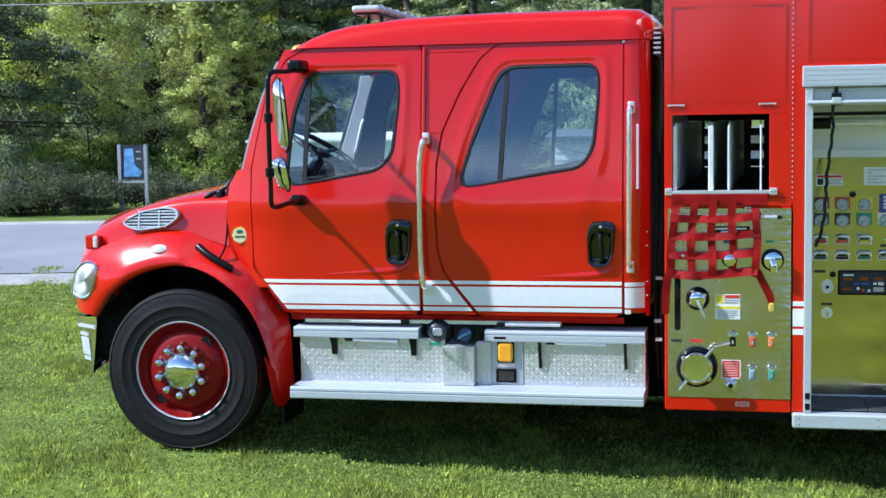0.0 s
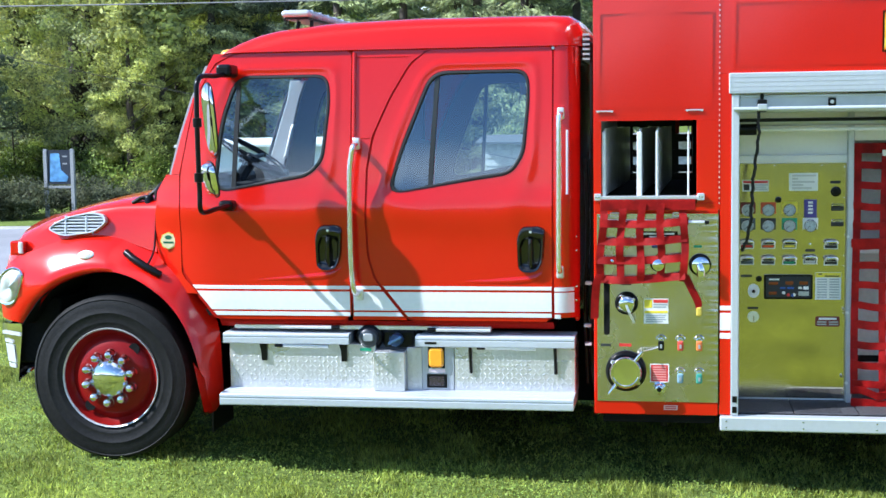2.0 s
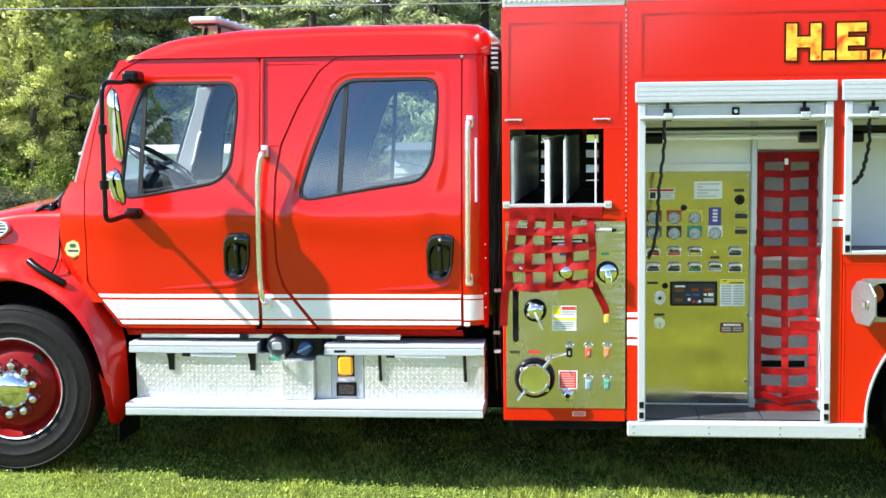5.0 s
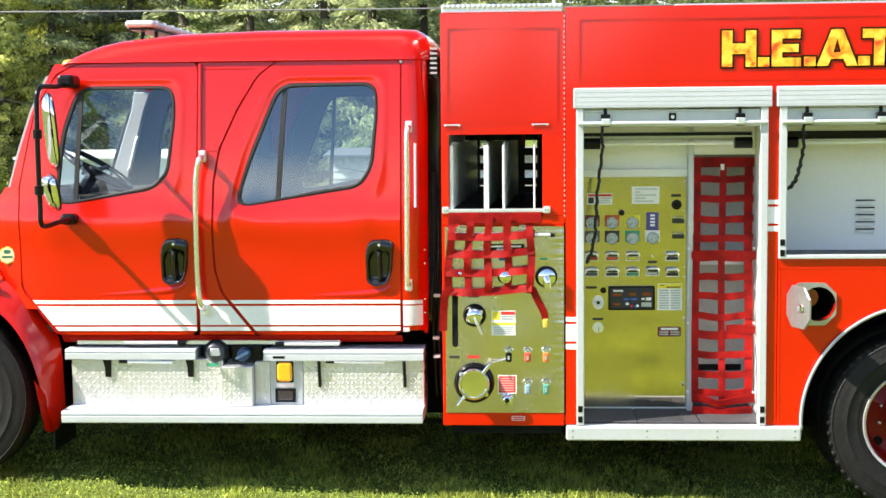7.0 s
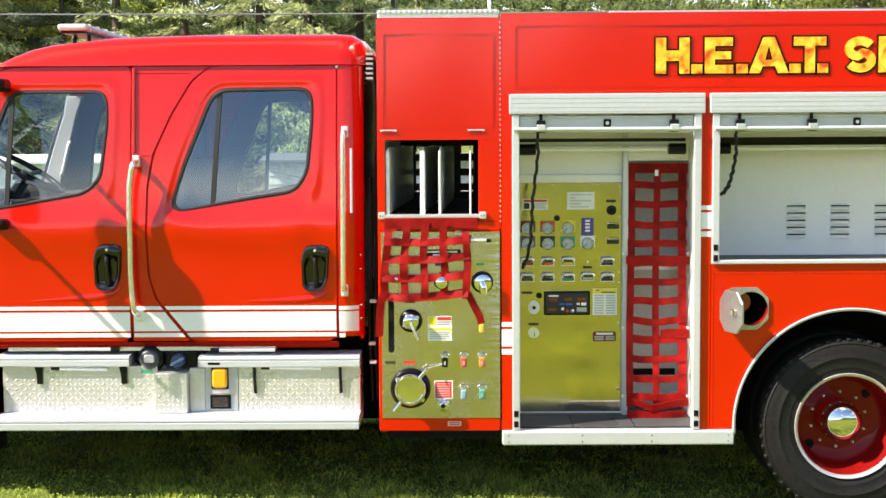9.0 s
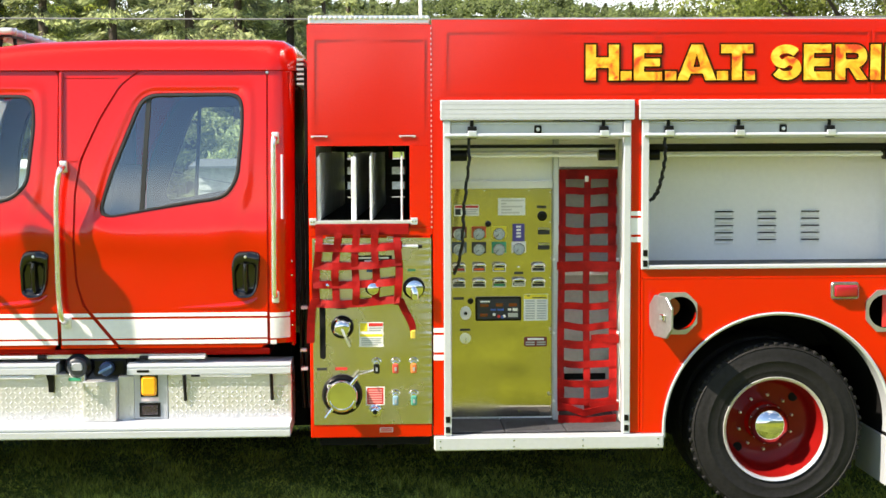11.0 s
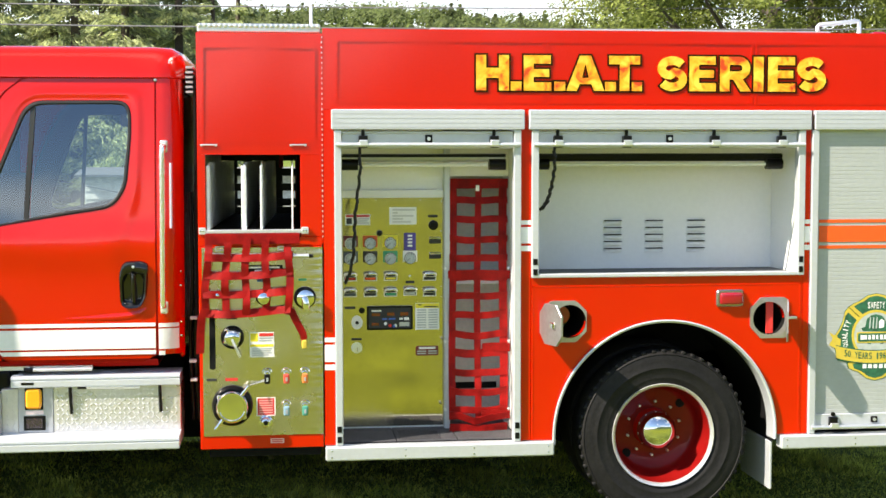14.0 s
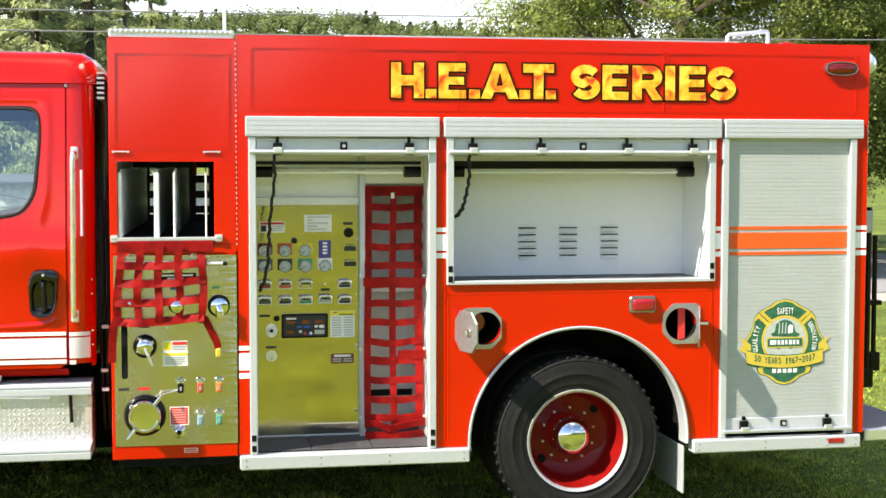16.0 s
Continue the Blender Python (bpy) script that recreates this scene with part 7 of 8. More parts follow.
DK_RED = material("dark_red_label", (0.16, 0.02, 0.02), 0.5)
SLATE = material("slate_label", (0.07, 0.09, 0.11), 0.5)
for x, z, mt in ((0.177, 1.631, DK_RED), (0.295, 1.631, material("red_orange_label", (0.62, 0.09, 0.02), 0.5)), (0.417, 1.631, YELLOW_L), (0.177, 1.537, SLATE), (0.295, 1.537, INK), (0.417, 1.537, GREEN_L), (0.537, 1.538, PAPER)):
    gauge(x, z, mt)
m = part("tank_level_gauge", box(0.500, 0.572, YP - 0.012, YP, 1.586, 1.692, 0.003), material("purple_plate", (0.07, 0.05, 0.28), 0.45), operator_panel, "purple tank level gauge")
for z in (1.675, 1.655, 1.635, 1.615):
    part("level_light", box(0.522, 0.550, YP - 0.014, YP - 0.012, z - 0.006, z + 0.006, 0), PAPER, m)
part("instrument_lamp", lathe([(0.020, 0.0), (0.016, -0.02), (0.0, -0.022)], (0.352, YP, 1.692), 14), BLACK, operator_panel)
for x, z, mt in ((0.172, 1.426, RED_L), (0.295, 1.426, ORANGE), (0.418, 1.426, YELLOW_L), (0.656, 1.424, INK), (0.172, 1.330, SLATE), (0.295, 1.330, INK), (0.418, 1.330, GREEN_L), (0.537, 1.334, PAPER), (0.656, 1.328, INK)):
    l = part("valve_lever", tube([(x - 0.034, YP - 0.040, z + 0.014), (x - 0.026, YP - 0.048, z + 0.022), (x, YP - 0.050, z + 0.024), (x + 0.026, YP - 0.048, z + 0.022), (x + 0.034, YP - 0.040, z + 0.014)], 0.010, 8), CHROME, operator_panel, "chrome T-handle valve control", smooth=True)
    part("stem", rod((x, YP, z + 0.018), (x, YP - 0.045, z + 0.020), 0.010, 8), CHROME, l)
    # black grip bar, which also paints the shadow under the lever
    part("grip", box(x - 0.030, x + 0.030, YP - 0.044, YP - 0.030, z + 0.004, z + 0.018, 0.005), BLACK, l)
    part("name_tag", box(x - 0.040, x + 0.040, YP - 0.004, YP, z - 0.024, z + 0.004, 0.002), BLACK, l)
    part("tag_frame", ring_plate([(x - 0.040, z - 0.024), (x + 0.040, z - 0.024), (x + 0.040, z + 0.004), (x - 0.040, z + 0.004)], [(x - 0.035, z - 0.019), (x + 0.035, z - 0.019), (x + 0.035, z - 0.001), (x - 0.035, z - 0.001)], YP - 0.0055, YP - 0.004), PAPER, l)
    part("text_bar", box(x - 0.030, x + 0.030, YP - 0.0055, YP - 0.004, z - 0.016, z - 0.004, 0), mt if mt is not PAPER else PLATE_GREY, l)
for x, z in ((0.690, 1.640), (0.690, 1.548)):
    l = part("small_control", box(x - 0.036, x + 0.036, YP - 0.008, YP, z - 0.014, z + 0.012, 0.003), INK, operator_panel)
    part("control_top", box(x - 0.034, x + 0.034, YP - 0.025, YP, z + 0.012, z + 0.026, 0.005), CHROME, l)
flat_label(0.648, 0.706, 1.785, 1.801, YP, INK, operator_panel)
flat_label(0.510, 0.564, 1.385, 1.400, YP, INK, operator_panel)
part("toggle", lathe([(0.010, 0), (0.008, -0.02), (0, -0.021)], (0.537, YP, 1.425), 10), CHROME, operator_panel, smooth=True)
part("round_vent", lathe([(0.030, 0), (0.030, -0.006), (0.020, -0.008), (0.018, -0.002), (0, -0.002)], (0.680, YP, 1.738), 24), BLACK, operator_panel, smooth=True)
# engine display
d = part("engine_display", slab(rounded([(0.272, 1.103), (0.552, 1.103), (0.552, 1.249), (0.272, 1.249)], 0.010), YP - 0.020, YP, 0.004), BLACK, operator_panel, "black engine governor display")
part("display_field", box(0.284, 0.540, YP - 0.0215, YP - 0.020, 1.115, 1.238, 0), material("navy_panel", (0.012, 0.014, 0.035), 0.3), d)
LED = material("led_window", (0.16, 0.01, 0.01), 0.15, coat=1.0)
for x0, x1, z0, z1, mt in ((0.300, 0.352, 1.188, 1.206, LED), (0.300, 0.345, 1.130, 1.148, LED), (0.395, 0.440, 1.190, 1.210, LED), (0.475, 0.525, 1.190, 1.210, LED), (0.300, 0.360, 1.216, 1.226, PAPER), (0.365, 0.395, 1.165, 1.176, BLUE_L), (0.405, 0.445, 1.165, 1.176, BLUE_L), (0.470, 0.490, 1.165, 1.178, PAPER), (0.498, 0.528, 1.162, 1.180, PAPER), (0.470, 0.530, 1.125, 1.150, PLATE_GREY)):
    part("display_window", box(x0, x1, YP - 0.0225, YP - 0.0215, z0, z1, 0), mt, d)
for x, z, mt in ((0.385, 1.142, PAPER), (0.412, 1.130, RED_L), (0.437, 1.126, BLUE_L), (0.446, 1.130, PAPER)):
    part("button", lathe([(0.010, 0.0), (0.008, -0.004), (0, -0.005)], (x, YP - 0.0215, z), 12), mt, d)
lab = flat_label(0.568, 0.716, 1.100, 1.262, YP, PAPER, operator_panel, "caution_label")
flat_label(0.570, 0.714, 1.232, 1.260, YP - 0.0015, YELLOW_L, lab)
bars([(0.1, 0.25), (0.35, 0.95)], 0.572, 0.712, 1.234, 1.258, YP - 0.002, INK, lab)
bars([(0.05, 0.45)] * 8, 0.572, 0.712, 1.106, 1.228, YP - 0.0015, PLATE_GREY, lab)
bars([(0.55, 0.95)] * 8, 0.572, 0.712, 1.106, 1.228, YP - 0.0015, PLATE_GREY, lab)
lab = part("red_plate", slab(rounded([(0.570, 0.940), (0.710, 0.940), (0.710, 1.000), (0.570, 1.000)], 0.012), YP - 0.002, YP), DK_RED, operator_panel)
flat_label(0.590, 0.692, 0.980, 0.993, YP - 0.002, PAPER, lab)
bars([(0.0, 0.45), (0.0, 0.45)], 0.580, 0.702, 0.946, 0.974, YP - 0.002, PLATE_GREY, lab)
bars([(0.55, 1.0), (0.55, 1.0)], 0.580, 0.702, 0.946, 0.974, YP - 0.002, PLATE_GREY, lab)
p = part("switch_plate", slab([(0.213 + 0.034 * math.cos(a), 1.150 + 0.042 * math.sin(a)) for a in np.linspace(0, 6.283, 29)[:-1]], YP - 0.004, YP), PAPER, operator_panel, "white oval switch plate")
part("switch", lathe([(0.011, 0.0), (0.010, -0.010), (0, -0.011)], (0.213, YP - 0.004, 1.148), 12), BLACK, p)
flat_label(0.138, 0.202, 1.232, 1.247, YP, INK, operator_panel)
part("round_plug", lathe([(0.019, 0), (0.017, -0.006), (0, -0.007)], (0.243, YP, 1.222), 16), BLACK, operator_panel)
flat_label(0.178, 0.240, 1.040, 1.054, YP, INK, operator_panel)
p = part("key_plate", lathe([(0.034, 0), (0.034, -0.003), (0, -0.0032)], (0.211, YP, 0.995), 24), ALU, operator_panel)
part("key", box(0.208, 0.216, YP - 0.03, YP, 0.972, 1.002, 0.003), CHROME, p)
screws([(x, z) for x in (0.142, 0.34, 0.54, 0.728) for z in (0.545,)] + [(0.728, z) for z in (0.80, 1.02, 1.30, 1.36, 1.70, 1.88)] + [(0.33, 1.89), (0.60, 1.89)], YP, operator_panel)
part("panel_ledge", box(0.064, 0.744, 0.425, 0.4515, 1.906, 1.955, 0.004), WHITE, engine)
part("locker_post", box(0.742, 0.776, 0.385, 0.4515, 0.49, 2.25, 0.004), ALU_PAINT, engine)
part("locker_header", box(0.776, 1.144, 0.44, 0.47, 2.035, 2.30, 0.002), WHITE_IN, engine)
RUBBER_MAT = material("ribbed_floor_mat", (0.045, 0.045, 0.05), 0.7, grain=0.2, vary=0.15, vary_scale=6, bump=0.4, bump_scale=90)
for i in range(3):
    for k in range(2):
        part("floor_tile", box(0.064 + 0.36 * i, 0.418 + 0.36 * i, 0.052 + 0.33 * k, 0.378 + 0.33 * k, 0.4885, 0.497, 0.003), RUBBER_MAT, engine, "dark ribbed floor tile")
bm = bmesh.new()
for k in range(40):
    box(0.45 + 0.006 * k, 0.453 + 0.006 * k, 0.07, 0.36, 0.497, 0.500, 0, bm)
part("mat_rib", bm, RUBBER_MAT, engine)

# webbing net over the narrow bay
net2 = part("locker_net", box(0.778, 1.138, 0.424, 0.430, 1.960, 2.020, 0.002), WEB, engine, "red webbing net over a locker bay")
rng = np.random.default_rng(8)


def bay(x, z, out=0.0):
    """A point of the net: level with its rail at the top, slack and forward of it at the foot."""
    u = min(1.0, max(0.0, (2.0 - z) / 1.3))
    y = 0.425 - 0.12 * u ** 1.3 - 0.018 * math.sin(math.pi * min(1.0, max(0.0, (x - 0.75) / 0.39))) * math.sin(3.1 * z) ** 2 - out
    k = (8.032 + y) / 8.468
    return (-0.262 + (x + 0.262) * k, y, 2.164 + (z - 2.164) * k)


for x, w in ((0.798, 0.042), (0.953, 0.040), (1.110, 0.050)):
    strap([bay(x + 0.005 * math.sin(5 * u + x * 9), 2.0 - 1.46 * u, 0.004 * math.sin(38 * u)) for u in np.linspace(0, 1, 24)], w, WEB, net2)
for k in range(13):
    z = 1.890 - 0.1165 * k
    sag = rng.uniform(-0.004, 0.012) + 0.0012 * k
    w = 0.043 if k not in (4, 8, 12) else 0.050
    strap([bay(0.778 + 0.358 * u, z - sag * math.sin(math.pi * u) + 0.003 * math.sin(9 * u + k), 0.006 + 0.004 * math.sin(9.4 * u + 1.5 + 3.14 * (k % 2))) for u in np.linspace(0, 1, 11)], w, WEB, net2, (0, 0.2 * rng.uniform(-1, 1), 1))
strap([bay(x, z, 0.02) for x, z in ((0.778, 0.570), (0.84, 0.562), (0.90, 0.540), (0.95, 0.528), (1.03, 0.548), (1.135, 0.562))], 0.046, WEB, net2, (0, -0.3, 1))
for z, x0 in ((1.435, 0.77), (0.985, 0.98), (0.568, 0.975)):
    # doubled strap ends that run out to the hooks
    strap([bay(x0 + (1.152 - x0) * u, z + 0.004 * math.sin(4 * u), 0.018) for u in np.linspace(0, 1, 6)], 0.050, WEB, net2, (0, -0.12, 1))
part("net_tag", box(0.935, 0.957, 0.398, 0.402, 1.945, 1.980, 0), PAPER, net2)
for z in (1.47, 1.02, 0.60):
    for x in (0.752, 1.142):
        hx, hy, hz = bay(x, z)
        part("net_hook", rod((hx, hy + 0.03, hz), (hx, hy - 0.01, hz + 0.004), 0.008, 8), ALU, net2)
bm = sheet([[(x, y, z) for x in (0.775, 1.142)] for y, z in ((0.455, 1.378), (0.470, 1.402), (0.600, 1.430), (0.690, 1.435))], thick=0.012)
part("bay_shelf", bm, WHITE, engine, "white shelf behind the net")
part("bay_slot", box(0.80, 1.11, 0.694, 0.6995, 0.690, 0.730, 0.0), DARK, engine)

# ---- roll-up doors: rolled bottom bar, latches, spindle, pull strap ----
def rolled(door, x0, x1, latches, lock, strap_pts, tube_y):
    part("bottom_panel", box(x0 + 0.042, x1 - 0.042, 0.012, 0.028, 2.205, 2.300, 0.004), ALU_PAINT, door)
    part("panel_lip", box(x0 + 0.044, x1 - 0.044, 0.004, 0.014, 2.286, 2.300, 0.003), ALU_PAINT, door)
    part("lift_bar", rod((x0 + 0.010, -0.034, 2.222), (x1 - 0.010, -0.034, 2.222), 0.0125, 12), ALU_PAINT, door, "aluminium lift bar", smooth=True)
    for x in latches:
        l = part("bar_clip", box(x - 0.026, x + 0.026, -0.030, 0.012, 2.205, 2.275, 0.006, seg=2), BLACK, door, "black bar clip")
        part("clip_plate", box(x - 0.026, x + 0.026, -0.049, -0.030, 2.215, 2.250, 0.005, seg=2), ALU, l)
        part("clip_cord", box(x - 0.010, x + 0.010, 0.0, 0.012, 2.275, 2.31, 0.003), BLACK, l)
    l = part("lock", box(lock - 0.021, lock + 0.021, 0.0, 0.012, 2.235, 2.280, 0.004), BLACK, door, "black push lock")
    part("lock_barrel", lathe([(0.011, 0.0), (0.010, -0.006), (0.0, -0.007)], (lock, 0.0, 2.257), 14), ALU, l, smooth=True)
    bm = bmesh.new()
    for k in range(9):
        box(x0 + 0.045, x1 - 0.045, 0.035 + 0.030 * k, 0.062 + 0.030 * k, 2.200 + 0.004 * k, 2.212 + 0.004 * k, 0.003, bm)
    part("rolled_slats", bm, PLATE_GREY, door)
    part("spindle", rod((x0 + 0.05, tube_y, 2.148), (x1 - 0.05, tube_y, 2.148), 0.024, 16), PLATE_GREY if x1 < 1.2 else BLACK, door, "door spindle", smooth=True)
    part("spindle_shade", box(x0 + 0.05, x1 - 0.05, tube_y - 0.030, tube_y - 0.020, 2.150, 2.168, 0.002), BLACK, door)
    for x in (x0 + 0.10, x1 - 0.10):
        part("spindle_end", rod((x - 0.05, tube_y - 0.012, 2.108), (x + 0.05, tube_y - 0.012, 2.108), 0.034, 14), BLACK, door, smooth=True)
    part("strip_light", rod((x0 + 0.16, tube_y - 0.03, 2.106), (x1 - 0.16, tube_y - 0.03, 2.106), 0.011, 10), PAPER, door, "white strip lamp, unlit", smooth=True)
    way = [p + np.array([0.0035 * math.sin(1.1 * k) + 0.002 * math.sin(2.9 * k), 0.003 * math.sin(1.7 * k), 0.0]) for k, p in enumerate(smooth_line(strap_pts, 46))]
    part("pull_strap", tube(way, 0.0125, 6, flat=0.5), BLACK, door, "black pull strap")
    for x in (x0 + 0.021, x1 - 0.021):
        for k in range(2):
            zz = (0.49 if x1 < 1.2 else 1.448) + 0.035 + 0.06 * k
            part("rail_stop", box(x - 0.013, x + 0.013, -0.026, -0.021, zz - 0.018, zz + 0.018, 0.003), BLACK, door)


rolled(door_a, 0.063, 1.142, (0.228, 0.985), 0.607, [(0.206, -0.02, 2.215), (0.210, -0.012, 2.08), (0.196, -0.010, 1.95), (0.180, -0.006, 1.80), (0.176, -0.004, 1.70), (0.162, -0.002, 1.55), (0.126, 0.0, 1.425)], 0.26)
rolled(door_b, 1.205, 2.850, (1.360, 1.768, 2.296, 2.702), 2.028, [(1.335, -0.02, 2.215), (1.340, -0.01, 2.10), (1.325, 0.0, 1.99), (1.300, 0.0, 1.90), (1.262, 0.0, 1.845)], 0.26)
bm = bmesh.new()
for i, x in enumerate((1.822, 2.088, 2.358)):
    for k in range(5):
        z = 1.738 - 0.0435 * k
        rows = [[(x - 0.058 + 0.116 * u, 0.5595 - h * (1 - abs(2 * u - 1) ** 8), z + dz) for u in np.linspace(0, 1, 9)] for h, dz in ((0.0, 0.014), (0.012, 0.010), (0.019, 0.0), (0.019, -0.008))]
        l = part("louvre", sheet(rows, thick=0.0015), WHITE_IN, engine, smooth=True)
        part("louvre_gap", box(x - 0.055, x + 0.055, 0.534, 0.5585, z + 0.0115, z + 0.0170, 0.002), DARK, l)
bm.free()

# ---- closed roll-up door ----
SLAT = material("grey_slat", (0.42, 0.45, 0.44), 0.45, 0.20, grain=0.03, vary=0.03)
bm = bmesh.new()
prof = [(0.0012, 0.0), (0.0, 0.002), (0.0, 0.0230), (0.0012, 0.0250), (0.016, 0.0250), (0.016, 0.0)]
a = [bm.verts.new((2.934, 0.012 + y, z)) for y, z in prof]
b = [bm.verts.new((3.713, 0.012 + y, z)) for y, z in prof]
for k in range(len(prof)):
    bm.faces.new((a[k], a[(k + 1) % len(prof)], b[(k + 1) % len(prof)], b[k]))
slat = part("slat", bm, SLAT, door_c)
slat.matrix_basis = pose(0, 0, 0.605)
for k in range(1, 68):
    again(slat, pose(0, 0, 0.605 + 0.0252 * k))
for z0, z1 in ((1.757, 1.776), (1.642, 1.738), (1.602, 1.621)):
    part("orange_stripe", box(2.950, 3.712, 0.0085, 0.0115, z0, z1, 0), ORANGE, door_c)
part("bottom_panel", box(2.934, 3.713, -0.002, 0.02, 0.510, 0.604, 0.004), ALU_PAINT, door_c)
part("lift_bar", rod((2.905, -0.036, 0.530), (3.742, -0.036, 0.530), 0.0125, 12), ALU, door_c, smooth=True)
for x in (3.048, 3.590):
    l = part("bar_clip", box(x - 0.026, x + 0.026, -0.030, 0.0, 0.520, 0.590, 0.006, seg=2), BLACK, door_c)
    part("clip_plate", box(x - 0.026, x + 0.026, -0.050, -0.030, 0.525, 0.555, 0.005, seg=2), ALU, l)
    part("clip_knob", lathe([(0.014, 0.0), (0.012, -0.01), (0, -0.011)], (x, -0.01, 0.605), 12), BLACK, l)
l = part("lock", box(3.288, 3.330, -0.012, 0.0, 0.548, 0.586, 0.004), BLACK, door_c)
part("lock_barrel", lathe([(0.011, 0.0), (0.010, -0.006), (0.0, -0.007)], (3.309, -0.012, 0.567), 14), ALU, l)
crest = badge(3.316, 1.065, 0.262, 0.0105, door_c, "crest", "green and gold fire-service crest decal")
part("sill_lamp", box(3.585, 3.690, -0.050, -0.044, 0.440, 0.470, 0.003), LENS_RED, engine, "small red sill lamp")
# ---- lettering and fittings of the rear body ----
def flame_material():
    m = material("flame_print", (0.9, 0.5, 0.03), 0.4)
    n, l = m.node_tree.nodes, m.node_tree.links
    pos = n.new("ShaderNodeNewGeometry").outputs["Position"]
    t = n.new("ShaderNodeTexNoise")
    t.inputs["Scale"].default_value, t.inputs["Detail"].default_value, t.inputs["Distortion"].default_value = 10.0, 5.0, 1.0
    r = n.new("ShaderNodeValToRGB")
    e = r.color_ramp.elements
    e[0].position, e[0].color = 0.36, (0.60, 0.05, 0.006, 1)
    e[1].position, e[1].color = 0.66, (0.90, 0.66, 0.08, 1)
    k = r.color_ramp.elements.new(0.48)
    k.color = (0.86, 0.38, 0.015, 1)
    l.new(pos, t.inputs["Vector"])
    l.new(t.outputs["Fac"], r.inputs[0])
    l.new(r.outputs[0], n["Principled BSDF"].inputs["Base Color"])
    return m


FLAME = flame_material()
OUTLINE = material("letter_outline_dark", (0.035, 0.012, 0.004), 0.9, spec=0.03)


def letter(char, x0, x1, z0, z1, y, mat, heavy, parent, name):
    """One character of the built-in font, fitted to a box."""
    cu = bpy.data.curves.new("letter", "FONT")
    cu.body, cu.offset, cu.extrude, cu.resolution_u = char, heavy, 0.002, 4
    tmp = new("letter_shape", cu)
    me = bpy.data.meshes.new_from_object(tmp.evaluated_get(bpy.context.evaluated_depsgraph_get()))
    bpy.data.objects.remove(tmp)
    v = np.array([w.co[:] for w in me.vertices])
    lo, hi = v.min(0), v.max(0)
    for w in me.vertices:
        u, k = (w.co.x - lo[0]) / (hi[0] - lo[0]), (w.co.y - lo[1]) / (hi[1] - lo[1])
        w.co = (x0 + (x1 - x0) * u, y - 0.0006 * (1 if w.co.z > 0 else -1), z0 + (z1 - z0) * k)
    me.materials.clear()
    me.materials.append(mat)
    ob = new(name, me)
    ob.parent = parent
    return ob


# the words on the crest's side arms, set round its rim
for word, a0, a1, wide in (("QUALITY", 196, 154, 0.075), ("INNOVATION", 34, -15, 0.056)):
    for i, c in enumerate(word):
        a = radians(a0 + (a1 - a0) * i / (len(word) - 1))
        w = wide * (0.35 if c == "I" else 1.0) * 0.262
        o = letter(c, -w / 2, w / 2, -0.016, 0.016, 0.0, PAPER, 0.015, crest, "letter")
        o.matrix_basis = pose(3.316 + 0.262 * 0.745 * math.cos(a), 0.0105 - 0.0030, 1.065 + 0.262 * (0.02 + 0.745 * math.sin(a))) @ Matrix.Rotation(math.pi / 2 - a, 4, "Y")


WORD = [("H", 0.880, 1.071), (".", 1.081, 1.144), ("E", 1.157, 1.319), (".", 1.337, 1.401), ("A", 1.407, 1.633), (".", 1.637, 1.701), ("T", 1.660, 1.844), (".", 1.795, 1.856),
        ("S", 1.947, 2.126), ("E", 2.140, 2.300), ("R", 2.324, 2.507), ("I", 2.528, 2.588), ("E", 2.616, 2.783), ("S", 2.793, 2.972)]


def ribbon(line, w):
    """The closed outline of a broad stroke along a line."""
    pts = [Vector(p) for p in line]
    left, right = [], []
    for k, p in enumerate(pts):
        d = (pts[min(k + 1, len(pts) - 1)] - pts[max(k - 1, 0)]).normalized()
        left.append((p.x - d.y * w / 2, p.y + d.x * w / 2)), right.append((p.x + d.y * w / 2, p.y - d.x * w / 2))
    return left + right[::-1]


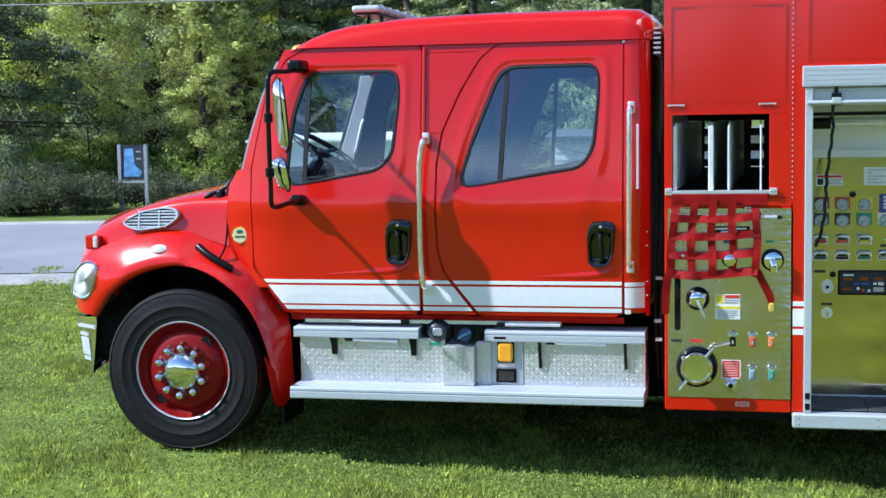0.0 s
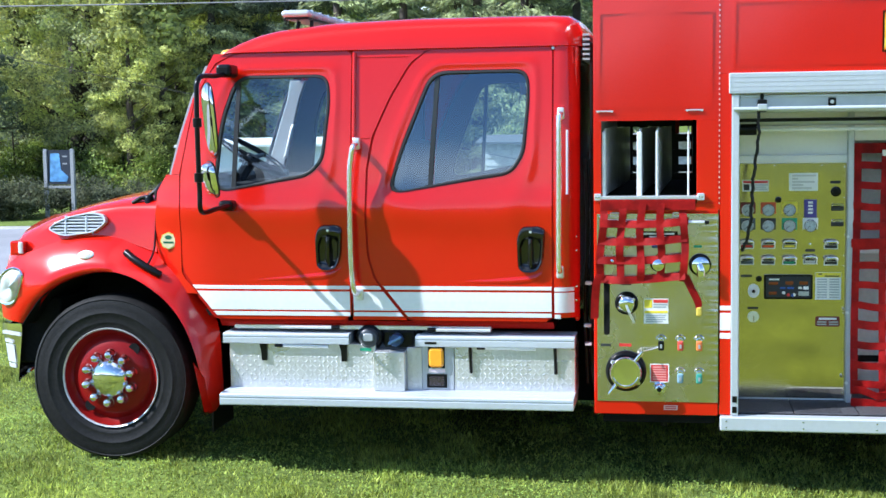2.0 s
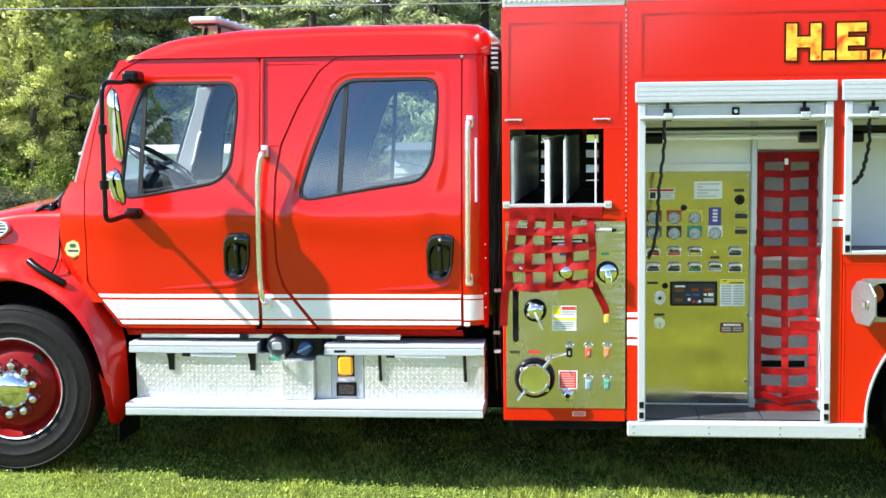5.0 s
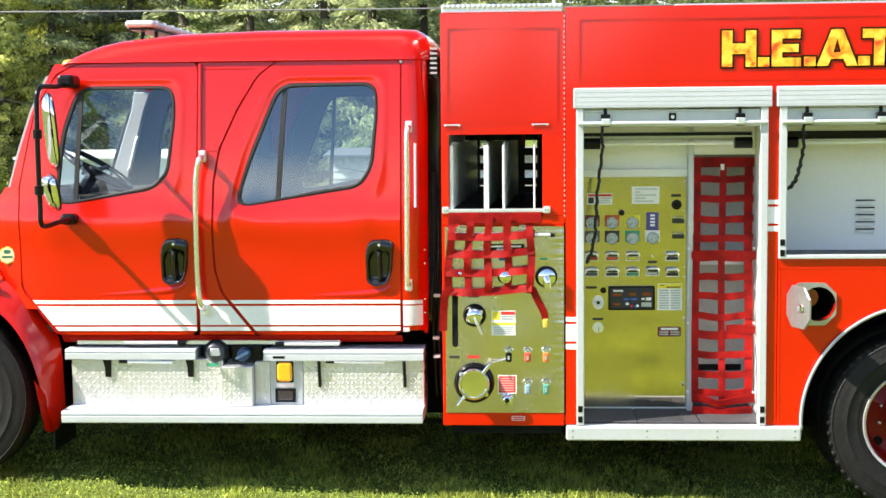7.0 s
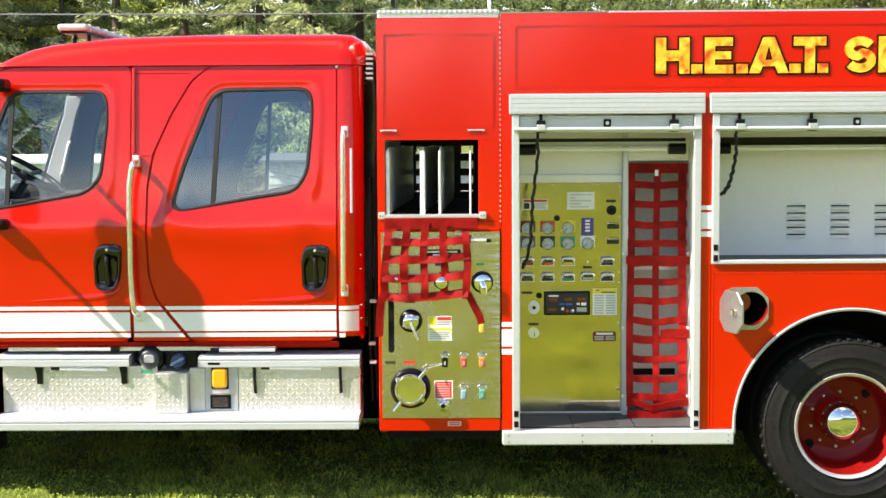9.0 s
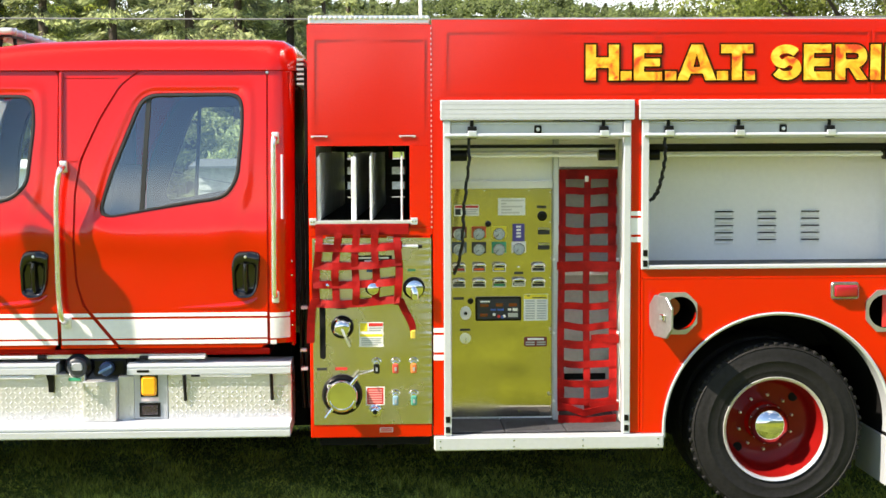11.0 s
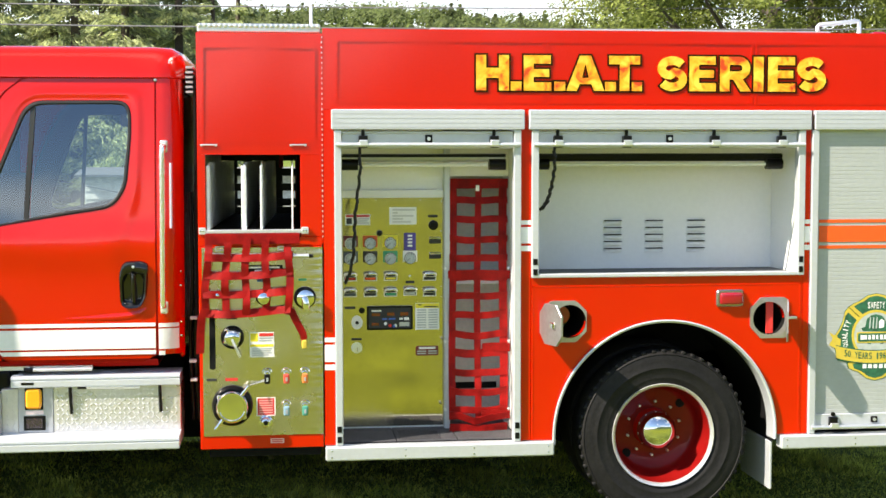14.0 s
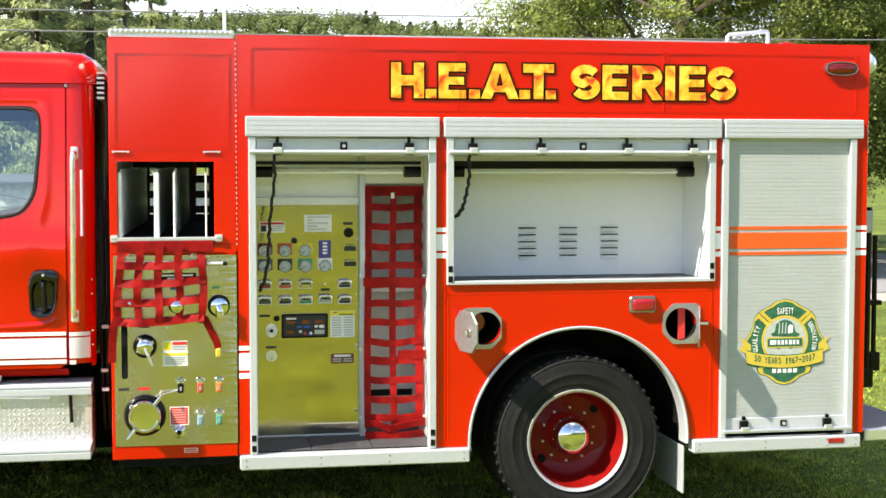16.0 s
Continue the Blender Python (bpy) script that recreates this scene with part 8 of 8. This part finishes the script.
def block_letter(c, w, h):
    """The outlines of a heavy block capital, w by h, strokes st wide: the first is the outside, others are holes."""
    st = 0.058
    if c == ".":
        return [[(0, 0), (w, 0), (w, h), (0, h)]]
    if c == "I":
        return [[(0, 0), (w, 0), (w, h), (0, h)]]
    if c == "H":
        a, b = h / 2 - st / 2, h / 2 + st / 2
        return [[(0, 0), (st, 0), (st, a), (w - st, a), (w - st, 0), (w, 0), (w, h), (w - st, h), (w - st, b), (st, b), (st, h), (0, h)]]
    if c == "E":
        q, a, b = st * 0.82, h / 2 - st * 0.38, h / 2 + st * 0.38
        return [[(0, 0), (w, 0), (w, q), (st, q), (st, a), (w * 0.92, a), (w * 0.92, b), (st, b), (st, h - q), (w * 0.98, h - q), (w * 0.98, h), (0, h)]]
    if c == "T":
        q, m = st * 0.85, w / 2
        return [[(m - st / 2, 0), (m + st / 2, 0), (m + st / 2, h - q), (w, h - q), (w, h), (0, h), (0, h - q), (m - st / 2, h - q)]]
    if c == "A":
        m, t, q = w / 2, st * 0.55, st * 1.08
        za, zb = h * 0.19, h * 0.37
        lean = (m - t) / h
        x = lambda z: z * lean + q
        top = h * 0.76
        return [[(0, 0), (q, 0), (x(za), za), (w - x(za), za), (w - q, 0), (w, 0), (m + t, h), (m - t, h)], [(x(zb), zb), (w - x(zb), zb), (m, top)]]
    if c == "R":
        r, q = h * 0.33, st * 0.82
        bowl = [(w - r + r * math.cos(a), h - r + r * math.sin(a)) for a in np.linspace(-1.35, math.pi / 2, 12)]
        ir = r - q
        hole = [(w - r + ir * math.cos(a), h - r + ir * math.sin(a)) for a in np.linspace(-math.pi / 2, math.pi / 2, 10)]
        return [[(0, 0), (st, 0), (st, h - 2 * r), (w * 0.44, h - 2 * r), (w * 0.68, 0), (w * 1.03, 0), (w * 0.74, h - 1.93 * r)] + bowl + [(0, h)], [(st, h - 2 * r + q)] + hole + [(st, h - q)]]
    q = st * 0.86
    rx, rz = w / 2 - q / 2, h / 4 - q / 8
    up = [(w / 2 + rx * math.cos(a), h - q / 2 - rz + rz * math.sin(a)) for a in np.radians(np.linspace(28, 255, 14))]
    low = [(w / 2 + rx * math.cos(a), q / 2 + rz + rz * math.sin(a)) for a in np.radians(np.linspace(75, -152, 14))]
    return [ribbon(up + low, q)]


def grow(loop, k):
    """A closed outline moved outwards by k, mitred; a hole shrinks."""
    n, out = len(loop), []
    for i in range(n):
        a, p, b = Vector(loop[i - 1]), Vector(loop[i]), Vector(loop[(i + 1) % n])
        d1, d2 = (p - a).normalized(), (b - p).normalized()
        n1, n2 = Vector((d1.y, -d1.x)), Vector((d2.y, -d2.x))
        m = (n1 + n2).normalized()
        out.append(tuple(p + m * (k / max(0.55, m.dot(n1)))))
    return out


def turned(loop, ccw):
    area = sum(loop[i - 1][0] * p[1] - p[0] * loop[i - 1][1] for i, p in enumerate(loop))
    return loop if (area > 0) == ccw else loop[::-1]


def sign_letter(c, x0, x1, z0, z1, y, k, mat, parent, name):
    bm = bmesh.new()
    edges = []
    for i, loop in enumerate(block_letter(c, x1 - x0, z1 - z0)):
        loop = grow(turned(loop, i == 0), k)
        vs = [bm.verts.new((x0 + u, y, z0 + v)) for u, v in loop]
        edges += [bm.edges.new((vs[n], vs[(n + 1) % len(vs)])) for n in range(len(vs))]
    bmesh.ops.triangle_fill(bm, edges=edges, use_beauty=True, use_dissolve=False, normal=(0, -1, 0))
    r = bmesh.ops.extrude_face_region(bm, geom=bm.faces[:])
    for v in [g_ for g_ in r["geom"] if isinstance(g_, bmesh.types.BMVert)]:
        v.co.y += 0.0012
    return part(name, bm, mat, parent)


sign_word = part("lettering", box(0.86, 0.861, -0.0030, -0.0025, 2.53, 2.531, 0), INK, engine, "flame-patterned block letters with a dark outline")
for c, x0, x1 in WORD:
    z1 = 2.586 if c == "." else 2.737
    sign_letter(c, x0, x1, 2.534, z1, -0.0050, 0.011, OUTLINE, sign_word, "letter_outline")
for c, x0, x1 in WORD:
    z1 = 2.586 if c == "." else 2.737
    sign_letter(c, x0, x1, 2.534, z1, -0.0066, 0.0, FLAME, sign_word, "letter")
# words of the crest
for text, x0, x1, z0, dz, y, mat, bow in (("50 YEARS 1967-2017", -0.76, 0.76, -0.41, 0.15, 0.0040, GREEN_D, 0.14), ("SAFETY", -0.21, 0.21, 0.66, 0.15, 0.0068, PAPER, 0.0)):
    step_ = (x1 - x0) / len(text)
    for k, c in enumerate(text):
        if c == " ":
            continue
        xc = x0 + step_ * (k + 0.5)
        zc = z0 - (bow * (1 - (xc / 0.98) ** 2) - bow) if bow else z0
        zc = (-0.16 - 0.14 * (1 - (xc / 0.98) ** 2) - 0.21) if bow else z0
        w = step_ * (0.40 if c not in "I1" else 0.2)
        hgt = dz if c != "-" else 0.03
        letter(c, 3.316 + 0.262 * (xc - w), 3.316 + 0.262 * (xc + w), 1.065 + 0.262 * (zc + (0.06 if c == "-" else 0)), 1.065 + 0.262 * (zc + hgt + (0.06 if c == "-" else 0)), y, mat, 0.01, crest, "letter")
# body lamps
def oval(cx, cz, rx, rz, n=32, p=2.6):
    return [(cx + rx * abs(math.cos(a)) ** (2 / p) * (1 if math.cos(a) >= 0 else -1), cz + rz * abs(math.sin(a)) ** (2 / p) * (1 if math.sin(a) >= 0 else -1)) for a in np.linspace(0, 2 * math.pi, n + 1)[:-1]]


def lamp(cx, cz, rx, rz, name, label, proud=0.05):
    o = oval(cx, cz, rx, rz)
    at_ = lambda u, w: [(cx + (px - cx) * u, cz + (pz - cz) * w) for px, pz in o]
    rows = [[(x, y, z) for x, z in at_(u, w)] for u, w, y in ((1.0, 1.0, 0.0), (1.0, 1.0, -proud + 0.006), (0.98, 0.95, -proud), (0.93, 0.84, -proud), (0.91, 0.78, -proud + 0.006))]
    b = part(name, sheet(rows, close=True), CAST_, engine, label, smooth=True)
    rows = [[(x, -proud + 0.006 - dy, z) for x, z in at_(0.91 * u, 0.78 * u)] for u, dy in ((1.0, 0.0), (0.8, 0.008), (0.4, 0.012), (0.02, 0.013))]
    part("lens", sheet(rows, close=True), material("deep_red_lens", (0.13, 0.003, 0.003), 0.2, coat=0.5, vary=0.2, vary_scale=30), b, "dark red lens", smooth=True)
    return b


CAST_ = material("grey_bezel", (0.36, 0.34, 0.34), 0.25, 0.9)
lamp(3.642, 2.733, 0.106, 0.044, "side_lamp", "oval red lamp in a chrome bezel", 0.034)
mk = part("marker_light", slab(rounded([(2.316, 1.263), (2.482, 1.263), (2.482, 1.366), (2.316, 1.366)], 0.020), -0.020, 0.0, 0.008), CAST_, engine, "red marker lamp in a chrome bezel")
part("lens", box(2.334, 2.470, -0.040, -0.016, 1.279, 1.349, 0.018, seg=3), LENS_RED, mk, "domed red lens", smooth=True)


# bottle hatches
CAST = material("cast_aluminium", (0.42, 0.415, 0.41), 0.36, 0.8, grain=0.08, rough_vary=0.1)
def octagon(cx, cz, w, h, cut):
    return [(cx - w + cut, cz - h), (cx + w - cut, cz - h), (cx + w, cz - h + cut), (cx + w, cz + h - cut), (cx + w - cut, cz + h), (cx - w + cut, cz + h), (cx - w, cz + h - cut), (cx - w, cz - h + cut)]


def hatch(cx, cz, outline, label):
    o = by_angle(outline, (cx, cz), 48)
    r = 0.098
    i = [(cx + r * math.cos(2 * math.pi * k / 48), cz + r * math.sin(2 * math.pi * k / 48)) for k in range(48)]
    f = part("bottle_hatch", ring_plate(o, i, -0.014, 0.0), CAST, engine, label)
    bm = sheet([[(x, -0.012, z) for x, z in i], [(x, 0.42, z) for x, z in i]], close=True)
    part("hatch_tube", bm, DARK, f, smooth=True)
    part("hatch_back", slab(i, 0.415, 0.42), DARK, f)
    return f


h1 = hatch(1.432, 1.190, octagon(1.395, 1.190, 0.138, 0.122, 0.062), "octagonal aluminium bottle hatch, door swung open")
bm = slab(octagon(0.130, 0.0, 0.128, 0.118, 0.060), -0.006, 0.006, 0.002)
bm.transform(pose(1.256, -0.016, 1.188, 0, 0, -72))
hd = part("hatch_door", bm, CAST, h1, "hatch door standing open")
bm = box(0.15, 0.20, -0.022, -0.006, -0.018, 0.018, 0.004)
bm.transform(pose(1.256, -0.016, 1.188, 0, 0, -72))
part("hatch_latch", bm, CHROME, hd)
part("bottle", rod((1.400, 0.10, 1.215), (1.400, 0.40, 1.215), 0.055, 18), LENS_RED, h1, "red bottle inside the hatch", smooth=True)
h2 = hatch(2.640, 1.192, [(2.526, 1.140), (2.590, 1.072), (2.752, 1.072), (2.752, 1.316), (2.590, 1.316), (2.526, 1.250)], "octagonal aluminium bottle hatch, door swung open")
bm = slab(octagon(0.118, 0.0, 0.118, 0.118, 0.055), -0.005, 0.005, 0.002)
bm.transform(pose(2.752, -0.016, 1.190, 0, 0, -110))
hd = part("hatch_door", bm, CAST, h2, "hatch door standing open")
part("hatch_latch", box(2.745, 2.808, -0.030, -0.016, 1.186, 1.202, 0.003), ALU, h2)
part("bottle_strap", box(2.632, 2.678, 0.02, 0.028, 1.094, 1.290, 0.003), RED_L, h2, "red strap inside the hatch")

# flaps, rear step, rear fittings
part("mud_flap", box(2.668, 2.682, 0.020, 0.55, 0.150, 0.44, 0.003), ALU_PAINT, engine, "white mud flap")
part("mud_flap", box(-3.05, -3.04, 0.10, 0.5, 0.30, 0.9, 0.003), BLACK, engine, "black mud flap")
part("rear_step", box(3.86, 4.30, 0.02, other(0.02), 0.430, 0.505, 0.008), ALU, engine, "aluminium tread rear step")
bm = bmesh.new()
for k in range(14):
    box(3.88 + 0.03 * k, 3.895 + 0.03 * k, 0.06, 2.3, 0.505, 0.509, 0, bm)
part("rear_step_tread", bm, PLATE_GREY, engine)
part("reflector_tape", box(3.838, 3.842, 0.08, 0.16, 0.70, 1.05, 0), YELLOW_L, engine)
for x, y, z0, z1, r in ((3.985, 0.26, 0.83, 1.88, 0.018), (4.050, 0.30, 0.93, 1.70, 0.016)):
    p = part("ladder_arm", rod((x, y, z0), (x, y, z1), r, 10), BLACK, engine, "black ladder-rack arm", smooth=True)
    part("arm_end", box(x - 0.035, x + 0.035, y - 0.03, y + 0.03, z0 - 0.10, z0 + 0.02, 0.006), BLACK, p)
part("arm_bracket", box(3.838, 4.08, 0.25, 0.31, 1.255, 1.285, 0.004), BLACK, engine)
part("arm_bracket", box(3.838, 4.00, 0.23, 0.29, 1.72, 1.86, 0.006), PLATE_GREY, engine)
p = part("rear_floodlight", lathe([(0.0, 0.06), (0.05, 0.05), (0.085, 0.0), (0.085, -0.03), (0.0, -0.035)], (3.97, 0.32, 2.790), 22, "x"), CLEAR, engine, "chrome rear floodlight", smooth=True)
part("flood_bracket", rod((3.84, 0.32, 2.78), (3.97, 0.32, 2.79), 0.015, 8), ALU, p)
p = part("roof_handrail", tube([(3.075, 0.40, 2.86), (3.075, 0.40, 2.955), (3.085, 0.40, 2.965), (3.33, 0.40, 2.990), (3.342, 0.40, 2.985), (3.346, 0.40, 2.86)], 0.014, 8), ALU, engine, "aluminium handrail on the roof", smooth=True)
part("roof_beacon", box(3.42, 3.51, 0.36, 0.45, 2.86, 2.925, 0.02, seg=3), LENS_RED, engine)
part("antenna", rod((-0.052, 0.42, 2.90), (-0.052, 0.42, 3.06), 0.010, 10), PAPER, engine, "short white aerial")
part("antenna_base", lathe([(0.03, 0.0), (0.025, 0.03), (0.0, 0.035)], (-0.052, 0.42, 2.90), 16, "z"), PAPER, engine)

# ---- roadside sign and wires ----
sg = thing("information_sign", "small framed blue and dark sign on two grey posts", "sign")
POST = material("grey_post", (0.30, 0.31, 0.32), 0.6, grain=0.15)
for x in (-14.085, -13.450):
    part("post", box(x - 0.042, x + 0.042, 21.46, 21.54, 0.15, 1.727, 0.006), POST, sg)
b = part("sign_board", box(-14.035, -13.500, 21.485, 21.52, 0.945, 1.705, 0.004), material("sign_dark", (0.03, 0.035, 0.05), 0.35), sg)
part("sign_picture", slab([(-13.99, 1.00), (-13.59, 1.00), (-13.55, 1.11), (-13.72, 1.26), (-13.755, 1.63), (-13.96, 1.63)], 21.478, 21.485), material("sign_blue", (0.14, 0.33, 0.60), 0.35, vary=0.4, vary_scale=6), b)
for z in (1.56, 1.40):
    part("text_bar", box(-13.68, -13.57, 21.48, 21.486, z - 0.018, z + 0.018, 0), POST, b)
part("sign_rail", box(-14.043, -13.492, 21.47, 21.53, 0.85, 0.905, 0.004), POST, sg)
WIRE = material("wire", (0.16, 0.16, 0.165), 0.6)
CABLE = material("black_cable", (0.02, 0.02, 0.021), 0.7)
guy = thing("service_cable", "thin slack cable running down from a pole to a short post", "cable", group="overhead cables")
part("cable", tube([(-40.0 + 39.0 * u, 18.0, 9.90 + -8.85 * u - 0.25 * math.sin(math.pi * u)) for u in np.linspace(0, 1, 21)], 0.006, 5), CABLE, guy, smooth=True)
part("pole", rod((-40.0, 18.0, -0.3), (-40.0, 18.0, 9.93), 0.13, 12, None, 0.10), BARK, guy, smooth=True)
part("post", rod((-1.0, 18.0, -0.4), (-1.0, 18.0, 1.02), 0.06, 10), BARK, guy, smooth=True)
for y, za, zb, r in ((20.0, 5.0, 5.15, 0.014), (14.0, 4.12, 4.15, 0.012)):
    line = thing("power_line", "overhead cable strung between two wooden poles", "cable", group="overhead cables")
    for x in (-45.0, 45.0):
        part("pole", rod((x, y, ground_z(x, y) - 0.3), (x, y, za + (zb - za) * (x + 30) / 60 + 0.0006 * x * x + 0.3), 0.13, 12, None, 0.10), BARK, line, smooth=True)
    w = part("overhead_wire", tube([(x, y, za + (zb - za) * (x + 30) / 60 + 0.0006 * (x * x)) for x in np.linspace(-45, 45, 31)], r, 5), WIRE, line, "thin dark cable", smooth=True)
